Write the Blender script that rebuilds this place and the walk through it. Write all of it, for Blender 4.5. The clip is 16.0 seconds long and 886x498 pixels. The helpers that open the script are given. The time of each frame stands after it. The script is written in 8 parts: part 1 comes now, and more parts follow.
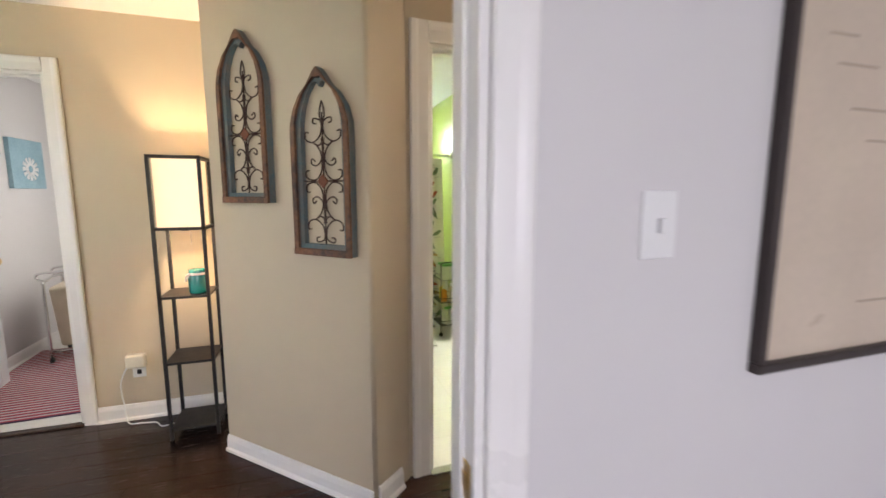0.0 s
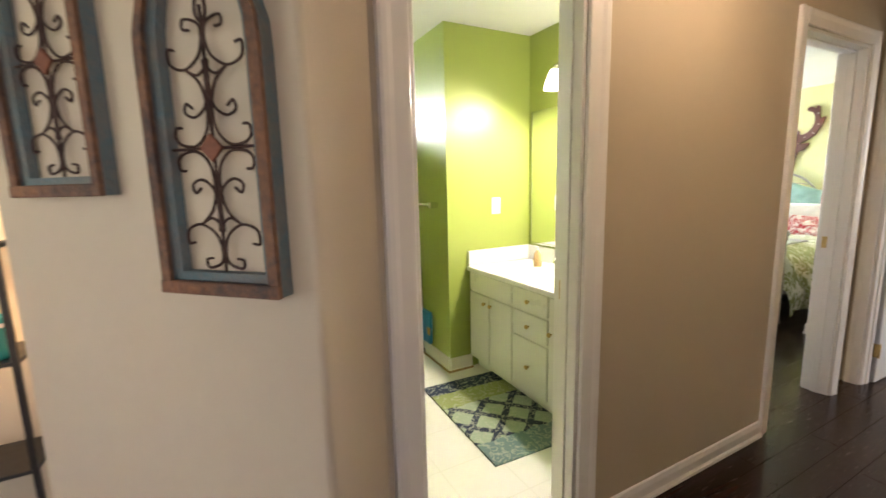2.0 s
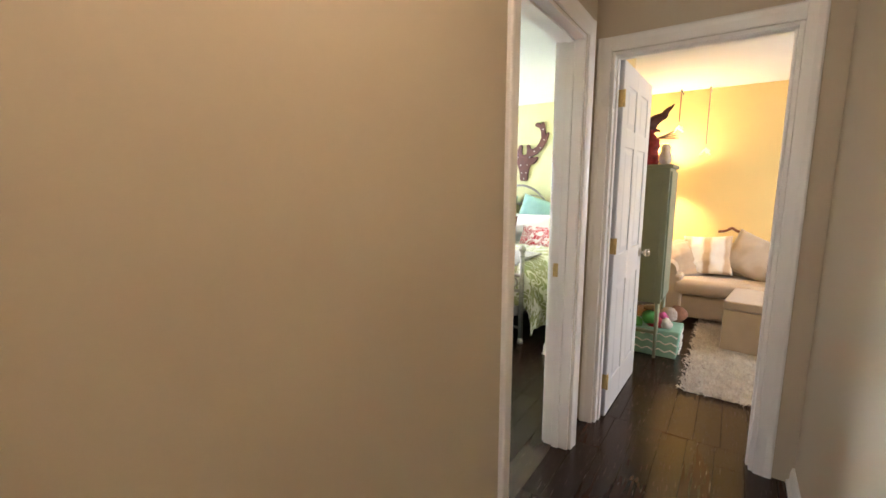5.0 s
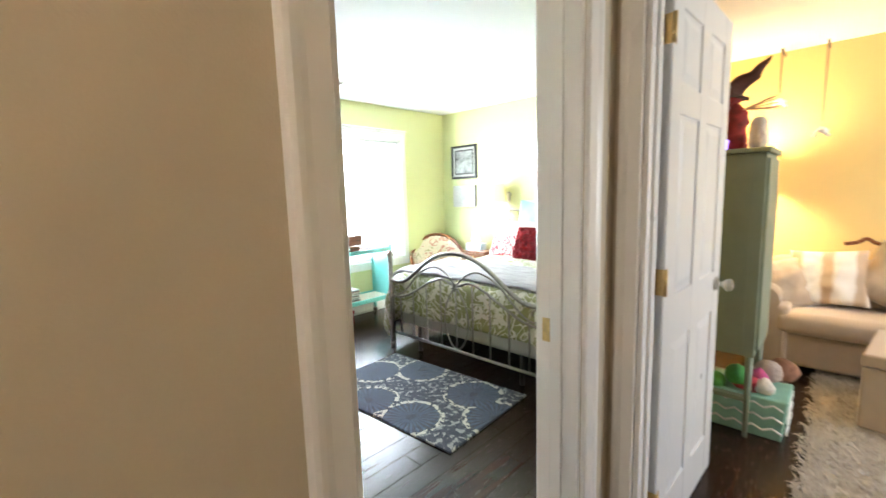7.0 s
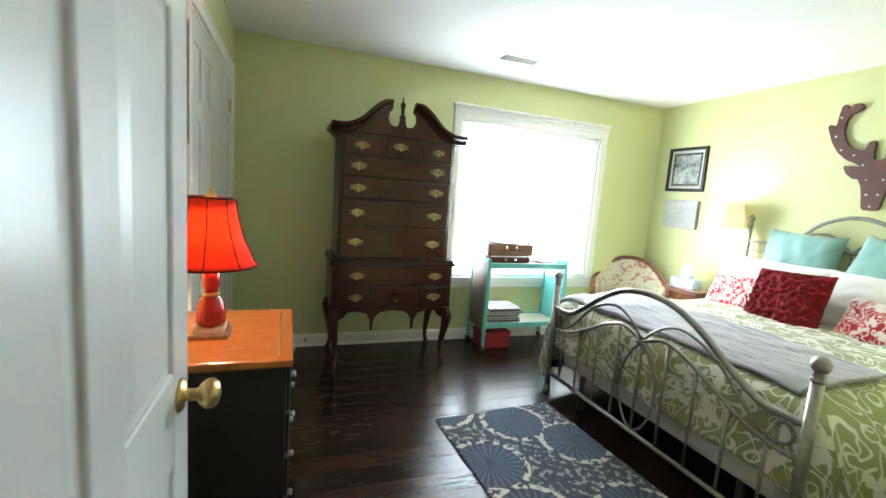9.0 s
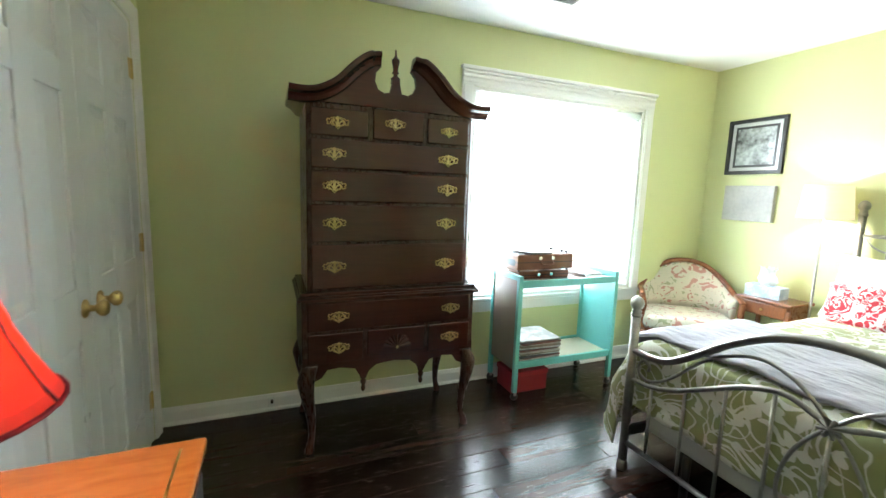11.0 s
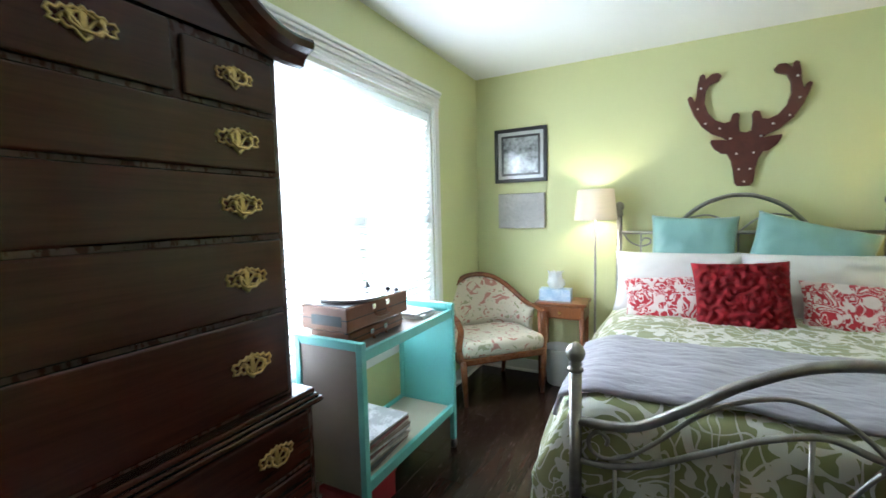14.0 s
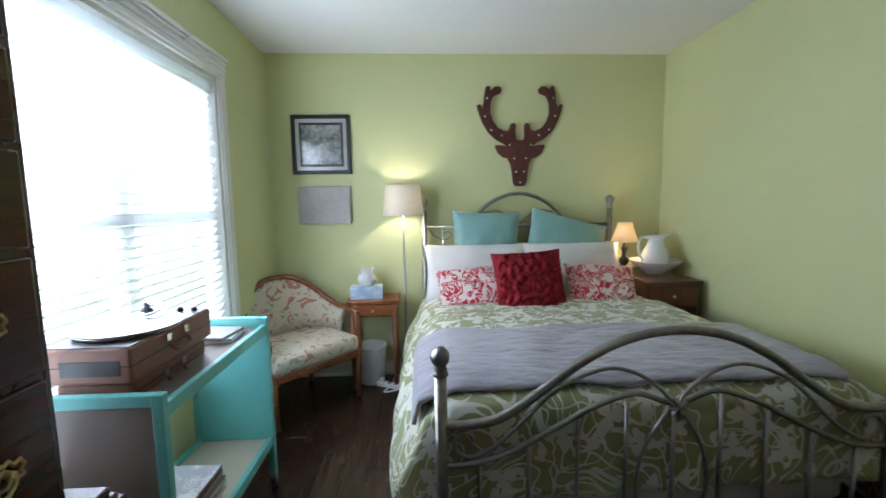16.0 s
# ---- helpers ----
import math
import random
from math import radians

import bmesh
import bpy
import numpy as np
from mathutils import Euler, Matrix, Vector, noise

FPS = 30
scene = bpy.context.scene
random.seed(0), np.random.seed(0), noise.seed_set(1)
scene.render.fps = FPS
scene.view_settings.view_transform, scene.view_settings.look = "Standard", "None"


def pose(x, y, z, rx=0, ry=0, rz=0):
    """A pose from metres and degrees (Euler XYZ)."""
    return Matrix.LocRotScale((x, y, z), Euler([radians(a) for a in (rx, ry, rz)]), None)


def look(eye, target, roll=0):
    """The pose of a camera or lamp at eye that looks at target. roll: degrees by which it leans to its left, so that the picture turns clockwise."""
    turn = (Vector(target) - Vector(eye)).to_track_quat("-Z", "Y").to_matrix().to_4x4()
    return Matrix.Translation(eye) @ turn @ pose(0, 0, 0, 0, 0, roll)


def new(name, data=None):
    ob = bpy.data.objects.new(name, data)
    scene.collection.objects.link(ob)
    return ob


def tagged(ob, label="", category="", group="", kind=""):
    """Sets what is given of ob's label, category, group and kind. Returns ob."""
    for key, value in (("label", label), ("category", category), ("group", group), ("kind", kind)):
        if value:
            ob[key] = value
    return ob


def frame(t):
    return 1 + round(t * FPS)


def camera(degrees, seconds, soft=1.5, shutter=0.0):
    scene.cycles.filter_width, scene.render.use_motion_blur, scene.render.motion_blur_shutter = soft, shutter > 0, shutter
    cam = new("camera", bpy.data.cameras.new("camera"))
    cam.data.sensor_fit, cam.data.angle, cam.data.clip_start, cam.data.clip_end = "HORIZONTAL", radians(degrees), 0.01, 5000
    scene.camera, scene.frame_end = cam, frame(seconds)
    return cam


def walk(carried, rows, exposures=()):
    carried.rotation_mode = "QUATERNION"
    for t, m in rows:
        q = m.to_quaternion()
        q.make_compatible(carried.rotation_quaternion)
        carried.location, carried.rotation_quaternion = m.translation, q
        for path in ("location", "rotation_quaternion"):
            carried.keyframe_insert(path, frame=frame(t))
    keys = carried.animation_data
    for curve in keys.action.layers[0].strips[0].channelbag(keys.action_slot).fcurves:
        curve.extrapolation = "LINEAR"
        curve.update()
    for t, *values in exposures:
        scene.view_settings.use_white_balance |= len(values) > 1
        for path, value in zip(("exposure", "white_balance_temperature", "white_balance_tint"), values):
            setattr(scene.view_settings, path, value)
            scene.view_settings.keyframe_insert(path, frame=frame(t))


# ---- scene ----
cam = camera(92.9, 16.0, shutter=0.4)
PATH = [
    (0, (0.612, 0.214, 1.418), (1.211, 2.100, 1.152), 0.0),
    (0.5, (0.559, 0.529, 1.406), (1.077, 2.438, 1.111), 0.0),
    (1, (0.544, 0.741, 1.394), (1.08, 2.643, 1.087), -0.6),
    (1.5, (0.594, 0.894, 1.386), (1.29, 2.743, 1.076), -1.2),
    (2, (0.677, 1.052, 1.379), (1.597, 2.801, 1.07), -1.4),
    (2.5, (0.772, 1.187, 1.383), (1.916, 2.799, 1.08), -1.3),
    (3, (0.938, 1.281, 1.39), (2.271, 2.739, 1.075), -0.6),
    (3.5, (1.138, 1.325, 1.373), (2.62, 2.635, 1.075), -0.0),
    (4, (1.346, 1.395, 1.391), (2.958, 2.539, 1.088), 1.2),
    (6.5, (2.683, 1.578, 1.376), (4.282, 2.746, 1.091), -2.3),
    (7, (2.877, 1.61, 1.365), (4.306, 2.986, 1.107), -1.7),
    (7.5, (3.051, 1.69, 1.348), (4.288, 3.242, 1.101), 0.5),
    (8, (3.205, 1.796, 1.378), (4.229, 3.496, 1.129), 2.6),
    (8.5, (3.351, 1.907, 1.36), (4.183, 3.71, 1.119), 3.8),
    (9, (3.448, 2.092, 1.341), (4.135, 3.953, 1.089), 4.3),
    (11.5, (3.636, 3.307, 1.342), (4.456, 5.108, 1.054), -0.1),
    (12, (3.655, 3.512, 1.33), (4.687, 5.204, 1.061), 0.5),
    (12.5, (3.679, 3.712, 1.334), (4.924, 5.259, 1.101), 0.7),
    (13, (3.701, 3.94, 1.366), (5.16, 5.291, 1.154), 1.2),
    (13.5, (3.733, 4.134, 1.359), (5.369, 5.27, 1.186), 0.2),
    (14, (3.809, 4.276, 1.317), (5.576, 5.198, 1.153), -1.4),
    (14.5, (3.875, 4.383, 1.295), (5.748, 5.064, 1.13), -2.8),
    (15, (3.916, 4.487, 1.317), (5.861, 4.911, 1.123), -2.8),
    (15.5, (3.945, 4.547, 1.34), (5.927, 4.706, 1.122), -2.1),
    (16, (3.926, 4.579, 1.336), (5.911, 4.474, 1.117), -0.9),
]
walk(cam, [(t, look(eye, target, roll)) for t, eye, target, roll in PATH],
     exposures=[(0, 1.0, 6400, 13), (1.5, 0.98, 6700, 17), (2.5, 0.95, 6700, 17), (4, 0.98, 6600, 18), (6.5, 1.32, 6100, 13), (7.5, 1.0, 6100, 10), (8.5, 0.72, 6150, 8),
                (9.2, 0.64, 6150, 7), (11.5, 0.66, 6200, 7), (12.5, 0.36, 6000, 8), (13.5, -0.1, 5850, 10), (14.5, -0.48, 5780, 12), (16, -0.92, 5680, 15)])

# ---------------------------------------------------------------- light
world = bpy.data.worlds.new("sky")
scene.world = world
world.use_nodes = True
_n = world.node_tree.nodes
_sky = _n.new("ShaderNodeTexSky")
_sky.sky_type, _sky.sun_disc = "NISHITA", False
_sky.sun_elevation, _sky.sun_rotation = radians(38), radians(200)
_n["Background"].inputs["Strength"].default_value = 0.15
world.node_tree.links.new(_sky.outputs[0], _n["Background"].inputs[0])
_sun = new("sun", bpy.data.lights.new("sun", "SUN"))
_sun.data.energy, _sun.data.angle, _sun.data.color = 2.0, radians(0.6), (1, 0.95, 0.88)
_sun.matrix_world = look((0, 0, 10), (1.2, 3.5, 6.0))


def area_light(name, at, target, sx, sy, watts, colour):
    ob = new(name, bpy.data.lights.new(name, "AREA"))
    ob.data.shape, ob.data.size, ob.data.size_y = "RECTANGLE", sx, sy
    ob.data.energy, ob.data.color = watts, colour
    ob.matrix_world = look(at, target)
    return ob


def bulb(name, at, watts, colour=(1, 0.62, 0.3), radius=0.03):
    ob = new(name, bpy.data.lights.new(name, "POINT"))
    ob.data.energy, ob.data.color, ob.data.shadow_soft_size = watts, colour, radius
    ob.location = at
    return ob


# daylight in window openings, fixtures, and added fills for laundry, hall and den
DAY = (0.86, 0.93, 1.0)
area_light("daylight_bedroom", (5.615, 5.684, 1.29), (5.3, 3.0, 1.5), 1.46, 1.3, 66, DAY)
area_light("daylight_bath", (1.235, 5.40, 2.03), (1.5, 3.4, 0.3), 0.9, 0.28, 20, DAY)
area_light("daylight_study", (0.6, -2.9, 1.4), (0.6, 1, 1.3), 2.2, 1.4, 29, (0.86, 0.83, 1.0))
# added fill inside the laundry, which has no window modelled
area_light("laundry_fill", (-0.4, 4.6, 1.5), (-2, 4.4, 1.0), 0.8, 1.0, 8, (1.0, 0.95, 0.88))
# added lamp with no known source, brightens the slanted wall from the west
area_light("hall_fill", (-2.19, 1.75, 1.45), (0.5, 2.2, 1.2), 1.2, 1.2, 7, (0.82, 0.85, 1.0))
bulb("bulb_hall_lamp", (-0.07, 2.96, 1.42), 21, (1, 0.68, 0.40))
bulb("bulb_hall_ceiling", (2.25, 1.62, 2.30), 6.8, (1, 0.76, 0.53), 0.08)
bulb("bulb_floor_lamp", (6.97, 4.71, 1.36), 12, (1, 0.88, 0.68))
bulb("bulb_table_lamp", (6.95, 3.075, 1.10), 11, (1, 0.70, 0.36))
bulb("bulb_red_lamp", (3.185, 3.785, 1.16), 7.5, (1, 0.66, 0.36))
bulb("bulb_vanity", (2.66, 3.10, 1.95), 1.2, (1, 0.93, 0.8), 0.06)
area_light("vanity_shades", (2.63, 2.98, 1.93), (1.75, 2.98, 0.2), 0.6, 0.13, 22, (1, 0.93, 0.8))
bulb("bulb_den", (7.10, 2.14, 1.50), 42, (1, 0.72, 0.36), 0.06)
# assumed window out of view, added to brighten the den and its door
area_light("unseen_daylight_den", (6.0, -0.88, 1.45), (6.0, 2, 1.0), 1.3, 1.3, 32, (0.95, 0.97, 1.0))


# ---------------------------------------------------------------- materials
def mat(name, colour, rough=0.5, metal=0.0, vary=0.06, scale=6.0, fine=120.0, bump=0.1, spec=0.5, sheen=0.0, coat=0.0,
        colour2=None, blotch=0.0, stretch=(1, 1, 1), emit=None, glow=0.0, trans=0.0, rnd=0.0, bscale=None):
    """A painted, cloth, wood or metal surface: base colour varied at two scales, with fine relief."""
    m = bpy.data.materials.new(name)
    m.use_nodes = True
    nt = m.node_tree
    b = nt.nodes["Principled BSDF"]
    tc = nt.nodes.new("ShaderNodeTexCoord")
    mp = nt.nodes.new("ShaderNodeMapping")
    mp.inputs["Scale"].default_value = stretch
    nt.links.new(tc.outputs["Object"], mp.inputs["Vector"])
    n1, n2 = nt.nodes.new("ShaderNodeTexNoise"), nt.nodes.new("ShaderNodeTexNoise")
    n1.inputs["Scale"].default_value, n1.inputs["Detail"].default_value = scale, 5
    n2.inputs["Scale"].default_value, n2.inputs["Detail"].default_value = fine, 3
    for n in (n1, n2):
        nt.links.new(mp.outputs[0], n.inputs["Vector"])
    mix = nt.nodes.new("ShaderNodeMix")
    mix.data_type = "RGBA"
    c2 = colour2 or tuple(max(0, c * (1 - 2.2 * vary)) for c in colour)
    mix.inputs["A"].default_value, mix.inputs["B"].default_value = (*colour, 1), (*c2, 1)
    add = nt.nodes.new("ShaderNodeMath")
    add.operation = "MULTIPLY_ADD"
    add.inputs[1].default_value, add.inputs[2].default_value = 0.35, 0.0
    nt.links.new(n2.outputs[0], add.inputs[0])
    add2 = nt.nodes.new("ShaderNodeMath")
    add2.operation = "MULTIPLY_ADD"
    add2.inputs[1].default_value = 0.65
    nt.links.new(n1.outputs[0], add2.inputs[0])
    nt.links.new(add.outputs[0], add2.inputs[2])
    ramp = nt.nodes.new("ShaderNodeMapRange")
    ramp.inputs[1].default_value, ramp.inputs[2].default_value = (0.32, 0.68) if blotch == 0 else (0.5 - blotch, 0.5 + blotch)
    nt.links.new(add2.outputs[0], ramp.inputs[0])
    nt.links.new(ramp.outputs[0], mix.inputs["Factor"])
    out = mix.outputs["Result"]
    if rnd:
        oi, hs = nt.nodes.new("ShaderNodeObjectInfo"), nt.nodes.new("ShaderNodeHueSaturation")
        mr = nt.nodes.new("ShaderNodeMapRange")
        mr.inputs[3].default_value, mr.inputs[4].default_value = 1 - rnd, 1 + rnd
        nt.links.new(oi.outputs["Random"], mr.inputs[0])
        nt.links.new(mr.outputs[0], hs.inputs["Value"])
        nt.links.new(out, hs.inputs["Color"])
        out = hs.outputs[0]
    nt.links.new(out, b.inputs["Base Color"])
    rr = nt.nodes.new("ShaderNodeMapRange")
    rr.inputs[3].default_value, rr.inputs[4].default_value = max(0.02, rough - 0.07), min(1, rough + 0.07)
    nt.links.new(n1.outputs[0], rr.inputs[0])
    nt.links.new(rr.outputs[0], b.inputs["Roughness"])
    b.inputs["Metallic"].default_value, b.inputs["Specular IOR Level"].default_value = metal, spec
    b.inputs["Sheen Weight"].default_value, b.inputs["Coat Weight"].default_value = sheen, coat
    b.inputs["Transmission Weight"].default_value = trans
    if bump:
        bp = nt.nodes.new("ShaderNodeBump")
        bp.inputs["Strength"].default_value, bp.inputs["Distance"].default_value = bump, 0.01
        src = n2
        if bscale:
            src = nt.nodes.new("ShaderNodeTexNoise")
            src.inputs["Scale"].default_value = bscale
            nt.links.new(mp.outputs[0], src.inputs["Vector"])
        nt.links.new(src.outputs[0], bp.inputs["Height"])
        nt.links.new(bp.outputs[0], b.inputs["Normal"])
    if emit:
        b.inputs["Emission Color"].default_value, b.inputs["Emission Strength"].default_value = (*emit, 1), glow
    return m


M_BEIGE = mat("beige wall paint", (0.53, 0.45, 0.33), 0.62, vary=0.02, scale=1.6, fine=260, bump=0.06)
M_WHITEWALL = mat("pale grey wall paint", (0.66, 0.64, 0.63), 0.6, vary=0.02, scale=1.6, fine=260, bump=0.06)
M_GREEN = mat("sage green wall paint", (0.62, 0.635, 0.33), 0.6, vary=0.025, scale=1.5, fine=260, bump=0.06)
M_LIME = mat("lime green satin wall paint", (0.31, 0.37, 0.088), 0.36, vary=0.025, scale=1.5, fine=200, bump=0.05)
M_ORANGE = mat("golden yellow wall paint", (0.78, 0.58, 0.24), 0.55, vary=0.03, scale=1.5, fine=240, bump=0.06)
M_CEIL = mat("white ceiling paint", (0.80, 0.80, 0.79), 0.85, vary=0.015, scale=2, fine=180, bump=0.08)
M_TRIM = mat("white semi-gloss trim paint", (0.82, 0.80, 0.77), 0.3, vary=0.008, scale=2, fine=60, bump=0.008)
M_DOOR = mat("white semi-gloss door paint", (0.69, 0.70, 0.71), 0.3, vary=0.02, scale=3, fine=60, bump=0.03)
M_BRASS = mat("aged brass", (0.72, 0.52, 0.22), 0.3, 1.0, vary=0.18, scale=60, fine=300, bump=0.05)
M_NICKEL = mat("brushed pewter metal", (0.42, 0.40, 0.37), 0.34, 1.0, vary=0.15, scale=30, fine=300, bump=0.04)
M_CHROME = mat("chrome", (0.82, 0.82, 0.82), 0.1, 1.0, vary=0.03, bump=0.0)
M_PLASTIC = mat("white plastic", (0.78, 0.78, 0.76), 0.35, vary=0.02, bump=0.0)
M_BLACK = mat("black painted wood", (0.018, 0.016, 0.016), 0.4, vary=0.2, scale=20, bump=0.03)
M_CUTGLASS = mat("clear cut glass", (0.86, 0.86, 0.84), 0.08, vary=0.02, bump=0.0, trans=0.75, coat=0.5)
# near-black: the underlay, and painted shade inside socket holes and the vent
M_DARK = mat("dark void", (0.01, 0.01, 0.01), 0.8, bump=0)


# ---------------------------------------------------------------- mesh helpers
def part(name, bm, material, parent=None, label="", smooth=False):
    me = bpy.data.meshes.new(name)
    bmesh.ops.recalc_face_normals(bm, faces=bm.faces)
    bm.to_mesh(me)
    bm.free()
    for m in material if isinstance(material, (list, tuple)) else (material,):
        me.materials.append(m)
    if smooth:
        for p in me.polygons:
            p.use_smooth = True
    ob = new(name, me)
    ob.parent = parent
    if label:
        ob["label"] = label
    return ob


def thing(name, label, category, at=(0, 0, 0), rz=0, group="", kind=""):
    ob = new(name)
    ob.empty_display_size = 0.1
    ob.matrix_basis = pose(*at, 0, 0, rz)
    return tagged(ob, label, category, group, kind)


def bx(x0, x1, y0, y1, z0, z1, bevel=0.0, bm=None, seg=2, m=None):
    """A box, bevelled; added to bm if one is given."""
    t = bmesh.new()
    bmesh.ops.create_cube(t, size=1)
    bmesh.ops.scale(t, vec=(abs(x1 - x0), abs(y1 - y0), abs(z1 - z0)), verts=t.verts)
    bmesh.ops.translate(t, vec=((x0 + x1) / 2, (y0 + y1) / 2, (z0 + z1) / 2), verts=t.verts)
    if bevel:
        bmesh.ops.bevel(t, geom=t.edges[:], offset=bevel, segments=seg, affect="EDGES", profile=0.5)
    if m is not None:
        bmesh.ops.transform(t, matrix=m, verts=t.verts)
    return merge(bm, t)


def merge(bm, t):
    if bm is None:
        return t
    me = bpy.data.meshes.new("tmp")
    t.to_mesh(me)
    t.free()
    bm.from_mesh(me)
    bpy.data.meshes.remove(me)
    return bm


def tube(pts, r, seg=10, bm=None, closed=False, r1=None):
    """A round bar along points; r1 tapers it."""
    bm = bm or bmesh.new()
    pts = [Vector(p) for p in pts]
    n = len(pts)
    rings, up = [], None
    for i, p in enumerate(pts):
        a, b = (pts[(i - 1) % n], pts[(i + 1) % n]) if closed else (pts[max(i - 1, 0)], pts[min(i + 1, n - 1)])
        d = (b - a).normalized()
        if up is None:
            up = d.orthogonal().normalized()
        up = (up - d * up.dot(d)).normalized()
        side = d.cross(up)
        rad = r if r1 is None else r + (r1 - r) * i / max(1, n - 1)
        rings.append([bm.verts.new(p + (up * math.cos(2 * math.pi * k / seg) + side * math.sin(2 * math.pi * k / seg)) * rad) for k in range(seg)])
    for i in range(n if closed else n - 1):
        a, b = rings[i], rings[(i + 1) % n]
        for k in range(seg):
            bm.faces.new((a[k], a[(k + 1) % seg], b[(k + 1) % seg], b[k])).smooth = True
    if not closed:
        bm.faces.new(rings[0][::-1])
        bm.faces.new(rings[-1])
    return bm


def lathe(profile, seg=24, at=(0, 0, 0), bm=None, cap=True):
    """Profile rows (radius, height) turned about z."""
    bm = bm or bmesh.new()
    rings = []
    for r, z in profile:
        rings.append([bm.verts.new((at[0] + r * math.cos(2 * math.pi * k / seg), at[1] + r * math.sin(2 * math.pi * k / seg), at[2] + z)) for k in range(seg)])
    for a, b in zip(rings, rings[1:]):
        for k in range(seg):
            bm.faces.new((a[k], a[(k + 1) % seg], b[(k + 1) % seg], b[k])).smooth = True
    if cap:
        bm.faces.new(rings[0][::-1])
        bm.faces.new(rings[-1])
    return bm


def prism(outline, depth, plane="xz", off=0.0, bm=None, bevel=0.0):
    """A flat outline given depth. plane xz: drawn in x and z, depth along +y from off; yz: depth along +x; xy: depth along +z."""
    t = bmesh.new()
    put = {"xz": lambda a, b, d: (a, d, b), "yz": lambda a, b, d: (d, a, b), "xy": lambda a, b, d: (a, b, d)}[plane]
    f = t.faces.new([t.verts.new(put(a, b, off)) for a, b in outline])
    got = bmesh.ops.extrude_face_region(t, geom=[f])
    vec = put(0, 0, depth)
    bmesh.ops.translate(t, vec=vec, verts=[v for v in got["geom"] if isinstance(v, bmesh.types.BMVert)])
    if bevel:
        bmesh.ops.bevel(t, geom=t.edges[:], offset=bevel, segments=1, affect="EDGES")
    return merge(bm, t)


def arc(cx, cy, r, a0, a1, n=12, ry=None):
    return [(cx + r * math.cos(radians(a0 + (a1 - a0) * i / n)), cy + (ry or r) * math.sin(radians(a0 + (a1 - a0) * i / n))) for i in range(n + 1)]


def smooth_path(pts, n=6):
    """Catmull-Rom through the points."""
    pts = [Vector(p) for p in pts]
    out = []
    for i in range(len(pts) - 1):
        p0, p1, p2, p3 = pts[max(i - 1, 0)], pts[i], pts[i + 1], pts[min(i + 2, len(pts) - 1)]
        for k in range(n):
            t = k / n
            out.append(0.5 * ((2 * p1) + (p2 - p0) * t + (2 * p0 - 5 * p1 + 4 * p2 - p3) * t * t + (3 * p1 - p0 - 3 * p2 + p3) * t ** 3))
    out.append(pts[-1])
    return out


# ---------------------------------------------------------------- structure
H = 2.425
DOOR_H = 2.078


def wall(name, axis, face, thick, a0, a1, material, openings=(), label="", z1=None):
    """One leaf of a wall. axis 'y': the face lies at y = face and runs along x from a0 to a1; thick: signed depth behind the face."""
    bm = bmesh.new()
    lo, hi = sorted((face, face + thick))
    top = z1 or H + 0.06

    def add(p, q, za, zb):
        if q - p < 1e-4 or zb - za < 1e-4:
            return
        bx(*((p, q, lo, hi) if axis == "y" else (lo, hi, p, q)), za, zb, bm=bm)
    at = a0
    for o0, o1, oz0, oz1 in sorted(openings):
        add(at, o0, 0, top)
        add(o0, o1, 0, oz0)
        add(o0, o1, oz1, top)
        at = o1
    add(at, a1, 0, top)
    ob = part(name, bm, material)
    return tagged(ob, label or "smooth painted plaster wall", "wall", kind="structure")


BATH_DOOR, BED_DOOR, DEN_DOOR, LAUNDRY_DOOR, START_DOOR = (1.15, 1.793), (3.198, 3.955), (1.315, 2.088), (-1.51, -0.75), (0.02, 0.87)
BED_WIN = (4.865, 6.375, 0.60, 2.035)
BATH_WIN = (0.75, 1.72, 1.88, 2.21)
CLOSET = (4.22, 5.54)

# hall
wall("wall_hall_north", "y", 2.12, 0.06, 1.04, 4.05, M_BEIGE, [(*BATH_DOOR, 0, DOOR_H), (*BED_DOOR, 0, DOOR_H)], "beige painted hall wall")
wall("wall_hall_recess", "y", 2.175, 0.03, 4.05, 4.35, M_BEIGE)
wall("wall_hall_east", "x", 4.29, 0.06, 1.16, 2.175, M_BEIGE, [(*DEN_DOOR, 0, DOOR_H)], "beige painted wall at the hall's end")
wall("wall_hall_south", "y", 1.16, -0.06, 1.60, 4.29, M_BEIGE, (), "beige painted hall wall")
wall("wall_hall_jog", "x", 1.60, 0.06, 0.86, 1.10, M_BEIGE)
wall("wall_hall_start", "y", 0.92, -0.06, -2.2, 1.60, M_BEIGE, [(*START_DOOR, 0, DOOR_H)])
wall("wall_hall_back", "y", 3.19, 0.06, -2.2, 0.2, M_BEIGE, [(*LAUNDRY_DOOR, 0, DOOR_H)], "beige painted wall beside the laundry door")
# unseen opening, added to hold the area lamp that lights the slanted wall
wall("wall_hall_west", "x", -2.2, -0.06, 0.8, 3.25, M_BEIGE, [(1.1, 2.4, 0.80, 2.10)])
wall("wall_hall_nook", "x", 0.15, 0.06, 2.66, 3.19, M_BEIGE)


def slanted(name, p, q, thick, material, label):
    """An upright wall between two plan points, thick to the left of p to q, with a rounded end at q."""
    d = (Vector(q) - Vector(p)).normalized()
    n = Vector((-d.y, d.x)) * thick
    bm = prism([tuple(p), tuple(q), tuple(Vector(q) + n), tuple(Vector(p) + n)], H + 0.06, "xy", 0.0)
    return tagged(part(name, bm, material), label, "wall", kind="structure")


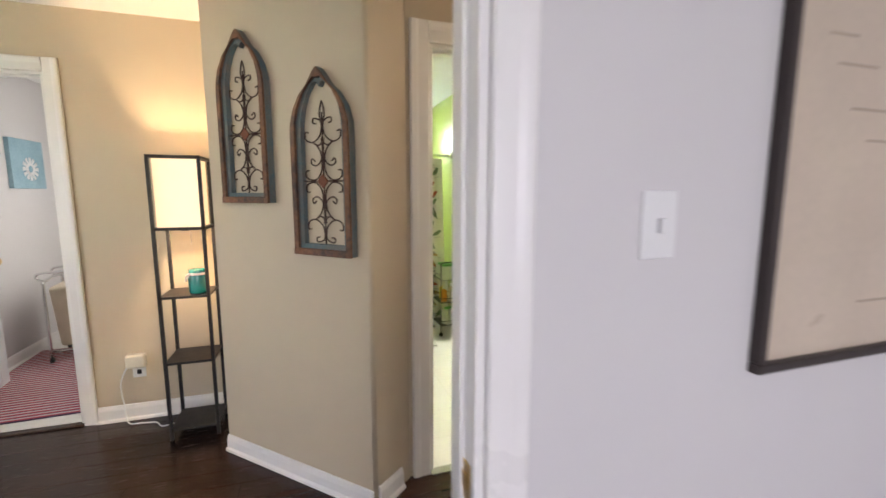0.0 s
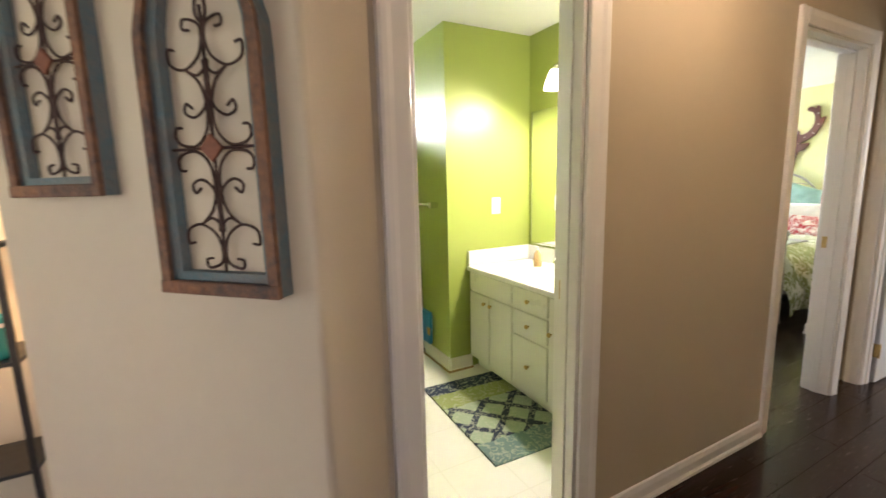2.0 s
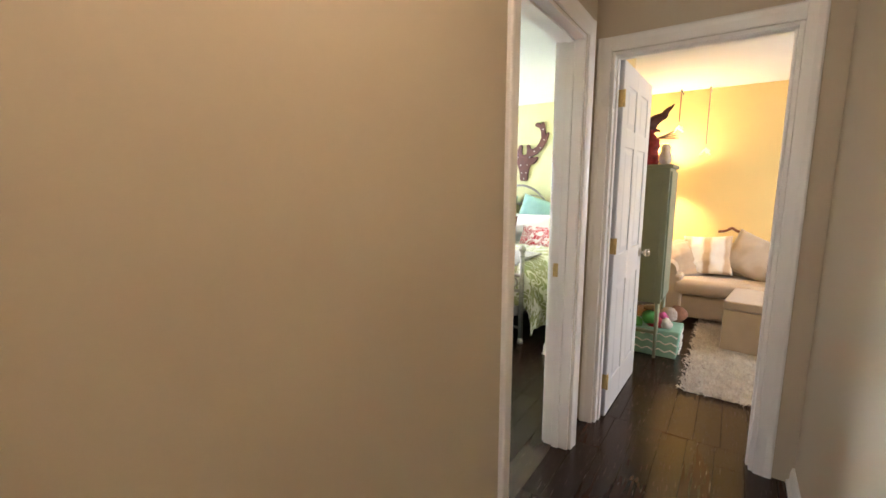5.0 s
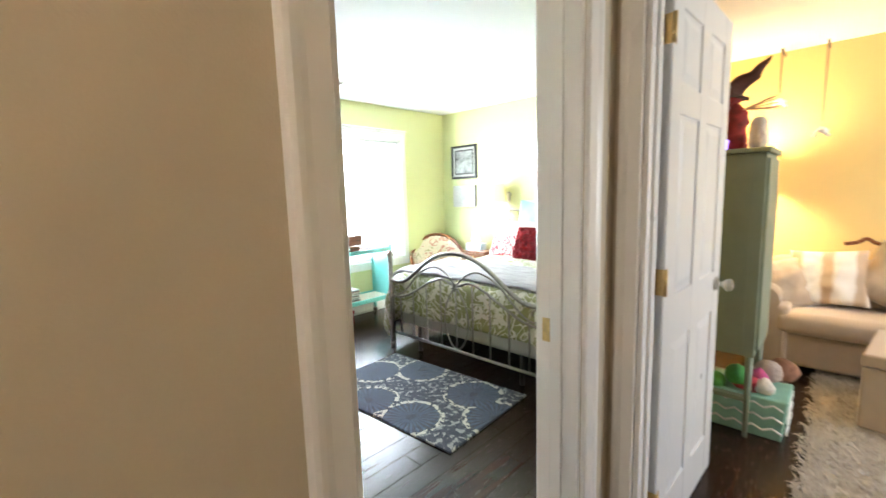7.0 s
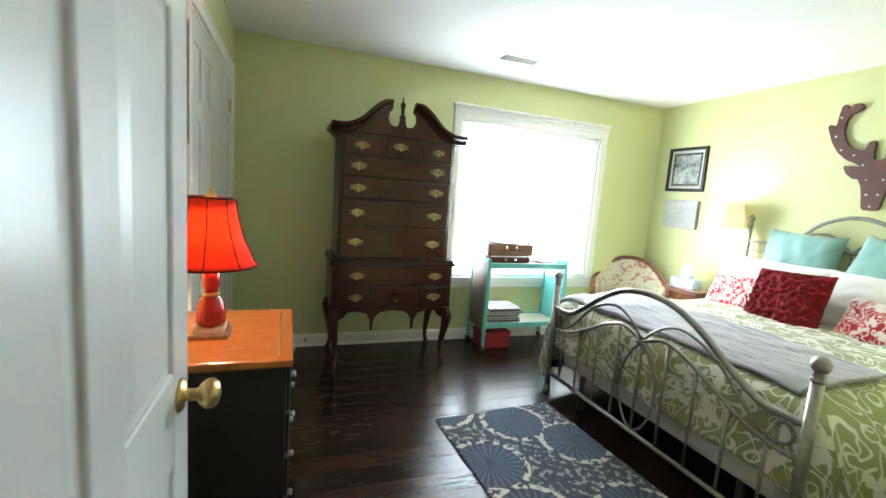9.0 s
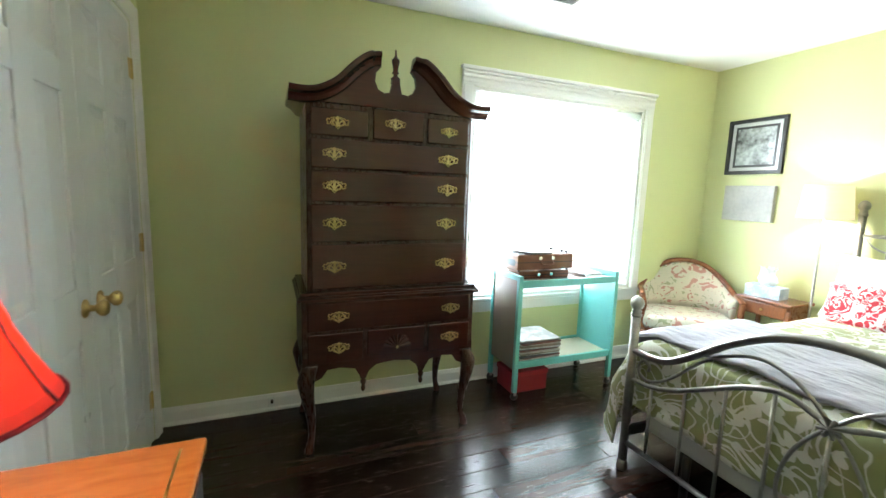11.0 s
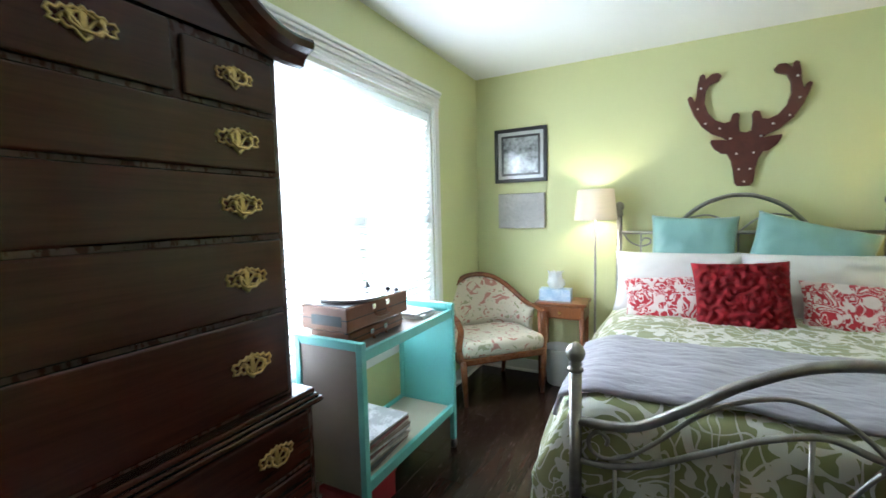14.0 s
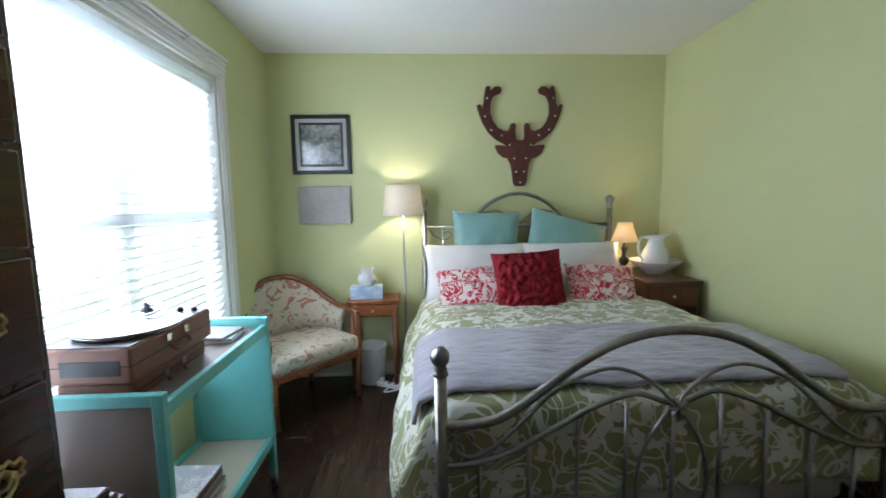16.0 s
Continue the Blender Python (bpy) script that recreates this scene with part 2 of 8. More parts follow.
slanted("wall_diagonal", (0.14, 2.66), (0.838, 1.962), 0.06, M_BEIGE, "beige wall set at a slant, with a rounded corner")
slanted("wall_corner_return", (0.862, 1.962), (1.04, 2.112), 0.06, M_BEIGE, "short beige wall beside the bathroom door")
tagged(part("wall_bullnose", lathe([(0.017, 0), (0.017, H)], 20, (0.850, 1.974, 0)), M_BEIGE), "rounded plaster wall corner", "wall", kind="structure")

# bedroom
wall("wall_bedroom_south", "y", 2.255, -0.03, 3.03, 5.10, M_GREEN, [(*BED_DOOR, 0, DOOR_H)], "sage green bedroom wall with the door")
wall("wall_bedroom_jog", "x", 5.10, 0.06, 2.21, 2.69, M_GREEN, (), "sage green wall corner")
wall("wall_bedroom_south_east", "y", 2.69, -0.06, 5.10, 7.16, M_GREEN, (), "sage green bedroom wall")
wall("wall_bedroom_east", "x", 7.16, 0.06, 2.63, 5.68, M_GREEN, (), "sage green wall behind the bed")
wall("wall_bedroom_north", "y", 5.68, 0.12, 2.97, 7.22, M_GREEN, [BED_WIN], "sage green wall with the window")
wall("wall_bedroom_west", "x", 3.03, -0.06, 2.177, 5.68, M_GREEN, [(*CLOSET, 0, DOOR_H)], "sage green wall with the closet doors")

# bathroom
wall("wall_bath_south", "y", 2.24, -0.06, 0.74, 2.86, M_LIME, [(*BATH_DOOR, 0, DOOR_H)], "lime green bathroom wall")
wall("wall_bath_east", "x", 2.80, 0.06, 2.167, 3.64, M_LIME, (), "lime green wall over the vanity")
wall("wall_bath_nook", "y", 3.64, 0.06, 2.08, 2.86, M_LIME, (), "lime green wall beside the vanity")
wall("wall_bath_tub", "x", 2.08, 0.06, 3.70, 5.41, M_LIME, (), "lime green wall by the tub")
wall("wall_bath_north", "y", 5.41, 0.12, 0.5, 2.14, M_LIME, [BATH_WIN], "lime green wall with a high window")
wall("wall_bath_west", "x", 0.56, -0.06, 2.40, 5.41, M_LIME)

# laundry
wall("wall_laundry_south", "y", 3.31, -0.06, -1.74, 0.4, M_WHITEWALL, [(*LAUNDRY_DOOR, 0, DOOR_H)])
wall("wall_laundry_west", "x", -1.74, -0.06, 3.25, 5.7, M_WHITEWALL, (), "pale grey laundry wall")
wall("wall_laundry_north", "y", 5.7, 0.06, -1.8, 0.46, M_WHITEWALL)
wall("wall_laundry_east", "x", 0.40, 0.06, 3.25, 5.7, M_WHITEWALL)

# den
wall("wall_den_west", "x", 4.41, -0.06, -0.9, 2.20, M_ORANGE, [(*DEN_DOOR, 0, DOOR_H)])
wall("wall_den_east", "x", 7.40, 0.06, -0.96, 2.63, M_ORANGE, (), "golden yellow wall behind the sofa")
wall("wall_den_north", "y", 2.57, 0.06, 5.16, 7.40, M_ORANGE, (), "golden yellow wall")
wall("wall_den_door_side", "y", 2.15, 0.05, 4.41, 5.22, M_ORANGE, (), "golden yellow wall beside the door")
wall("wall_den_jog", "x", 5.22, -0.06, 2.20, 2.57, M_ORANGE, (), "golden yellow wall corner")
# opening out of view, assumed, made for the den's area lamp
wall("wall_den_south", "y", -0.9, -0.06, 4.35, 7.46, M_ORANGE, [(5.3, 6.7, 0.75, 2.1)])

# study, where the walk starts
wall("wall_study_north", "y", 0.80, 0.06, -1.6, 2.8, M_WHITEWALL, [(*START_DOOR, 0, DOOR_H)], "pale wall with a light switch and a framed map")
wall("wall_study_east", "x", 2.80, 0.06, -3.0, 0.86, M_WHITEWALL)
wall("wall_study_west", "x", -1.6, -0.06, -3.0, 0.86, M_WHITEWALL)
wall("wall_study_south", "y", -3.0, -0.12, -1.7, 2.9, M_WHITEWALL, [(-0.5, 1.7, 0.7, 2.1)])

tagged(part("ceiling", bx(-2.4, 7.6, -3.2, 5.9, H, H + 0.1), M_CEIL), "flat white painted ceiling", "ceiling", kind="structure")
ground = mat("grass ground", (0.06, 0.09, 0.03), 0.9, vary=0.2, scale=0.5, fine=20)
tagged(part("ground", bx(-800, 800, -800, 800, -0.5, -0.3), ground), "flat lawn outside the house", "ground", kind="structure")

# ---------------------------------------------------------------- floors
def node_mat(name, rough=0.5, metal=0.0):
    m = bpy.data.materials.new(name)
    m.use_nodes = True
    nt = m.node_tree
    b = nt.nodes["Principled BSDF"]
    b.inputs["Roughness"].default_value, b.inputs["Metallic"].default_value = rough, metal

    def n(kind, **kw):
        node = nt.nodes.new("ShaderNode" + kind)
        for k, v in kw.items():
            node.inputs[k].default_value = v
        return node

    def math_node(op, a, c=None, clamp=False):
        node = nt.nodes.new("ShaderNodeMath")
        node.operation, node.use_clamp = op, clamp
        for i, v in enumerate((a, c)):
            if v is None:
                continue
            if isinstance(v, (int, float)):
                node.inputs[i].default_value = v
            else:
                nt.links.new(v, node.inputs[i])
        return node.outputs[0]

    def blend(fac, c1, c2):
        node = nt.nodes.new("ShaderNodeMix")
        node.data_type = "RGBA"
        for key, v in (("Factor", fac), ("A", c1), ("B", c2)):
            if isinstance(v, tuple):
                node.inputs[key].default_value = (*v, 1)
            elif isinstance(v, (int, float)):
                node.inputs[key].default_value = v
            else:
                nt.links.new(v, node.inputs[key])
        return node.outputs["Result"]
    return m, nt, b, n, math_node, blend


def coords(nt, n, scale=(1, 1, 1), kind="Object"):
    tc, mp = n("TexCoord"), n("Mapping", Scale=scale)
    nt.links.new(tc.outputs[kind], mp.inputs["Vector"])
    return mp.outputs[0], mp


def bumped(nt, b, n, height, strength, distance=0.004):
    bp = n("Bump", Strength=strength, Distance=distance)
    nt.links.new(height, bp.inputs["Height"])
    nt.links.new(bp.outputs[0], b.inputs["Normal"])


def plank_material():
    m, nt, b, n, mth, blend = node_mat("dark walnut laminate plank", 0.24)
    v, mp = coords(nt, n, (1.2, 14, 14))
    oi = n("ObjectInfo")
    cb = n("CombineXYZ")
    nt.links.new(mth("MULTIPLY", oi.outputs["Random"], 37.0), cb.inputs[0])
    nt.links.new(mth("MULTIPLY", oi.outputs["Random"], 91.0), cb.inputs[1])
    nt.links.new(cb.outputs[0], mp.inputs["Location"])
    n1 = n("TexNoise", Scale=2.2, Detail=6.0, Distortion=0.6)
    n2 = n("TexNoise", Scale=9.0, Detail=4.0)
    for k in (n1, n2):
        nt.links.new(v, k.inputs["Vector"])
    c = blend(n1.outputs[0], (0.012, 0.006, 0.0042), (0.042, 0.021, 0.014))
    hs = n("HueSaturation")
    nt.links.new(mth("ADD", mth("MULTIPLY", oi.outputs["Random"], 0.7), 0.65), hs.inputs["Value"])
    nt.links.new(c, hs.inputs["Color"])
    nt.links.new(hs.outputs[0], b.inputs["Base Color"])
    nt.links.new(mth("ADD", mth("MULTIPLY", n2.outputs[0], 0.16), 0.17), b.inputs["Roughness"])
    bumped(nt, b, n, n2.outputs[0], 0.12, 0.002)
    return m


M_PLANK = plank_material()
M_PLANK.node_tree.nodes["Principled BSDF"].inputs["Specular IOR Level"].default_value = 0.3
tagged(part("floor_base", bx(-2.4, 7.6, -3.2, 5.9, -0.1, -0.008), M_DARK), "dark underlay beneath the floorboards", "floor", kind="structure")


def vinyl_material(name, base, line, size):
    m, nt, b, n, mth, blend = node_mat(name, 0.32)
    v, _ = coords(nt, n)
    br = n("TexBrick", **{"Scale": 1.0, "Mortar Size": 0.004, "Brick Width": size, "Row Height": size})
    br.offset = 0.0
    nt.links.new(v, br.inputs["Vector"])
    n1 = n("TexNoise", Scale=5.0, Detail=5.0)
    nt.links.new(v, n1.inputs["Vector"])
    c = blend(n1.outputs[0], base, tuple(k * 0.9 for k in base))
    nt.links.new(blend(br.outputs["Fac"], c, line), b.inputs["Base Color"])
    bumped(nt, b, n, n1.outputs[0], 0.05)
    return m


M_VINYL = vinyl_material("white vinyl floor", (0.80, 0.79, 0.74), (0.71, 0.70, 0.64), 0.3)
tagged(part("floor_bath", prism([(0.5, 2.37), (0.74, 2.13), (2.86, 2.13), (2.86, 5.45), (0.5, 5.45)], 0.012, "xy", -0.008), M_VINYL), "white vinyl bathroom floor", "floor", kind="structure")
tagged(part("floor_laundry", bx(-1.8, 0.46, 3.21, 5.75, -0.008, 0.004), M_VINYL), "white vinyl laundry floor", "floor", kind="structure")
tagged(part("floor_study", bx(-1.7, 2.86, -3.1, 0.84, -0.008, 0.0), mat("beige carpet", (0.42, 0.38, 0.33), 0.95, vary=0.1, scale=20, fine=400, bump=0.4)), "beige carpet of the first room", "floor", kind="structure")
tagged(part("threshold_bath", bx(BATH_DOOR[0], BATH_DOOR[1], 2.09, 2.14, 0.0, 0.012, 0.005), M_NICKEL), "metal strip in the bathroom doorway", "threshold", kind="structure")
tagged(part("threshold_laundry", bx(LAUNDRY_DOOR[0], LAUNDRY_DOOR[1], 3.17, 3.22, 0.0, 0.012, 0.005), M_PLANK), "dark strip in the laundry doorway", "threshold", kind="structure")


# ---------------------------------------------------------------- trim
def casing(parent, axis, face, side, o0, o1, top, w=0.072):
    """Moulded casing on one face of a wall. side: +1 or -1, the way that the face looks along its axis."""
    prof = [(0.0, -0.001), (0.0, 0.010), (0.003, 0.013), (0.012, 0.014), (w * 0.55, 0.016), (w * 0.72, 0.020), (w - 0.010, 0.021), (w - 0.002, 0.018), (w, 0.012), (w, -0.001)]

    def leg(at, way, name):
        pts = [(at + way * u, face + side * d) for u, d in prof]
        if axis == "x":
            pts = [(b_, a) for a, b_ in pts]
        part(name, prism(pts, top + (w if way else 0), "xy", 0.0), M_TRIM, parent)

    leg(o0, -1, "casing_leg")
    leg(o1, 1, "casing_leg")
    pts = [(face + side * d, top + u) for u, d in prof]
    part("casing_head", prism(pts, o1 - o0, "yz" if axis == "y" else "xz", o0), M_TRIM, parent)


def doorway(n, axis, f0, f1, opening, label, faces=(True, True), w=0.072):
    """Jamb lining and casings of an opening through a wall between the faces f0 < f1."""
    o0, o1 = opening
    ob = thing(f"door_frame_{n}", label, "door frame", kind="structure")
    for p0, p1, za, zb, name in ((o0, o0 + 0.018, 0, DOOR_H, "jamb"), (o1 - 0.018, o1, 0, DOOR_H, "jamb"), (o0 + 0.018, o1 - 0.018, DOOR_H - 0.018, DOOR_H, "head_jamb")):
        part(name, bx(*((p0, p1, f0 + 0.002, f1 - 0.002) if axis == "y" else (f0 + 0.002, f1 - 0.002, p0, p1)), za, zb, 0.002, seg=1), M_TRIM, ob)
    mid = (f0 + f1) / 2
    for p0, p1, za, zb in ((o0 + 0.018, o0 + 0.028, 0, DOOR_H - 0.018), (o1 - 0.028, o1 - 0.018, 0, DOOR_H - 0.018), (o0 + 0.028, o1 - 0.028, DOOR_H - 0.028, DOOR_H - 0.018)):
        part("door_stop", bx(*((p0, p1, mid - 0.018, mid + 0.018) if axis == "y" else (mid - 0.018, mid + 0.018, p0, p1)), za, zb, 0.002, seg=1), M_TRIM, ob)
    if faces[0]:
        casing(ob, axis, f0, -1, o0, o1, DOOR_H, w)
    if faces[1]:
        casing(ob, axis, f1, 1, o0, o1, DOOR_H, w)
    return ob


d1 = doorway(1, "y", 2.12, 2.24, BATH_DOOR, "white moulded frame of the bathroom doorway", w=0.09)
d2 = doorway(2, "y", 2.12, 2.255, BED_DOOR, "white moulded frame of the bedroom doorway")
d3 = doorway(3, "x", 4.29, 4.41, DEN_DOOR, "white moulded frame of the den doorway")
d4 = doorway(4, "y", 3.19, 3.31, LAUNDRY_DOOR, "white moulded frame of the laundry doorway")
d5 = doorway(5, "y", 0.80, 0.92, START_DOOR, "white moulded frame of the first doorway")
d6 = doorway(6, "x", 2.97, 3.03, CLOSET, "white moulded frame of the closet", (False, True))


def strike(parent, x, y, z):
    bm = bx(x - 0.022, x - 0.0185, y - 0.018, y + 0.018, z - 0.035, z + 0.035, 0.001)
    bx(x - 0.024, x - 0.021, y - 0.008, y + 0.008, z - 0.014, z + 0.014, bm=bm)
    part("strike_plate", bm, M_BRASS, parent, "brass strike plate")


strike(d1, BATH_DOOR[1], 2.19, 0.975)
strike(d2, BED_DOOR[1], 2.215, 0.965)
strike(d5, START_DOOR[1], 0.835, 0.93)


def baseboard(name, p, q, side, h=0.10, label="white painted baseboard"):
    """A moulded board along p to q on the floor; side +1: it stands to the left of the way p to q."""
    p, q = Vector(p), Vector(q)
    d = q - p
    ln, ang = d.length, math.degrees(math.atan2(d.y, d.x))
    s = side
    prof = [(0, 0), (0.028 * s, 0), (0.026 * s, 0.012), (0.016 * s, 0.02), (0.015 * s, h - 0.025), (0.011 * s, h - 0.012), (0.009 * s, h - 0.004), (0.004 * s, h), (0, h)]
    bm = prism(prof, ln, "yz", 0.0)
    ob = part(name, bm, M_TRIM)
    ob.matrix_basis = pose(p.x, p.y, 0, 0, 0, ang)
    return tagged(ob, label, "baseboard", kind="structure")


W = 0.074
baseboard("baseboard_hall_north", (BATH_DOOR[1] + 0.092, 2.12), (BED_DOOR[0] - W, 2.12), -1, 0.08)
baseboard("baseboard_hall_south", (1.60, 1.16), (4.29, 1.16), 1, 0.08)
baseboard("baseboard_diagonal", (0.14, 2.66), (0.842, 1.958), -1, 0.085)
baseboard("baseboard_return", (0.862, 1.962), (0.99, 2.07), -1)
baseboard("baseboard_hall_back", (LAUNDRY_DOOR[1] + W, 3.19), (0.15, 3.19), -1)
baseboard("baseboard_bedroom_north", (3.03, 5.68), (7.16, 5.68), -1)
baseboard("baseboard_bedroom_east", (7.16, 2.69), (7.16, 5.68), 1)
baseboard("baseboard_bedroom_south", (5.10, 2.69), (7.16, 2.69), 1)
baseboard("baseboard_bedroom_west", (3.03, 2.255), (3.03, CLOSET[0] - W), -1)
baseboard("baseboard_bath_tub", (2.08, 3.64), (2.08, 4.42), 1)
baseboard("baseboard_bath_nook", (2.08, 3.64), (2.26, 3.64), -1)
tagged(part("trim_bath_shoe", merge(bx(2.048, 2.054, 3.61, 4.42, 0.004, 0.018), bx(2.048, 2.26, 3.606, 3.612, 0.004, 0.018)), mat("bare tan pine edge", (0.36, 0.22, 0.10), 0.6, vary=0.1, scale=20)), "thin bare pine strip along the bathroom baseboard", "trim", kind="structure")
baseboard("baseboard_laundry", (-1.74, 3.31), (-1.74, 5.7), -1)
baseboard("baseboard_den", (7.40, -0.9), (7.40, 2.57), 1)
baseboard("baseboard_study", (START_DOOR[1] + W, 0.80), (2.8, 0.80), -1)


# ---------------------------------------------------------------- doors
def door_leaf(name, label, w, hgt, t=0.036, knob=True, knob_side=1, hinges=True, kz=0.92, category="door", hinge_face=1, knob_look=None):
    """A six-panel door, hinge edge at x = 0, running to x = w, faces at y = -t/2 and t/2."""
    ob = thing(name, label, category, kind="structure")
    st, mid = 0.105, 0.10
    rails = [(0.0, 0.20), (0.80, 0.98), (1.60, 1.70), (hgt - 0.115, hgt)]
    bm = bx(0, w, -t / 2 + 0.008, t / 2 - 0.008, 0, hgt)
    xs = [(0, st), (w / 2 - mid / 2, w / 2 + mid / 2), (w - st, w)]
    for a, b_ in xs:
        bx(a, b_, -t / 2, t / 2, 0, hgt, 0.003, bm, 1)
    for z0, z1 in rails:
        for a, b_ in ((st - 0.003, w / 2 - mid / 2 + 0.003), (w / 2 + mid / 2 - 0.003, w - st + 0.003)):
            bx(a, b_, -t / 2 + 0.0005, t / 2 - 0.0005, z0, z1, 0.003, bm, 1)
    part("slab", bm, M_DOOR, ob)
    for (_, z0), (z1, _) in zip(rails, rails[1:]):
        for a, b_ in ((st, w / 2 - mid / 2), (w / 2 + mid / 2, w - st)):
            pb = bmesh.new()
            for s in (-1, 1):
                y0, y1 = s * (t / 2 - 0.008), s * (t / 2 - 0.001)
                o = [(a + 0.012, z0 + 0.012), (b_ - 0.012, z0 + 0.012), (b_ - 0.012, z1 - 0.012), (a + 0.012, z1 - 0.012)]
                i = [(a + 0.04, z0 + 0.04), (b_ - 0.04, z0 + 0.04), (b_ - 0.04, z1 - 0.04), (a + 0.04, z1 - 0.04)]
                vo = [pb.verts.new((x, y0, z)) for x, z in o]
                vi = [pb.verts.new((x, y1, z)) for x, z in i]
                for k in range(4):
                    pb.faces.new((vo[k], vo[(k + 1) % 4], vi[(k + 1) % 4], vi[k]))
                pb.faces.new(vi)
            part("panel", pb, M_DOOR, ob)
    if knob:
        for s in (-1, 1):
            m = pose(w - 0.065, s * t / 2, kz, -90 * s, 0, 0)
            kb = lathe([(0.032, 0.0), (0.032, 0.004), (0.026, 0.008), (0.012, 0.012), (0.011, 0.03), (0.02, 0.036), (0.028, 0.046), (0.029, 0.056), (0.022, 0.066), (0.008, 0.07)], 20)
            bmesh.ops.transform(kb, matrix=m, verts=kb.verts)
            part("knob", kb, knob_look or M_BRASS, ob, "faceted clear glass knob" if knob_look else "polished brass knob")
    if hinges:
        for z in (0.22, 1.04, hgt - 0.2):
            hb = lathe([(0.007, -0.045), (0.007, 0.045)], 10, (-0.004, hinge_face * (t / 2 + 0.004), z))
            bx(-0.003, 0.001, -t / 2, t / 2, z - 0.045, z + 0.045, bm=hb)
            bx(0.0, 0.028, hinge_face * t / 2, hinge_face * (t / 2 + 0.002), z - 0.045, z + 0.045, bm=hb)
            part("hinge", hb, M_BRASS, ob, "brass butt hinge")
    return ob


door_bed = door_leaf("door_1", "open white six-panel door with a brass knob, in the bedroom doorway", 0.76, 2.05, hinge_face=1)
door_bed.matrix_basis = pose(3.234, 2.27, 0.008, 0, 0, 89.3)
door_den = door_leaf("door_2", "open white six-panel door with a glass knob, swung into the den", 0.755, 2.05, hinge_face=-1, knob_look=M_CUTGLASS)
door_den.matrix_basis = pose(4.385, 2.056, 0.008, 0, 0, -1.5)
door_laundry = door_leaf("door_3", "open white six-panel door with a brass knob, swung into the laundry", 0.74, 2.05, hinge_face=-1)
door_laundry.matrix_basis = pose(-1.52, 3.33, 0.008, 0, 0, 96)
for nm, y0, rz in (("door_4", CLOSET[0] + 0.02, 90), ("door_5", CLOSET[1] - 0.02, -90)):
    dl = door_leaf(nm, "closed white six-panel closet door with a brass knob", 0.637, 2.05, kz=0.90, hinge_face=-1 if rz == 90 else 1)
    dl.matrix_basis = pose(3.008, y0, 0.008, 0, 0, rz)


# ---------------------------------------------------------------- bedroom window
def bedroom_window():
    x0, x1, z0, z1 = BED_WIN
    ob = thing("window_1", "wide bright window with white casing and lowered white blinds", "window", kind="structure")
    y = 5.68
    for a, b_, c, d, nm in ((x0, x0 + 0.02, z0, z1, "jamb"), (x1 - 0.02, x1, z0, z1, "jamb"), (x0 + 0.02, x1 - 0.02, z1 - 0.02, z1, "head"), (x0 + 0.02, x1 - 0.02, z0, z0 + 0.02, "bottom_jamb")):
        part(nm, bx(a, b_, y + 0.002, y + 0.118, c, d), M_TRIM, ob)
    cw = 0.085
    for a, b_ in ((x0 - cw, x0), (x1, x1 + cw)):
        bm = bx(a, b_, y - 0.014, y + 0.001, z0, z1 + 0.004, 0.003, seg=1)
        bx(a + 0.012, b_ - 0.012, y - 0.02, y, z0, z1, 0.003, bm, 1)
        part("casing_leg", bm, M_TRIM, ob)
    bm = bx(x0 - cw, x1 + cw, y - 0.016, y + 0.001, z1, z1 + 0.10, 0.003, seg=1)
    for k in range(3):
        bx(x0 - cw, x1 + cw, y - 0.022 - 0.004 * k, y, z1 + 0.018 + 0.03 * k, z1 + 0.034 + 0.03 * k, 0.003, bm, 1)
    bx(x0 - cw - 0.012, x1 + cw + 0.012, y - 0.036, y, z1 + 0.10, z1 + 0.122, 0.005, bm, 1)
    part("casing_head", bm, M_TRIM, ob)
    part("window_sill", bx(x0 - cw - 0.03, x1 + cw + 0.03, y - 0.022, y + 0.10, z0 - 0.028, z0, 0.006), M_TRIM, ob)
    part("apron", bx(x0 - cw, x1 + cw, y - 0.016, y + 0.001, z0 - 0.10, z0 - 0.028, 0.004), M_TRIM, ob)
    mid = (x0 + x1) / 2
    for a, b_, c, d in ((x0 + 0.02, x0 + 0.06, z0 + 0.02, z1 - 0.02), (x1 - 0.06, x1 - 0.02, z0 + 0.02, z1 - 0.02), (mid - 0.03, mid + 0.03, z0 + 0.02, z1 - 0.02),
                        (x0 + 0.06, mid - 0.03, z1 - 0.06, z1 - 0.02), (mid + 0.03, x1 - 0.06, z1 - 0.06, z1 - 0.02),
                        (x0 + 0.06, mid - 0.03, z0 + 0.02, z0 + 0.07), (mid + 0.03, x1 - 0.06, z0 + 0.02, z0 + 0.07),
                        (x0 + 0.06, mid - 0.03, 1.28, 1.32), (mid + 0.03, x1 - 0.06, 1.28, 1.32)):
        part("sash", bx(a, b_, y + 0.07, y + 0.105, c, d, 0.003, seg=1), M_TRIM, ob)
    return ob


window_1 = bedroom_window()
M_SLAT = mat("white blind slat", (0.85, 0.85, 0.84), 0.45, vary=0.01, bump=0.0, emit=(0.93, 0.97, 1.0), glow=0.0)
_st = M_SLAT.node_tree
_tr, _mx = _st.nodes.new("ShaderNodeBsdfTranslucent"), _st.nodes.new("ShaderNodeMixShader")
_tr.inputs[0].default_value, _mx.inputs[0].default_value = (0.95, 0.97, 0.98, 1), 0.75
_st.links.new(_st.nodes["Principled BSDF"].outputs[0], _mx.inputs[1])
_st.links.new(_tr.outputs[0], _mx.inputs[2])
_st.links.new(_mx.outputs[0], _st.nodes["Material Output"].inputs[0])
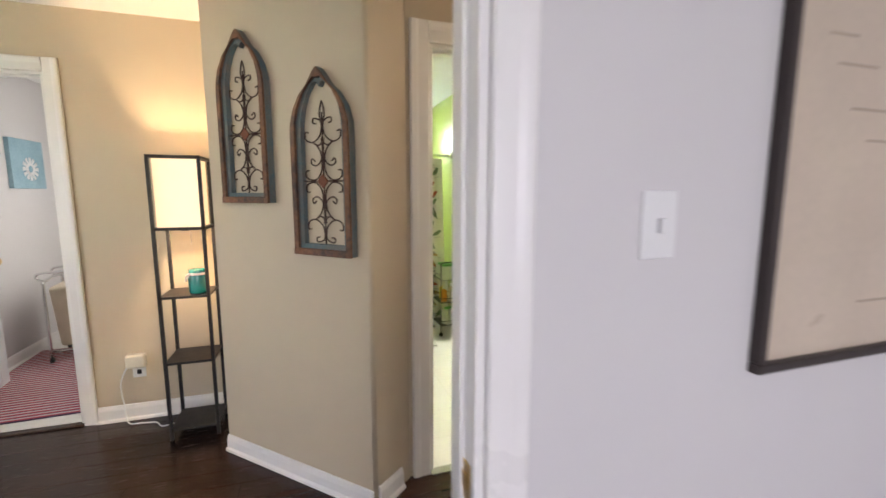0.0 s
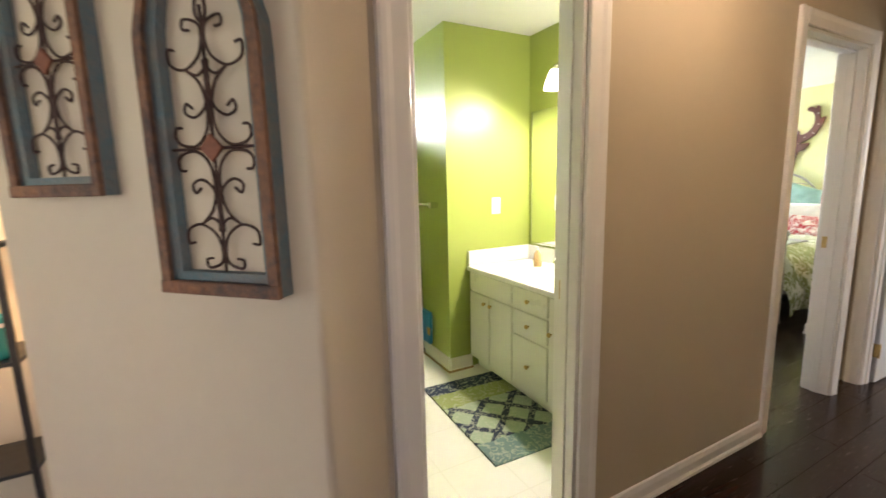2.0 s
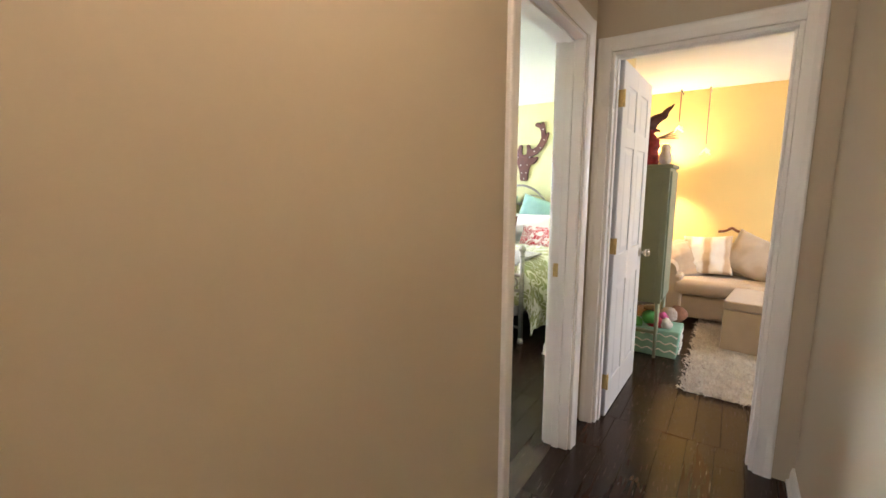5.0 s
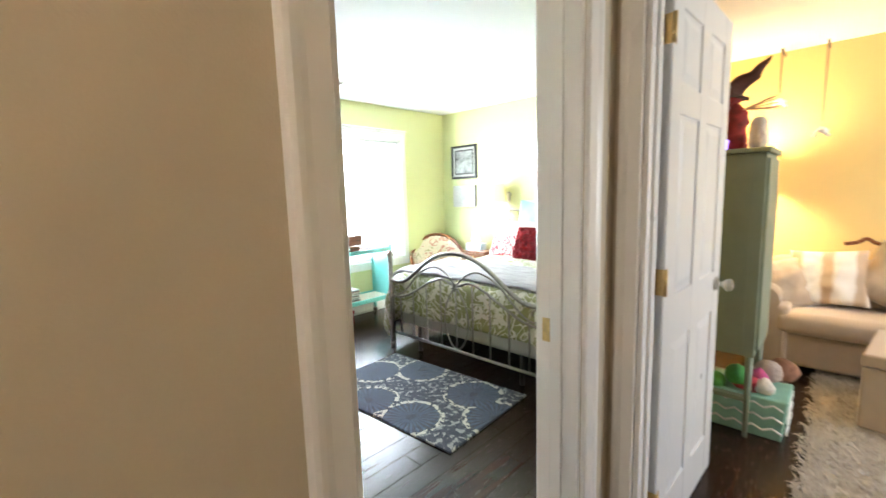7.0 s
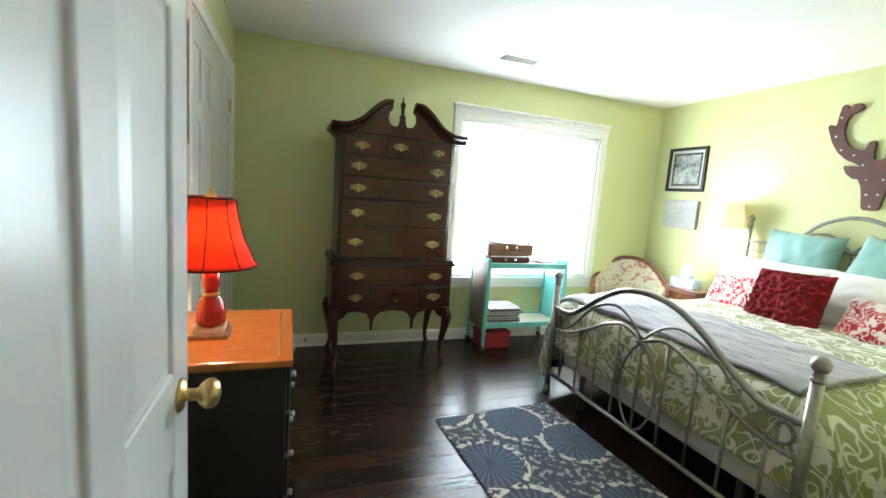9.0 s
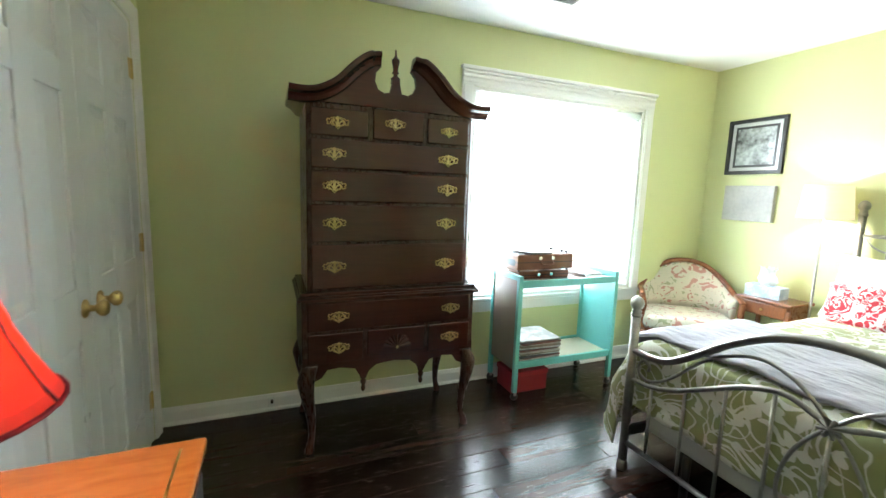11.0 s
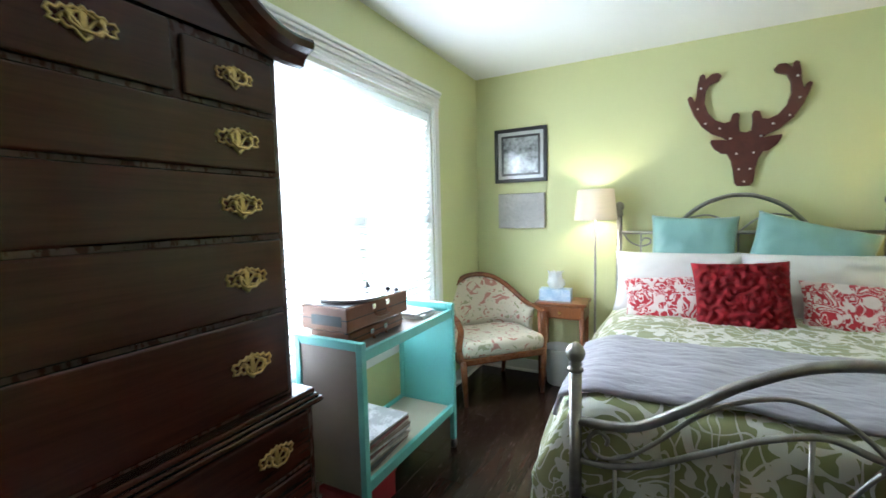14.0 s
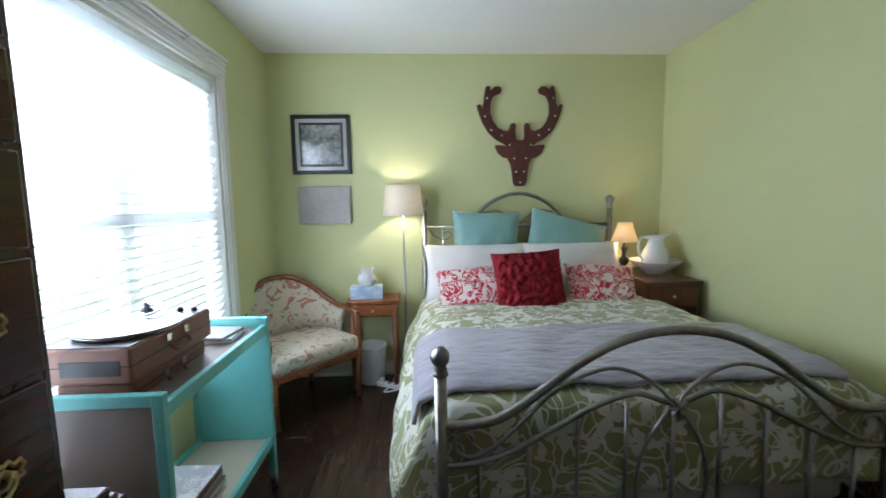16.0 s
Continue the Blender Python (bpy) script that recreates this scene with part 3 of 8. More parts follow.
blind = thing("window_blind", "white slatted blind, lowered and half open, glowing with daylight", "blind", (0, 0, 0))
slat_me = None
for k in range(32):
    z = BED_WIN[2] + 0.05 + k * 0.0425
    if slat_me is None:
        bm = bx(-0.728, 0.728, -0.024, 0.024, -0.0014, 0.0014)
        so = part("slat", bm, M_SLAT, blind)
        slat_me = so.data
    else:
        so = new("slat", slat_me)
        so.parent = blind
    so.matrix_basis = pose(5.62, 5.712, z, -57 + (k % 5) * 0.8, 0, 0)
part("head_rail", bx(4.885, 6.345, 5.688, 5.736, 1.955, 1.998, 0.004), M_SLAT, blind)
for x in (5.1, 5.615, 6.13):
    part("ladder_cord", tube([(x, 5.687, 0.63), (x, 5.687, 1.96)], 0.0012, 5), M_PLASTIC, blind)

# what is seen through the window: overexposed daylight, a pale hedge and sky far off
m_far = bpy.data.materials.new("bright hazy daylight")
m_far.use_nodes = True
_fn = m_far.node_tree
_fn.nodes.remove(_fn.nodes["Principled BSDF"])
_em = _fn.nodes.new("ShaderNodeEmission")
_nz = _fn.nodes.new("ShaderNodeTexNoise")
_nz.inputs["Scale"].default_value = 0.35
_tc = _fn.nodes.new("ShaderNodeTexCoord")
_fn.links.new(_tc.outputs["Object"], _nz.inputs["Vector"])
_cr = _fn.nodes.new("ShaderNodeValToRGB")
_cr.color_ramp.elements[0].color, _cr.color_ramp.elements[1].color = (0.55, 0.68, 0.72, 1), (1, 1, 1, 1)
_cr.color_ramp.elements[0].position, _cr.color_ramp.elements[1].position = 0.35, 0.55
_fn.links.new(_nz.outputs[0], _cr.inputs[0])
_fn.links.new(_cr.outputs[0], _em.inputs[0])
_em.inputs[1].default_value = 70.0
_fn.links.new(_em.outputs[0], _fn.nodes["Material Output"].inputs[0])
tagged(part("backdrop", bx(-70, 80, 58, 58.5, -8, 60), m_far), "hazy white daylight and distant hedge outside the window", "backdrop", kind="structure")


def bath_window():
    x0, x1, z0, z1 = BATH_WIN
    ob = thing("window_2", "high small bathroom window with white casing and a white blind", "window", kind="structure")
    y, cw = 5.41, 0.085
    for a, b_, c, d, nm in ((x0, x0 + 0.03, z0, z1, "jamb"), (x1 - 0.03, x1, z0, z1, "jamb"), (x0 + 0.03, x1 - 0.03, z1 - 0.03, z1, "head"), (x0 + 0.03, x1 - 0.03, z0, z0 + 0.03, "bottom_jamb")):
        part(nm, bx(a, b_, y + 0.002, y + 0.118, c, d), M_TRIM, ob)
    for a, b_, c, d, nm in ((x0 - cw, x0, z0 - cw, z1 + cw, "casing_leg"), (x1, x1 + cw, z0 - cw, z1 + cw, "casing_leg"), (x0, x1, z1, z1 + cw, "casing_head"), (x0, x1, z0 - cw, z0, "casing_foot")):
        part(nm, bx(a, b_, y - 0.018, y + 0.001, c, d, 0.004), M_TRIM, ob)
    sl = bx(-0.46, 0.46, -0.02, 0.02, -0.0013, 0.0013)
    first = part("slat", sl, M_SLAT, ob)
    first.matrix_basis = pose(1.235, 5.45, z0 + 0.05, -30, 0, 0)
    for k in range(1, 7):
        so = new("slat", first.data)
        so.parent = ob
        so.matrix_basis = pose(1.235, 5.45, z0 + 0.05 + k * 0.04, -30, 0, 0)
    return ob


bath_window()

# ---------------------------------------------------------------- cloth and wood for the bedroom
def wood(name, dark, light, rough=0.3, scale=(3, 3, 22), coat=0.3, ring=2.2):
    m, nt, b, n, mth, blend = node_mat(name, rough)
    v, _ = coords(nt, n, scale)
    n1 = n("TexNoise", Scale=ring, Detail=7.0, Distortion=1.2)
    n2 = n("TexNoise", Scale=16.0, Detail=4.0)
    for k in (n1, n2):
        nt.links.new(v, k.inputs["Vector"])
    f = mth("ADD", mth("MULTIPLY", n1.outputs[0], 0.8), mth("MULTIPLY", n2.outputs[0], 0.25), True)
    mr = n("MapRange", **{"From Min": 0.3, "From Max": 0.75})
    nt.links.new(f, mr.inputs[0])
    nt.links.new(blend(mr.outputs[0], dark, light), b.inputs["Base Color"])
    nt.links.new(mth("ADD", mth("MULTIPLY", n2.outputs[0], 0.14), rough - 0.07), b.inputs["Roughness"])
    b.inputs["Coat Weight"].default_value, b.inputs["Coat Roughness"].default_value = coat, 0.2
    b.inputs["Specular IOR Level"].default_value = 0.35
    bumped(nt, b, n, n2.outputs[0], 0.02, 0.001)
    return m


M_CHERRY = wood("dark cherry wood", (0.034, 0.0085, 0.005), (0.058, 0.0155, 0.009), 0.22, (1.5, 6, 26), 0.2)
M_CHERRYV = wood("dark cherry wood upright", (0.032, 0.008, 0.005), (0.052, 0.014, 0.008), 0.28, (6, 6, 1.5), 0.1)
M_MAHOG = wood("reddish mahogany", (0.11, 0.032, 0.012), (0.24, 0.082, 0.028), 0.28, (3, 20, 3), 0.35)
M_HONEY = wood("orange-brown pine top", (0.30, 0.085, 0.018), (0.46, 0.16, 0.035), 0.22, (3, 16, 3), 0.5)
M_SUITCASE = mat("brown leatherette", (0.21, 0.075, 0.035), 0.42, vary=0.08, scale=25, fine=500, bump=0.25)


def scroll_cloth(name, ground_c, line_c, scale, width=0.09, rough=0.9, third=None, bump=0.15, stretch=(1, 1, 1)):
    """Cloth with a curling printed pattern: contour bands of a warped noise."""
    m, nt, b, n, mth, blend = node_mat(name, rough)
    v, _ = coords(nt, n, stretch)
    n1 = n("TexNoise", Scale=scale, Detail=0.6, Distortion=1.6)
    n2 = n("TexNoise", Scale=scale * 1.7, Detail=0.0, Distortion=0.8)
    wv = n("TexNoise", Scale=420.0, Detail=1.0)
    for k in (n1, n2, wv):
        nt.links.new(v, k.inputs["Vector"])
    band = mth("ABSOLUTE", mth("SUBTRACT", mth("FRACT", mth("MULTIPLY", n1.outputs[0], 7.0)), 0.5))
    on = mth("LESS_THAN", band, width * 2)
    leaf = mth("GREATER_THAN", n2.outputs[0], 0.60)
    fac = mth("MAXIMUM", on, leaf)
    c = blend(fac, ground_c, line_c)
    if third:
        vo = n("TexNoise", Scale=scale * 1.6, Detail=2.0, Distortion=1.4)
        nt.links.new(v, vo.inputs["Vector"])
        c = blend(mth("GREATER_THAN", vo.outputs[0], 0.60), c, third)
        c = blend(mth("LESS_THAN", vo.outputs[0], 0.37), c, (0.30, 0.30, 0.18))
    c2 = blend(mth("MULTIPLY", wv.outputs[0], 0.25), c, tuple(k * 0.6 for k in ground_c))
    nt.links.new(c2, b.inputs["Base Color"])
    b.inputs["Sheen Weight"].default_value = 0.25
    bumped(nt, b, n, wv.outputs[0], bump, 0.003)
    return m


M_REDPRINT = scroll_cloth("white and red leaf-print cloth", (0.46, 0.02, 0.035), (0.76, 0.70, 0.66), 12.0, 0.09)
M_FLORAL = scroll_cloth("cream floral upholstery", (0.62, 0.56, 0.45), (0.60, 0.55, 0.44), 9.0, 0.05, third=(0.42, 0.17, 0.14))
M_TEAL_SATIN = mat("pale teal satin", (0.23, 0.42, 0.385), 0.38, vary=0.07, scale=9, fine=200, bump=0.06, sheen=0.3, bscale=14)
M_WHITECLOTH = mat("white cotton", (0.74, 0.72, 0.70), 0.9, vary=0.03, scale=7, fine=300, bump=0.3, bscale=10, sheen=0.2)
M_SKIRT = mat("grey-white bed skirt cloth", (0.52, 0.51, 0.49), 0.9, vary=0.04, scale=6, fine=300, bump=0.15)
M_THROW = mat("grey-lilac quilted throw", (0.38, 0.36, 0.405), 0.95, vary=0.06, scale=10, fine=60, bump=0.7, sheen=0.3, stretch=(1, 0.35, 1), bscale=38)
M_RED = mat("deep red plush", (0.27, 0.003, 0.010), 0.7, vary=0.3, scale=24, fine=120, bump=0.5, spec=0.25)
M_TURQ = mat("turquoise painted wood", (0.17, 0.53, 0.50), 0.42, vary=0.04, scale=8, fine=120, bump=0.06)
M_TAUPE = mat("taupe laminate panel", (0.20, 0.16, 0.13), 0.5, vary=0.05, scale=10, fine=150, bump=0.04)
M_SHADE = mat("cream woven lampshade, lit from within", (0.80, 0.75, 0.66), 0.85, vary=0.05, scale=10, fine=90, bump=0.25, stretch=(1, 1, 6), emit=(1, 0.86, 0.64), glow=0.15)
M_SHADE_WARM = mat("cream lampshade glowing amber", (0.74, 0.66, 0.50), 0.85, vary=0.05, fine=90, bump=0.1, emit=(1, 0.70, 0.34), glow=0.35)
M_SHADE_RED = mat("red silk lampshade glowing", (0.42, 0.03, 0.015), 0.75, vary=0.1, fine=160, bump=0.1, emit=(1, 0.16, 0.04), glow=0.03)
M_REDGLASS = mat("red ceramic glaze", (0.45, 0.012, 0.012), 0.12, vary=0.1, coat=0.6, bump=0)
M_CERAMIC = mat("white glazed ceramic", (0.74, 0.74, 0.74), 0.12, vary=0.02, coat=0.5, bump=0)
M_PAPER = mat("white paper", (0.76, 0.76, 0.74), 0.8, vary=0.03, bump=0.05)


def translucent(m, colour, share):
    """Cloth that lets a lamp's light through."""
    nt = m.node_tree
    tr, mx = nt.nodes.new("ShaderNodeBsdfTranslucent"), nt.nodes.new("ShaderNodeMixShader")
    tr.inputs[0].default_value, mx.inputs[0].default_value = (*colour, 1), share
    nt.links.new(nt.nodes["Principled BSDF"].outputs[0], mx.inputs[1])
    nt.links.new(tr.outputs[0], mx.inputs[2])
    nt.links.new(mx.outputs[0], nt.nodes["Material Output"].inputs[0])
    return m


translucent(M_SHADE, (0.84, 0.78, 0.66), 0.45)
translucent(M_SHADE_WARM, (0.86, 0.75, 0.55), 0.5)
translucent(M_SHADE_RED, (0.80, 0.125, 0.04), 0.55)


def cushion(parent, name, w, h, t, material, m, label="", puff=1.0, ruffle=0.0, n=26, seed=1):
    """A stuffed square pillow, w along x, h along z, t thick, put at m."""
    rnd = random.Random(seed)
    bm = bmesh.new()
    grid = {}
    for s in (-1, 1):
        for i in range(n + 1):
            for j in range(n + 1):
                u, v = 2 * i / n - 1, 2 * j / n - 1
                edge = (1 - abs(u) ** 2.6) * (1 - abs(v) ** 2.6)
                pin = 1 - 0.07 * (1 - abs(u) ** 2) * abs(v) ** 6 - 0.07 * (1 - abs(v) ** 2) * abs(u) ** 6
                y = s * t / 2 * max(edge, 0) ** 0.42
                if ruffle:
                    y += s * ruffle * (noise.noise((u * 8 + seed, v * 8, s * 3)) + 0.6 * noise.noise((u * 17, v * 17 + seed, s))) * min(1, edge * 4)
                else:
                    y += s * (0.016 * noise.noise((u * 2.2 + seed, v * 2.2, s)) + 0.007 * noise.noise((u * 6 + v * 2, v * 3 + seed, s)) + 0.004 * noise.noise((u * 12, v * 9 + seed, s))) * min(1, edge * 3)
                key = (i, j, s if 0 < i < n and 0 < j < n else 0)
                if key not in grid:
                    grid[key] = bm.verts.new((u * w / 2 * pin, y if key[2] else 0, v * h / 2 * pin))
    for s in (-1, 1):
        for i in range(n):
            for j in range(n):
                q = [grid[(a, b_, s if 0 < a < n and 0 < b_ < n else 0)] for a, b_ in ((i, j), (i + 1, j), (i + 1, j + 1), (i, j + 1))]
                bm.faces.new(q if s < 0 else q[::-1]).smooth = True
    bmesh.ops.transform(bm, matrix=m, verts=bm.verts)
    return part(name, bm, material, parent, label, True)


def single(name, ob, label, category, group=""):
    ob.name = name
    return tagged(ob, label, category, group)


# ---------------------------------------------------------------- bed
def bed():
    ob = thing("bed", "pewter metal bed with arched head and foot rails", "bed")
    yn, ys, x0, x1 = 4.525, 2.965, 5.22, 7.09
    hn, hs = 4.55, 3.13

    def post(x, y, h, name):
        p = part(name, tube([(x, y, 0.03), (x, y, h - 0.075)], 0.0205, 16), M_NICKEL, ob)
        part("finial", lathe([(0.019, -0.085), (0.026, -0.08), (0.026, -0.072), (0.019, -0.066), (0.024, -0.058), (0.018, -0.05), (0.028, -0.036), (0.032, -0.02), (0.029, -0.006), (0.019, 0.008), (0.006, 0.016)], 18, (x, y, h)), M_NICKEL, p)
        part("foot_cap", lathe([(0.026, 0.0), (0.028, 0.015), (0.024, 0.03), (0.021, 0.05)], 14, (x, y, 0)), M_NICKEL, p)
        return p
    post(x0, yn, 0.868, "post")
    post(x0, ys, 0.868, "post")
    post(x1, hn, 1.36, "post")
    post(x1, hs, 1.36, "post")
    c, half = (yn + ys) / 2, (yn - ys) / 2

    def both(name, rows, r, x=x0, cc=c, hh=half, mirror=True):
        """rows: share of the half width from the middle, and height."""
        for s in ((1, -1) if mirror else (1,)):
            part(name, tube(smooth_path([(x, cc + s * u * hh, z) for u, z in rows], 8), r, 8), M_NICKEL, ob)
    arch = [(1.0, 0.618), (0.86, 0.618), (0.74, 0.64), (0.58, 0.72), (0.42, 0.81), (0.22, 0.886), (0.0, 0.911)]
    full = [(x0, c + u * half, z) for u, z in arch] + [(x0, c - u * half, z) for u, z in arch[-2::-1]]
    part("foot_arch", tube(smooth_path(full, 8), 0.0165, 12), M_NICKEL, ob)
    second = [(1.0, 0.478), (0.86, 0.482), (0.70, 0.52), (0.50, 0.60), (0.34, 0.665), (0.18, 0.70), (0.06, 0.672), (0.0, 0.655)]
    both("foot_rail", second, 0.0105)
    both("arc_rod", [(0.0, 0.655), (0.07, 0.715), (0.16, 0.765), (0.28, 0.79), (0.42, 0.762), (0.55, 0.70), (0.68, 0.60), (0.78, 0.535), (0.87, 0.505), (0.93, 0.52), (0.945, 0.56), (0.91, 0.59), (0.87, 0.575), (0.875, 0.55)], 0.0072)
    both("loop_rod", [(0.0, 0.655), (0.06, 0.60), (0.12, 0.52), (0.155, 0.42), (0.15, 0.32), (0.08, 0.20), (0.0, 0.15)], 0.0068)
    bm = bmesh.new()
    front, back = bm.verts.new((x0 - 0.027, c, 0.655)), bm.verts.new((x0 + 0.004, c, 0.655))
    lobes = [bm.verts.new((x0 - (0.016 if k % 3 else 0.006), c + r * math.cos(math.pi * k / 12), 0.655 + r * math.sin(math.pi * k / 12))) for k in range(24) for r in (0.036 if k % 3 else 0.023,)]
    for k in range(24):
        bm.faces.new((front, lobes[k], lobes[(k + 1) % 24]))
        bm.faces.new((back, lobes[(k + 1) % 24], lobes[k]))
    part("medallion", bm, M_NICKEL, ob, "cast pewter rosette")
    part("foot_bottom_rail", tube([(x0, yn, 0.145), (x0, ys, 0.145)], 0.0125, 10), M_NICKEL, ob)
    for u in (-0.84, -0.63, -0.42, -0.21, 0, 0.21, 0.42, 0.63, 0.84):
        a = abs(u)
        top = 0.655
        for (u1, z1), (u0, z0_) in zip(second, second[1:]):
            if u0 <= a <= u1:
                top = z0_ + (z1 - z0_) * (a - u0) / (u1 - u0)
        part("spindle", tube([(x0, c + u * half, 0.15), (x0, c + u * half, top)], 0.0072, 8), M_NICKEL, ob)
    # head end
    hc, hh = (hn + hs) / 2, (hn - hs) / 2
    part("head_arch", tube(smooth_path([(x1, hc + u * hh, z) for u, z in ((0.52, 1.16), (0.44, 1.24), (0.30, 1.33), (0.12, 1.385), (0, 1.395), (-0.12, 1.385), (-0.30, 1.33), (-0.44, 1.24), (-0.52, 1.16))], 6), 0.0135, 10), M_NICKEL, ob)
    for z, r in ((1.155, 0.012), (0.995, 0.010), (0.5, 0.014)):
        part("head_rail", tube([(x1, hn, z), (x1, hs, z)], r, 10), M_NICKEL, ob)
    both("head_arc", [(0.0, 1.155), (0.12, 1.235), (0.24, 1.27), (0.38, 1.255)], 0.006, x1, hc, hh)
    both("head_scroll", [(0.96, 1.15), (0.90, 1.09), (0.80, 1.06), (0.72, 1.08), (0.72, 1.11), (0.77, 1.115), (0.79, 1.095)], 0.006, x1, hc, hh)
    for u in (-0.8, -0.6, -0.4, -0.2, 0, 0.2, 0.4, 0.6, 0.8):
        part("head_spindle", tube([(x1, hc + u * hh, 0.5), (x1, hc + u * hh, 1.155)], 0.006, 8), M_NICKEL, ob)
    for y, y2 in ((yn - 0.02, hn - 0.02), (ys + 0.02, hs + 0.02)):
        part("side_rail", bx(x0, x1, y - 0.012, y + 0.012, 0.19, 0.24, 0.004), M_BLACK, ob)
    for x, y in ((5.3, 4.25), (6.2, 3.75), (5.3, 3.2)):
        part("caster_leg", tube([(x, y, 0.0), (x, y, 0.22)], 0.018, 10), M_BLACK, ob)
    part("box_spring", bx(5.29, 7.05, 3.03, 4.49, 0.21, 0.45, 0.04, seg=3), M_SKIRT, ob, "grey-white covered box spring")
    part("mattress", bx(5.28, 7.05, 3.03, 4.49, 0.45, 0.655, 0.06, seg=4), M_WHITECLOTH, ob)
    return ob


bed()


def spread_material():
    """Olive cloth with pale vines and three-lobed leaves, laid out on the flat cloth."""
    m, nt, b, n, mth, blend = node_mat("olive cloth with pale vines and leaves", 0.9)
    v, _ = coords(nt, n, (1, 1, 1), "UV")
    n1 = n("TexNoise", Scale=4.6, Detail=0.4, Distortion=1.5)
    n2 = n("TexNoise", Scale=7.5, Detail=0.0, Distortion=1.0)
    wv = n("TexNoise", Scale=420.0, Detail=1.0)
    ms = n("TexNoise", Scale=2.5, Detail=3.0)
    vo = n("TexVoronoi", Scale=6.4, Randomness=0.8)
    vo.voronoi_dimensions = "2D"
    for k in (n1, n2, wv, ms, vo):
        nt.links.new(v, k.inputs["Vector"])

    def line(src, times, wide):
        return mth("LESS_THAN", mth("ABSOLUTE", mth("SUBTRACT", mth("FRACT", mth("MULTIPLY", src, times)), 0.5)), wide)
    sub = nt.nodes.new("ShaderNodeVectorMath")
    sub.operation = "SUBTRACT"
    nt.links.new(v, sub.inputs[0])
    nt.links.new(vo.outputs["Position"], sub.inputs[1])
    sep, cell = n("SeparateXYZ"), n("SeparateColor")
    nt.links.new(sub.outputs[0], sep.inputs[0])
    nt.links.new(vo.outputs["Color"], cell.inputs[0])
    ang = mth("ADD", mth("ARCTAN2", sep.outputs[1], sep.outputs[0]), mth("MULTIPLY", cell.outputs[0], 6.283))
    lobes = mth("ADD", mth("MULTIPLY", mth("COSINE", mth("MULTIPLY", ang, 3.0)), 0.15), mth("MULTIPLY", mth("COSINE", mth("MULTIPLY", ang, 9.0)), 0.05))
    leaf = mth("LESS_THAN", vo.outputs["Distance"], mth("ADD", lobes, 0.28))
    leaf = mth("MULTIPLY", leaf, mth("GREATER_THAN", cell.outputs[1], 0.2))
    fac = mth("MAXIMUM", mth("MAXIMUM", line(n1.outputs[0], 6.0, 0.105), line(n2.outputs[0], 3.0, 0.06)), leaf)
    ground_c = blend(ms.outputs[0], (0.27, 0.29, 0.115), (0.33, 0.345, 0.165))
    c = blend(fac, ground_c, (0.76, 0.75, 0.67))
    nt.links.new(blend(mth("MULTIPLY", wv.outputs[0], 0.2), c, (0.18, 0.19, 0.09)), b.inputs["Base Color"])
    b.inputs["Sheen Weight"].default_value = 0.25
    bumped(nt, b, n, wv.outputs[0], 0.15, 0.003)
    return m


def spread():
    """The bedspread: a sheet over the mattress that hangs past its sides and foot in folds."""
    bm = bmesh.new()
    uv = bm.loops.layers.uv.new("cloth")
    nx, ny = 84, 124
    L, half, top, cy = 1.76, 0.745, 0.682, 3.755
    edge_x = 7.03 - L
    verts, flat = {}, {}
    for i in range(nx + 1):
        for j in range(ny + 1):
            u, s = 7.03 - (L + 0.33) * i / nx, -1.27 + 2.54 * j / ny
            dx, dy, sg = max(0.0, edge_x - u), max(0.0, abs(s) - half), (1 if s > 0 else -1)
            r = math.hypot(dx, dy)
            z = top + 0.012 * noise.noise((u * 4, s * 4, 0)) + 0.006 * noise.noise((u * 11, s * 11, 5))
            if r == 0:
                x, y = u, cy + s
                z -= 0.028 * math.exp(-min(half - abs(s), u - edge_x) / 0.05)
            else:
                side = dy / r
                out = 0.04 * min(1, r / 0.05) + 0.155 * math.sin(min(1, r / 0.55) * 2.1)
                fold = (0.020 * math.sin(u * 15 + 2.5 * noise.noise((u * 3, 0.3, sg))) + 0.022 * noise.noise((u * 5, r * 3, sg * 2))) * min(1, r / 0.2)
                x = (edge_x if dx else u) - (1 - side) * (0.025 * min(1, r / 0.05)) + (0.010 * math.sin(s * 19) * min(1, dx / 0.15) if dx else 0)
                y = cy + (sg * (half + side * (out + fold)) if dy else s)
                z = max(z - 0.028 - 0.95 * r, 0.07 + 0.02 * noise.noise((u * 6, s * 6, 2)))
            verts[i, j] = bm.verts.new((x, y, z))
            flat[i, j] = (u, s)
    for i in range(nx):
        for j in range(ny):
            keys = ((i, j), (i + 1, j), (i + 1, j + 1), (i, j + 1))
            f = bm.faces.new([verts[k] for k in keys])
            f.smooth = True
            for loop, k in zip(f.loops, keys):
                loop[uv].uv = flat[k]
    ob = part("bedspread", bm, spread_material())
    sol = ob.modifiers.new("thick", "SOLIDIFY")
    sol.thickness, sol.offset = 0.012, 1
    return tagged(ob, "olive green bedspread with cream scrolled leaf pattern, spread over the bed", "bedspread")


spread()


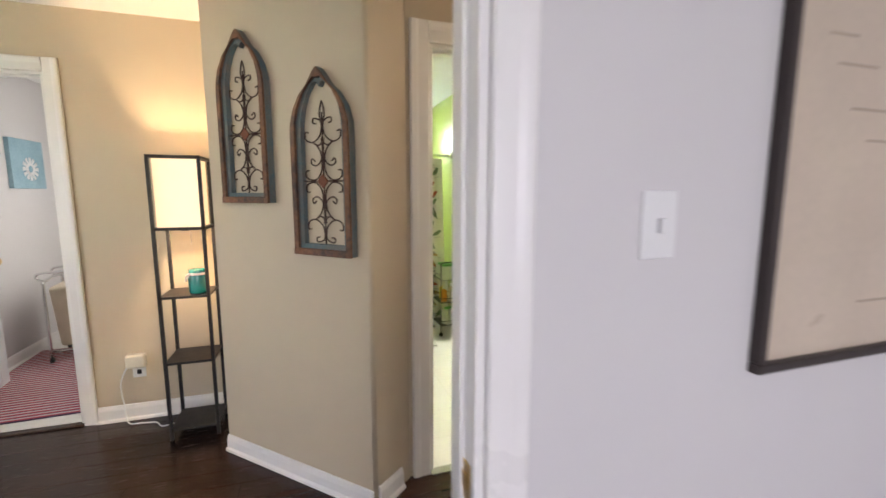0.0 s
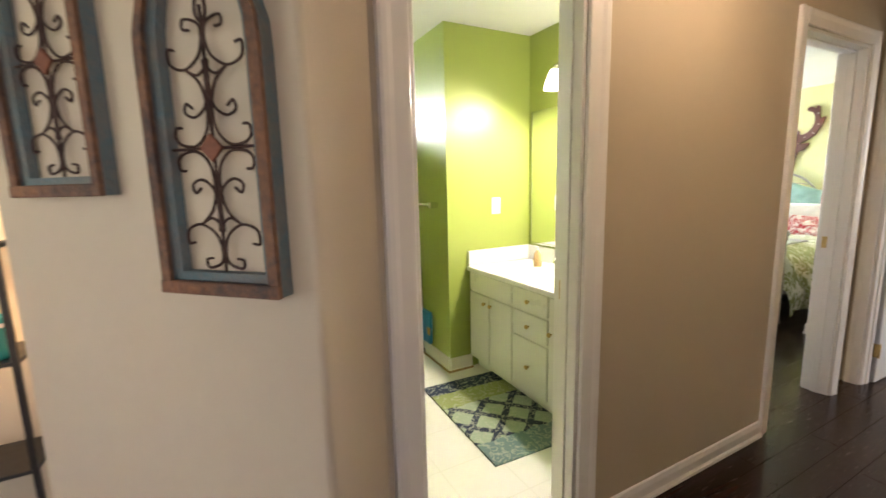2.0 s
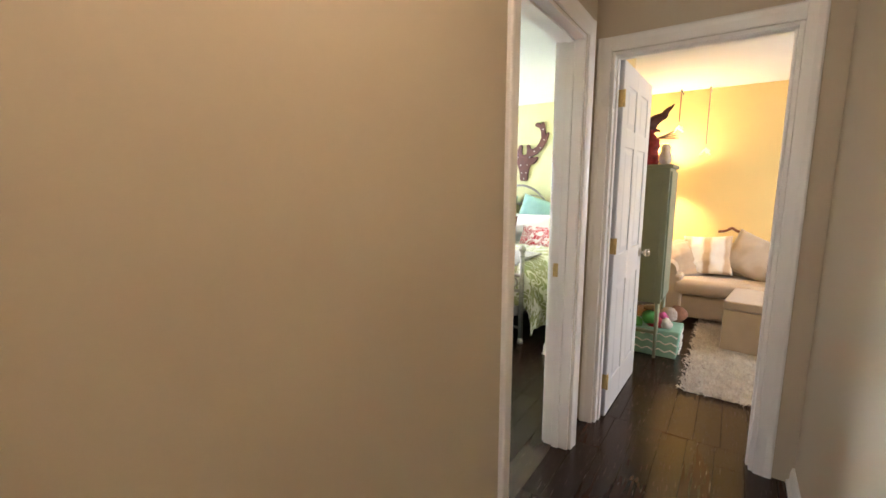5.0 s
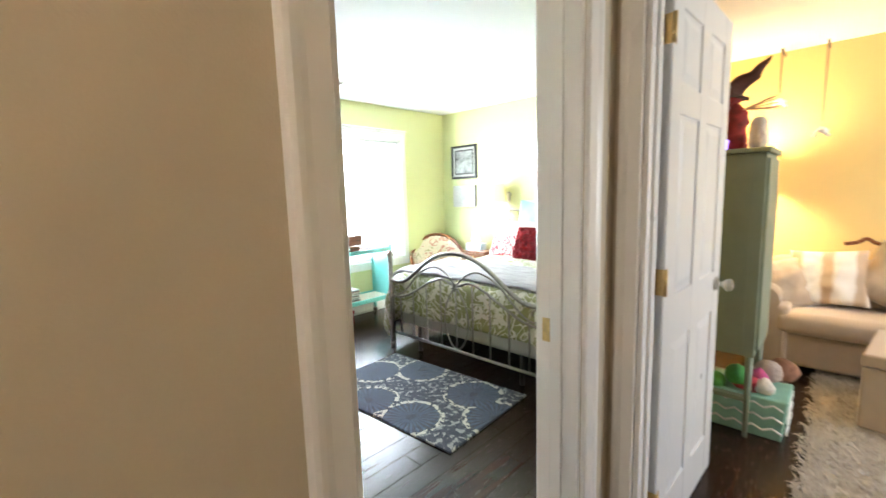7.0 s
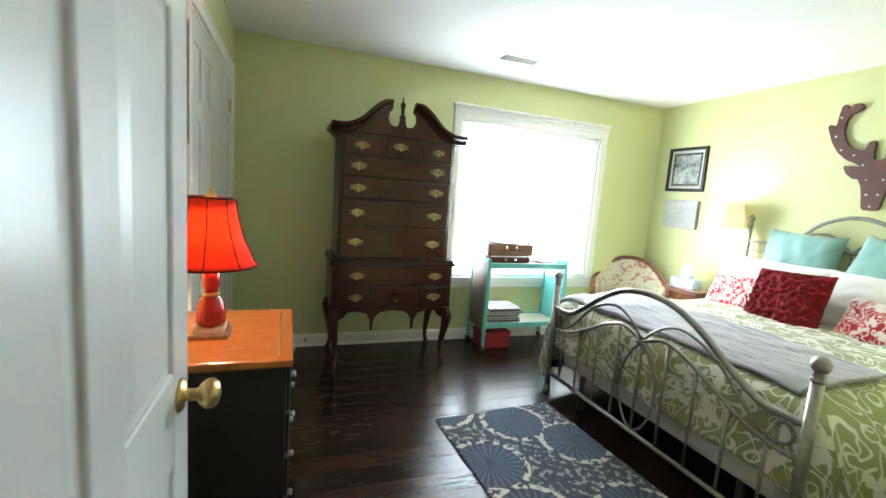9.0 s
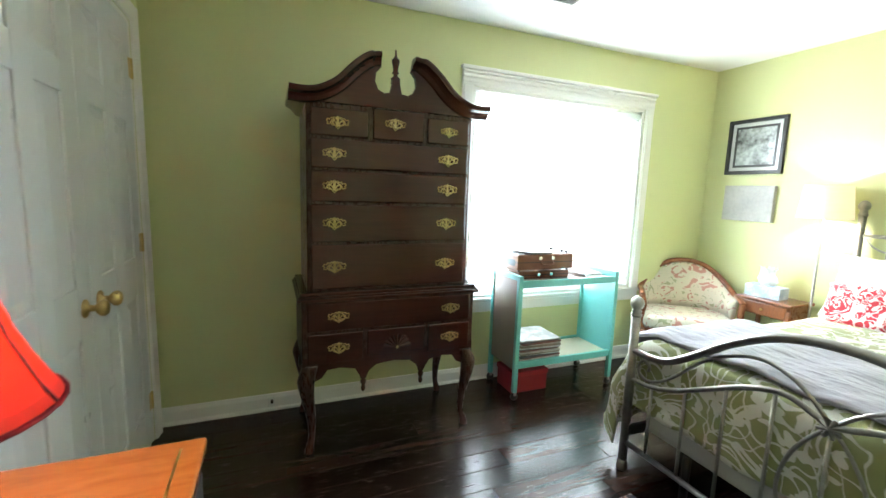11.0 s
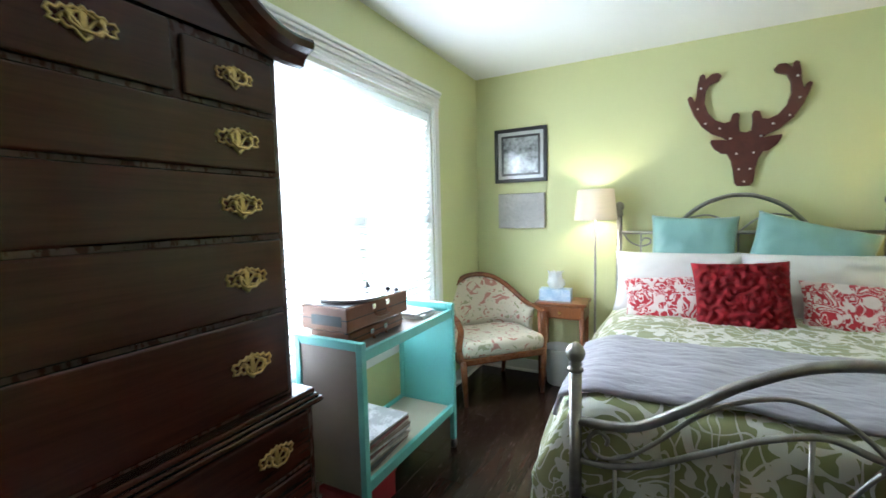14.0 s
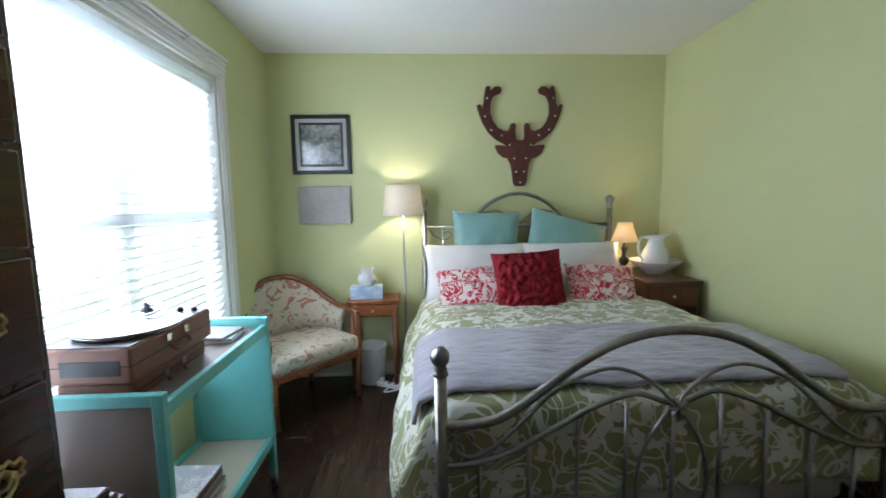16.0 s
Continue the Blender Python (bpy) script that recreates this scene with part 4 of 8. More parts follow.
def throw():
    bm = bmesh.new()
    nx, ny = 60, 170
    verts = {}
    for i in range(nx + 1):
        for j in range(ny + 1):
            s = 0.895 - 1.60 * j / ny
            wave = 0.03 * noise.noise((s * 2, 1.7, 0)) + 0.03 * s
            q = 24 * i / nx
            x = 5.305 + 0.60 * i / nx + wave * (i / nx) + 0.012 * noise.noise((s * 5, q * 0.2, 4)) + 0.02 * max(0, s - 0.6)
            drop = max(0, abs(s) - 0.76)
            y = 3.755 + (s if drop == 0 else (1 if s > 0 else -1) * (0.76 + 0.06 * min(1, drop / 0.05) + drop * 0.25))
            z = 0.712 - drop * 0.9 + 0.010 * noise.noise((x * 6, s * 6, 0)) + 0.005 * noise.noise((x * 16, s * 9, 3)) + 0.005 * noise.noise((x * 46, s * 11, 8)) + 0.0025 * noise.noise((x * 90, s * 60, 1))
            z -= 0.02 * math.exp(-abs(0.76 - abs(s)) / 0.04)
            z -= 0.035 * math.exp(-(x - 5.29) / 0.03)
            verts[i, j] = bm.verts.new((x, y, z))
    for i in range(nx):
        for j in range(ny):
            bm.faces.new((verts[i, j], verts[i + 1, j], verts[i + 1, j + 1], verts[i, j + 1])).smooth = True
    ob = part("throw_blanket", bm, M_THROW)
    sol = ob.modifiers.new("thick", "SOLIDIFY")
    sol.thickness, sol.offset = 0.016, 1
    return tagged(ob, "grey-lilac quilted throw folded across the foot of the bed", "blanket")


throw()
for y, w, rz, tilt, sd in ((4.19, 0.74, 88, 24, 3), (3.50, 0.74, 93, 24, 4)):
    single("pillow", cushion(None, "pillow", w, 0.42, 0.17, M_WHITECLOTH, pose(6.86, y, 0.845, 0, 0, 90) @ pose(0, 0, 0, tilt, 0, 0), seed=sd), "white cotton bed pillow propped on the bed", "pillow", "white bed pillows")
for y, rz, roll, sd, w in ((4.10, 90, -2, 5, 0.50), (3.51, 90, -15, 6, 0.60)):
    single("teal_cushion", cushion(None, "teal_cushion", w, 0.50 if w < 0.55 else 0.44, 0.16, M_TEAL_SATIN, pose(6.985, y, 1.025 if w < 0.55 else 1.01, 0, 0, rz) @ pose(0, 0, 0, 13, roll, 0), seed=sd), "large pale teal satin cushion leaning on the headboard", "cushion", "teal cushions")
for y, roll, sd in ((4.24, 4, 7), (3.38, -3, 8)):
    single("print_cushion", cushion(None, "print_cushion", 0.48, 0.29, 0.13, M_REDPRINT, pose(6.64, y, 0.775, 0, 0, 90) @ pose(0, 0, 0, 30, roll, 0), seed=sd), "oblong cushion with red and white leaf print, on the bed", "cushion", "red and white print cushions")
single("red_cushion", cushion(None, "red_cushion", 0.46, 0.44, 0.15, M_RED, pose(6.56, 3.885, 0.81, 0, 0, 90) @ pose(0, 0, 0, 24, 3, 0), ruffle=0.032, n=52, seed=9), "deep red square cushion covered in ruffled rosettes", "cushion")


# ---------------------------------------------------------------- highboy
def highboy():
    ob = thing("highboy", "tall dark cherry highboy with scroll pediment and brass pulls", "chest of drawers")
    xl, xr, yf, yb = 3.775, 4.63, 5.18, 5.64
    c = (xl + xr) / 2
    body = bx(xl, xr, yf + 0.012, yb, 0.82, 1.74, 0.004, seg=1)
    part("upper_case", body, M_CHERRYV, ob)
    lower = bx(xl - 0.03, xr + 0.04, yf - 0.02, yb + 0.005, 0.455, 0.80, 0.004, seg=1)
    part("lower_case", lower, M_CHERRYV, ob)
    # scalloped apron with two drops
    l0, l1 = xl - 0.03, xr + 0.04
    w = l1 - l0
    pts = [(l0, 0.50), (l0, 0.40)] + [(l0 + w * u, z) for u, z in ((0.06, 0.375), (0.10, 0.39), (0.13, 0.43), (0.20, 0.435), (0.28, 0.42), (0.315, 0.365), (0.34, 0.36), (0.36, 0.40), (0.40, 0.43), (0.50, 0.44),
           (0.60, 0.43), (0.64, 0.40), (0.66, 0.36), (0.685, 0.365), (0.72, 0.42), (0.80, 0.435), (0.87, 0.43), (0.90, 0.39), (0.94, 0.375))] + [(l1, 0.40), (l1, 0.50)]
    part("apron", prism(pts, 0.02, "xz", yf - 0.021), M_CHERRY, ob)
    for u in (0.328, 0.672):
        part("drop_finial", lathe([(0.004, -0.075), (0.010, -0.066), (0.013, -0.052), (0.007, -0.038), (0.014, -0.028), (0.016, -0.014), (0.010, -0.004), (0.018, 0.004)], 12, (l0 + w * u, yf - 0.012, 0.36)), M_CHERRY, ob)
    # waist moulding
    for k, (o, z0, z1) in enumerate(((0.022, 0.79, 0.806), (0.014, 0.806, 0.816), (0.006, 0.816, 0.832))):
        part("waist_moulding", bx(xl - 0.03 - o, xr + 0.04 + o, yf - 0.02 - o, yb + 0.006, z0, z1, 0.004), M_CHERRY, ob)
    # pediment board with its opening
    half = (xr - xl) / 2
    hole = 0.085
    right = [(0.05, 1.74), (half, 1.74), (half, 1.765), (half - 0.05, 1.775), (half - 0.14, 1.82), (half - 0.22, 1.89), (half - 0.29, 1.945), (half - 0.335, 1.955)]
    scoop = [(0.075 + 0.0, 1.93), (0.10, 1.90), (0.105, 1.86), (0.09, 1.825), (0.06, 1.81), (0.03, 1.815), (0.022, 1.85)]
    out = [(c + u, z) for u, z in right] + [(c + u, z) for u, z in scoop] + [(c + 0.018, 1.865), (c - 0.018, 1.865)] + [(c - u, z) for u, z in scoop[::-1]] + [(c - u, z) for u, z in right[::-1]]
    part("pediment", prism(out, 0.025, "xz", yf), M_CHERRY, ob)
    part("pediment_back", bx(xl, xr, yf + 0.025, yb, 1.74, 1.765), M_CHERRY, ob)
    # swan-neck cornice mouldings
    for s in (-1, 1):
        path = smooth_path([(c + s * u, 0, z) for u, z in ((half + 0.075, 1.775), (half + 0.01, 1.772), (half - 0.06, 1.785), (half - 0.14, 1.83), (half - 0.215, 1.905), (half - 0.285, 1.958), (half - 0.345, 1.972))], 5)
        bm = bmesh.new()
        prof = [(0.0, -0.045), (-0.012, -0.04), (-0.022, -0.022), (-0.036, -0.012), (-0.055, -0.004), (-0.06, 0.012), (-0.058, 0.02), (0.02, 0.02), (0.02, -0.045)]
        rings = []
        for i, p in enumerate(path):
            a, b_ = path[max(i - 1, 0)], path[min(i + 1, len(path) - 1)]
            t = (b_ - a).normalized()
            nrm = Vector((-t.z, 0, t.x)) * (1 if t.x * 1 > 0 else -1)
            if nrm.z < 0:
                nrm = -nrm
            k = 1.0 if i < len(path) - 4 else 0.85
            rings.append([bm.verts.new((p.x + nrm.x * q * k, yf + d * k, p.z + nrm.z * q * k)) for d, q in prof])
        for r0, r1 in zip(rings, rings[1:]):
            for k in range(len(prof)):
                bm.faces.new((r0[k], r0[(k + 1) % len(prof)], r1[(k + 1) % len(prof)], r1[k]))
        bm.faces.new(rings[0])
        bm.faces.new(rings[-1][::-1])
        part("swan_neck_moulding", bm, M_CHERRY, ob)
        x0, x1 = (xl - 0.075, xl) if s < 0 else (xr, xr + 0.075)
        part("side_cornice", prism([(0, 1.73), (s * 0.02, 1.735), (s * 0.045, 1.765), (s * 0.072, 1.778), (s * 0.075, 1.795), (0, 1.795)], yb - yf - 0.03, "xz", yf + 0.03), M_CHERRY, ob).location = ((xl if s < 0 else xr), 0, 0)
    part("finial_plinth", bx(c - 0.02, c + 0.02, yf - 0.004, yf + 0.034, 1.862, 1.88, 0.003), M_CHERRY, ob)
    part("finial", lathe([(0.022, 0), (0.024, 0.008), (0.014, 0.016), (0.009, 0.026), (0.018, 0.034), (0.012, 0.044), (0.014, 0.06), (0.019, 0.084), (0.020, 0.096), (0.012, 0.104), (0.006, 0.114), (0.004, 0.14), (0.001, 0.146)], 16, (c, yf + 0.015, 1.88)), M_CHERRY, ob, "turned flame finial")

    plate = [(0, 0.030), (0.007, 0.022), (0.012, 0.026), (0.020, 0.018), (0.027, 0.022), (0.033, 0.012), (0.042, 0.016), (0.046, 0.006), (0.040, 0.0), (0.044, -0.009), (0.034, -0.012), (0.028, -0.006), (0.022, -0.016), (0.012, -0.014), (0.008, -0.022), (0.0, -0.032)]
    plate = [(u * 1.14, v * 0.92) for u, v in plate]
    shape = plate + [(-u, v) for u, v in plate[-2:0:-1]]

    def pull(parent, x, y, z, k=1.0):
        bm = tube([(x + u * k, y - 0.0015, z + v * k) for u, v in shape], 0.0034 * k, 6, closed=True)
        for s in (-1, 1):
            tube([(x + s * 0.024 * k, y, z + 0.006), (x + s * 0.024 * k, y - 0.016, z + 0.006)], 0.0055, 8, bm)
            tube(smooth_path([(x + s * 0.036 * k, y - 0.0015, z - 0.004 * k), (x + s * 0.024 * k, y - 0.0015, z + 0.010 * k), (x + s * 0.010 * k, y - 0.0015, z - 0.002 * k), (x, y - 0.0015, z - 0.020 * k)], 3), 0.0030 * k, 5, bm)
            tube([(x + s * 0.018 * k, y - 0.0015, z + 0.012 * k), (x, y - 0.0015, z + 0.022 * k)], 0.0028 * k, 5, bm)
        bx(x - 0.006 * k, x + 0.006 * k, y - 0.003, y, z - 0.012 * k, z + 0.020 * k, 0.001, bm, 1)
        tube([(x - 0.026 * k, y - 0.014, z + 0.006), (x - 0.025 * k, y - 0.015, z - 0.008 * k), (x - 0.012 * k, y - 0.016, z - 0.018 * k), (x + 0.012 * k, y - 0.016, z - 0.018 * k), (x + 0.025 * k, y - 0.015, z - 0.008 * k), (x + 0.026 * k, y - 0.014, z + 0.006)], 0.0032, 8, bm)
        part("pull", bm, M_BRASS, parent, "pierced brass bail pull")

    def drawer(x0, x1, z0, z1, y, pulls, k=1.0, dz=0.0):
        bm = bx(x0, x1, y - 0.012, y + 0.02, z0, z1, 0.007, seg=3)
        d = part("drawer", bm, M_CHERRY, ob)
        for px in pulls:
            pull(d, px, y - 0.0125, (z0 + z1) / 2 + dz, k)
        return d
    y = yf + 0.012
    a, b_ = xl + 0.02, xr - 0.02
    drawer(a, a + 0.275, 1.587, 1.715, y, [a + 0.125])
    drawer(a + 0.295, b_ - 0.255, 1.587, 1.735, y, [c], 1.0, 0.004)
    drawer(b_ - 0.235, b_, 1.587, 1.715, y, [b_ - 0.115], 0.9)
    for z0, z1 in ((1.435, 1.575), (1.275, 1.425), (1.078, 1.263), (0.842, 1.066)):
        drawer(a, b_, z0, z1, y, [3.904, 4.495], 1.05)
    y = yf - 0.02
    drawer(l0 + 0.025, l1 - 0.025, 0.635, 0.78, y, [3.92, 4.525])
    drawer(l0 + 0.025, l0 + 0.30, 0.468, 0.622, y, [3.92])
    drawer(l1 - 0.27, l1 - 0.025, 0.468, 0.622, y, [4.525])
    mid = drawer(l0 + 0.32, l1 - 0.29, 0.485, 0.622, y, [])
    cx = (l0 + l1) / 2 + 0.015
    fan = bmesh.new()
    hub = fan.verts.new((cx, y - 0.016, 0.515))
    rim = []
    for k in range(37):
        ang, up = radians(5 * k), k % 4
        r = 0.083 if up == 2 else 0.076 if up else 0.068
        rim.append(fan.verts.new((cx + r * math.cos(ang), y - (0.021 if up == 2 else 0.018 if up else 0.0125), 0.515 + r * math.sin(ang))))
    for p, q in zip(rim, rim[1:]):
        fan.faces.new((hub, p, q))
    part("carved_fan", fan, M_CHERRY, mid, "carved shell fan")
    part("knob", lathe([(0.004, 0), (0.008, 0.01), (0.006, 0.014)], 10), M_BRASS, mid).matrix_basis = pose(cx, y - 0.012, 0.52, 90, 0, 0)
    for x, yy in ((l0 + 0.03, yf - 0.0), (l1 - 0.03, yf - 0.0), (l0 + 0.03, yb - 0.04), (l1 - 0.03, yb - 0.04)):
        sx, sy = (-1 if x < c else 1), (-1 if yy < 5.4 else 0.15)
        path = smooth_path([(x - sx * 0.012, yy, 0.46), (x + sx * 0.012, yy + sy * 0.015, 0.385), (x + sx * 0.006, yy + sy * 0.012, 0.30), (x - sx * 0.012, yy - sy * 0.004, 0.17), (x - sx * 0.014, yy - sy * 0.004, 0.08), (x - sx * 0.002, yy + sy * 0.012, 0.03), (x, yy + sy * 0.016, 0.0)], 5)
        bm = bmesh.new()
        radii = [0.040, 0.044, 0.034, 0.022, 0.016, 0.021, 0.024]
        rings = []
        for i, p in enumerate(path):
            f = i / (len(path) - 1) * (len(radii) - 1)
            k = min(int(f), len(radii) - 2)
            r = radii[k] + (radii[k + 1] - radii[k]) * (f - k)
            rings.append([bm.verts.new((p.x + r * math.cos(math.pi * q / 6), p.y + r * math.sin(math.pi * q / 6), p.z)) for q in range(12)])
        for r0, r1 in zip(rings, rings[1:]):
            for q in range(12):
                bm.faces.new((r0[q], r0[(q + 1) % 12], r1[(q + 1) % 12], r1[q])).smooth = True
        bm.faces.new(rings[0])
        bm.faces.new(rings[-1][::-1])
        part("cabriole_leg", bm, M_CHERRYV, ob)
    for s, x in ((-1, l0), (1, l1)):
        part("side_ear", prism([(yf + 0.02, 0.48), (yf + 0.10, 0.48), (yf + 0.08, 0.44), (yf + 0.05, 0.43)], 0.012, "yz", x - (0.012 if s < 0 else 0)), M_CHERRYV, ob)
    return ob


highboy()


# ---------------------------------------------------------------- cart with the record player
def cart():
    ob = thing("rolling_cart", "turquoise two-tier rolling cart with taupe end panel and casters", "cart")
    x0, x1, y0, y1 = 5.058, 5.862, 5.288, 5.645
    for x, nm in ((x0, "end_panel"), (x1 - 0.02, "end_panel")):
        for y in (y0, y1 - 0.03):
            part("post", bx(x - 0.004, x + 0.026, y, y + 0.03, 0.055, 0.83, 0.004), M_TURQ, ob)
        part("end_top_rail", bx(x - 0.004, x + 0.026, y0 + 0.03, y1 - 0.03, 0.795, 0.83, 0.004), M_TURQ, ob)
        part(nm, bx(x + 0.004, x + 0.016, y0 + 0.03, y1 - 0.03, 0.20, 0.795), M_TAUPE if x == x0 else M_TURQ, ob)
    for z in (0.752, 0.215):
        for y in (y0 + 0.004, y1 - 0.026):
            part("rail", bx(x0 + 0.026, x1 - 0.024, y, y + 0.022, z, z + 0.045, 0.004), M_TURQ, ob)
        part("shelf", bx(x0 + 0.024, x1 - 0.022, y0 + 0.026, y1 - 0.026, z + 0.018, z + 0.03), mat("pale shelf laminate", (0.55, 0.49, 0.38), 0.4, vary=0.05, scale=6) if z < 0.5 else M_TAUPE, ob)
    for x in (x0 + 0.012, x1 - 0.01):
        for y in (y0 + 0.015, y1 - 0.015):
            w = lathe([(0.008, -0.011), (0.024, -0.010), (0.026, 0), (0.024, 0.010), (0.008, 0.011)], 16)
            bmesh.ops.transform(w, matrix=pose(x, y, 0.026, 90, 0, 0), verts=w.verts)
            cst = part("caster", w, M_BLACK, ob, "black caster wheel")
            part("fork", bx(x - 0.01, x + 0.01, y - 0.016, y + 0.016, 0.034, 0.057, 0.004), M_NICKEL, cst)
    return ob


cart()


def suitcase(name, x0, x1, y0, y1, z0, z1, label, player=False):
    ob = thing(name, label, "record player" if player else "suitcase")
    part("case", bx(x0, x1, y0, y1, z0, z1, 0.008, seg=3), M_SUITCASE, ob)
    part("seam", bx(x0 - 0.001, x1 + 0.001, y0 - 0.001, y1 + 0.001, (z0 + z1) / 2 - 0.002, (z0 + z1) / 2 + 0.002), M_BLACK, ob)
    cx = (x0 + x1) / 2
    for dx in (-0.05, 0.05):
        part("clasp", bx(cx + dx - 0.012, cx + dx + 0.012, y0 - 0.006, y0, z1 - 0.035, z1 - 0.012, 0.002), M_CHROME, ob)
    part("handle", tube(smooth_path([(cx - 0.045, y0 - 0.004, z1 - 0.045), (cx - 0.04, y0 - 0.02, z1 - 0.065), (cx + 0.04, y0 - 0.02, z1 - 0.065), (cx + 0.045, y0 - 0.004, z1 - 0.045)], 4), 0.006, 8), M_SUITCASE, ob)
    if player:
        part("speaker_grille", bx(x0 - 0.002, x0 + 0.001, y0 + 0.03, y1 - 0.06, z0 + 0.025, z1 - 0.035), M_BLACK, ob, "black speaker cloth")
        px, py = cx - 0.03, (y0 + y1) / 2
        part("deck", bx(x0 + 0.008, x1 - 0.008, y0 + 0.008, y1 - 0.008, z1, z1 + 0.003), M_BLACK, ob)
        part("platter", lathe([(0.14, 0), (0.143, 0.006), (0.14, 0.012)], 40, (px, py, z1 + 0.003)), M_NICKEL, ob)
        arm = tube(smooth_path([(x1 - 0.05, y1 - 0.05, z1 + 0.035), (x1 - 0.055, y1 - 0.12, z1 + 0.035), (px + 0.10, py - 0.02, z1 + 0.03), (px + 0.07, py, z1 + 0.024)], 4), 0.004, 8)
        part("tone_arm", arm, M_CHROME, ob)
        part("arm_base", lathe([(0.02, 0), (0.02, 0.015), (0.010, 0.02), (0.010, 0.04)], 14, (x1 - 0.05, y1 - 0.05, z1)), M_BLACK, ob)
        for k in range(2):
            part("dial", lathe([(0.011, 0), (0.010, 0.014)], 12, (x1 - 0.035, y0 + 0.04 + 0.05 * k, z1 + 0.003)), M_BLACK, ob)
        for x in (x0 + 0.03, x1 - 0.03):
            part("rubber_foot", lathe([(0.008, -0.012), (0.009, 0)], 8, (x, y0 + 0.03, z0)), M_BLACK, ob)
    return ob


suitcase("suitcase", 5.125, 5.525, 5.405, 5.62, 0.783, 0.836, "flat brown leatherette suitcase lying on the cart")
suitcase("record_player", 5.093, 5.54, 5.385, 5.635, 0.848, 0.950, "open brown suitcase record player on a flat case", True)
M_VINYLREC = mat("black vinyl disc", (0.012, 0.012, 0.012), 0.2, vary=0.1, scale=3, bump=0)
rec = thing("vinyl_record", "shiny black vinyl record with a pale label on the platter", "record", (5.287, 5.51, 0.966))
part("disc", lathe([(0.150, 0.0), (0.150, 0.0025)], 48), M_VINYLREC, rec)
part("label", lathe([(0.052, 0.0025), (0.052, 0.0032)], 28), M_PAPER, rec, "cream paper centre label")
part("spindle", lathe([(0.004, 0.003), (0.003, 0.016)], 8), M_CHROME, rec)
rng = random.Random(5)
for k in range(14):
    col = [(0.55, 0.5, 0.45), (0.2, 0.05, 0.05), (0.08, 0.08, 0.09), (0.6, 0.6, 0.6), (0.25, 0.2, 0.15)][k % 5]
    lp = part("record_sleeve", bx(-0.155, 0.155, -0.135, 0.135, 0, 0.0085, 0.001, seg=1), mat("printed card sleeve", col, 0.5, vary=0.25, scale=12, blotch=0.05, colour2=tuple(min(1, c * 0.4 + 0.1) for c in col)))
    lp.matrix_basis = pose(5.28 + rng.uniform(-0.012, 0.012), 5.47 + rng.uniform(-0.008, 0.008), 0.246 + k * 0.0095, 0, 0, rng.uniform(-4, 4))
    tagged(lp, "worn card record sleeve in a stack on the cart's lower shelf", "record sleeve", "stack of record sleeves")
for k, (x, y, rz, c, h) in enumerate(((5.70, 5.46, 6, (0.55, 0.62, 0.58), 0.018), (5.70, 5.47, -9, (0.08, 0.08, 0.09), 0.010))):
    bk = thing("notebook", "slim notebook lying on top of the cart", "book", (x, y, 0.783 + 0.018 * k), rz, "notebooks on the cart")
    part("pages", bx(-0.078, 0.08, -0.098, 0.098, 0.002, h - 0.002), M_PAPER, bk)
    part("cover", merge(bx(-0.082, 0.082, -0.10, 0.10, h - 0.002, h), bx(-0.082, 0.082, -0.10, 0.10, 0, 0.002)), mat("notebook cover", c, 0.4), bk)
box = thing("storage_box", "red lidded storage box on the floor under the cart", "box", (5.24, 5.48, 0))
part("body", bx(-0.14, 0.14, -0.10, 0.10, 0, 0.13, 0.004), mat("red card", (0.30, 0.012, 0.018), 0.5, vary=0.08), box)
part("lid", bx(-0.146, 0.146, -0.106, 0.106, 0.115, 0.15, 0.004), mat("red card lid", (0.34, 0.015, 0.02), 0.5, vary=0.08), box)


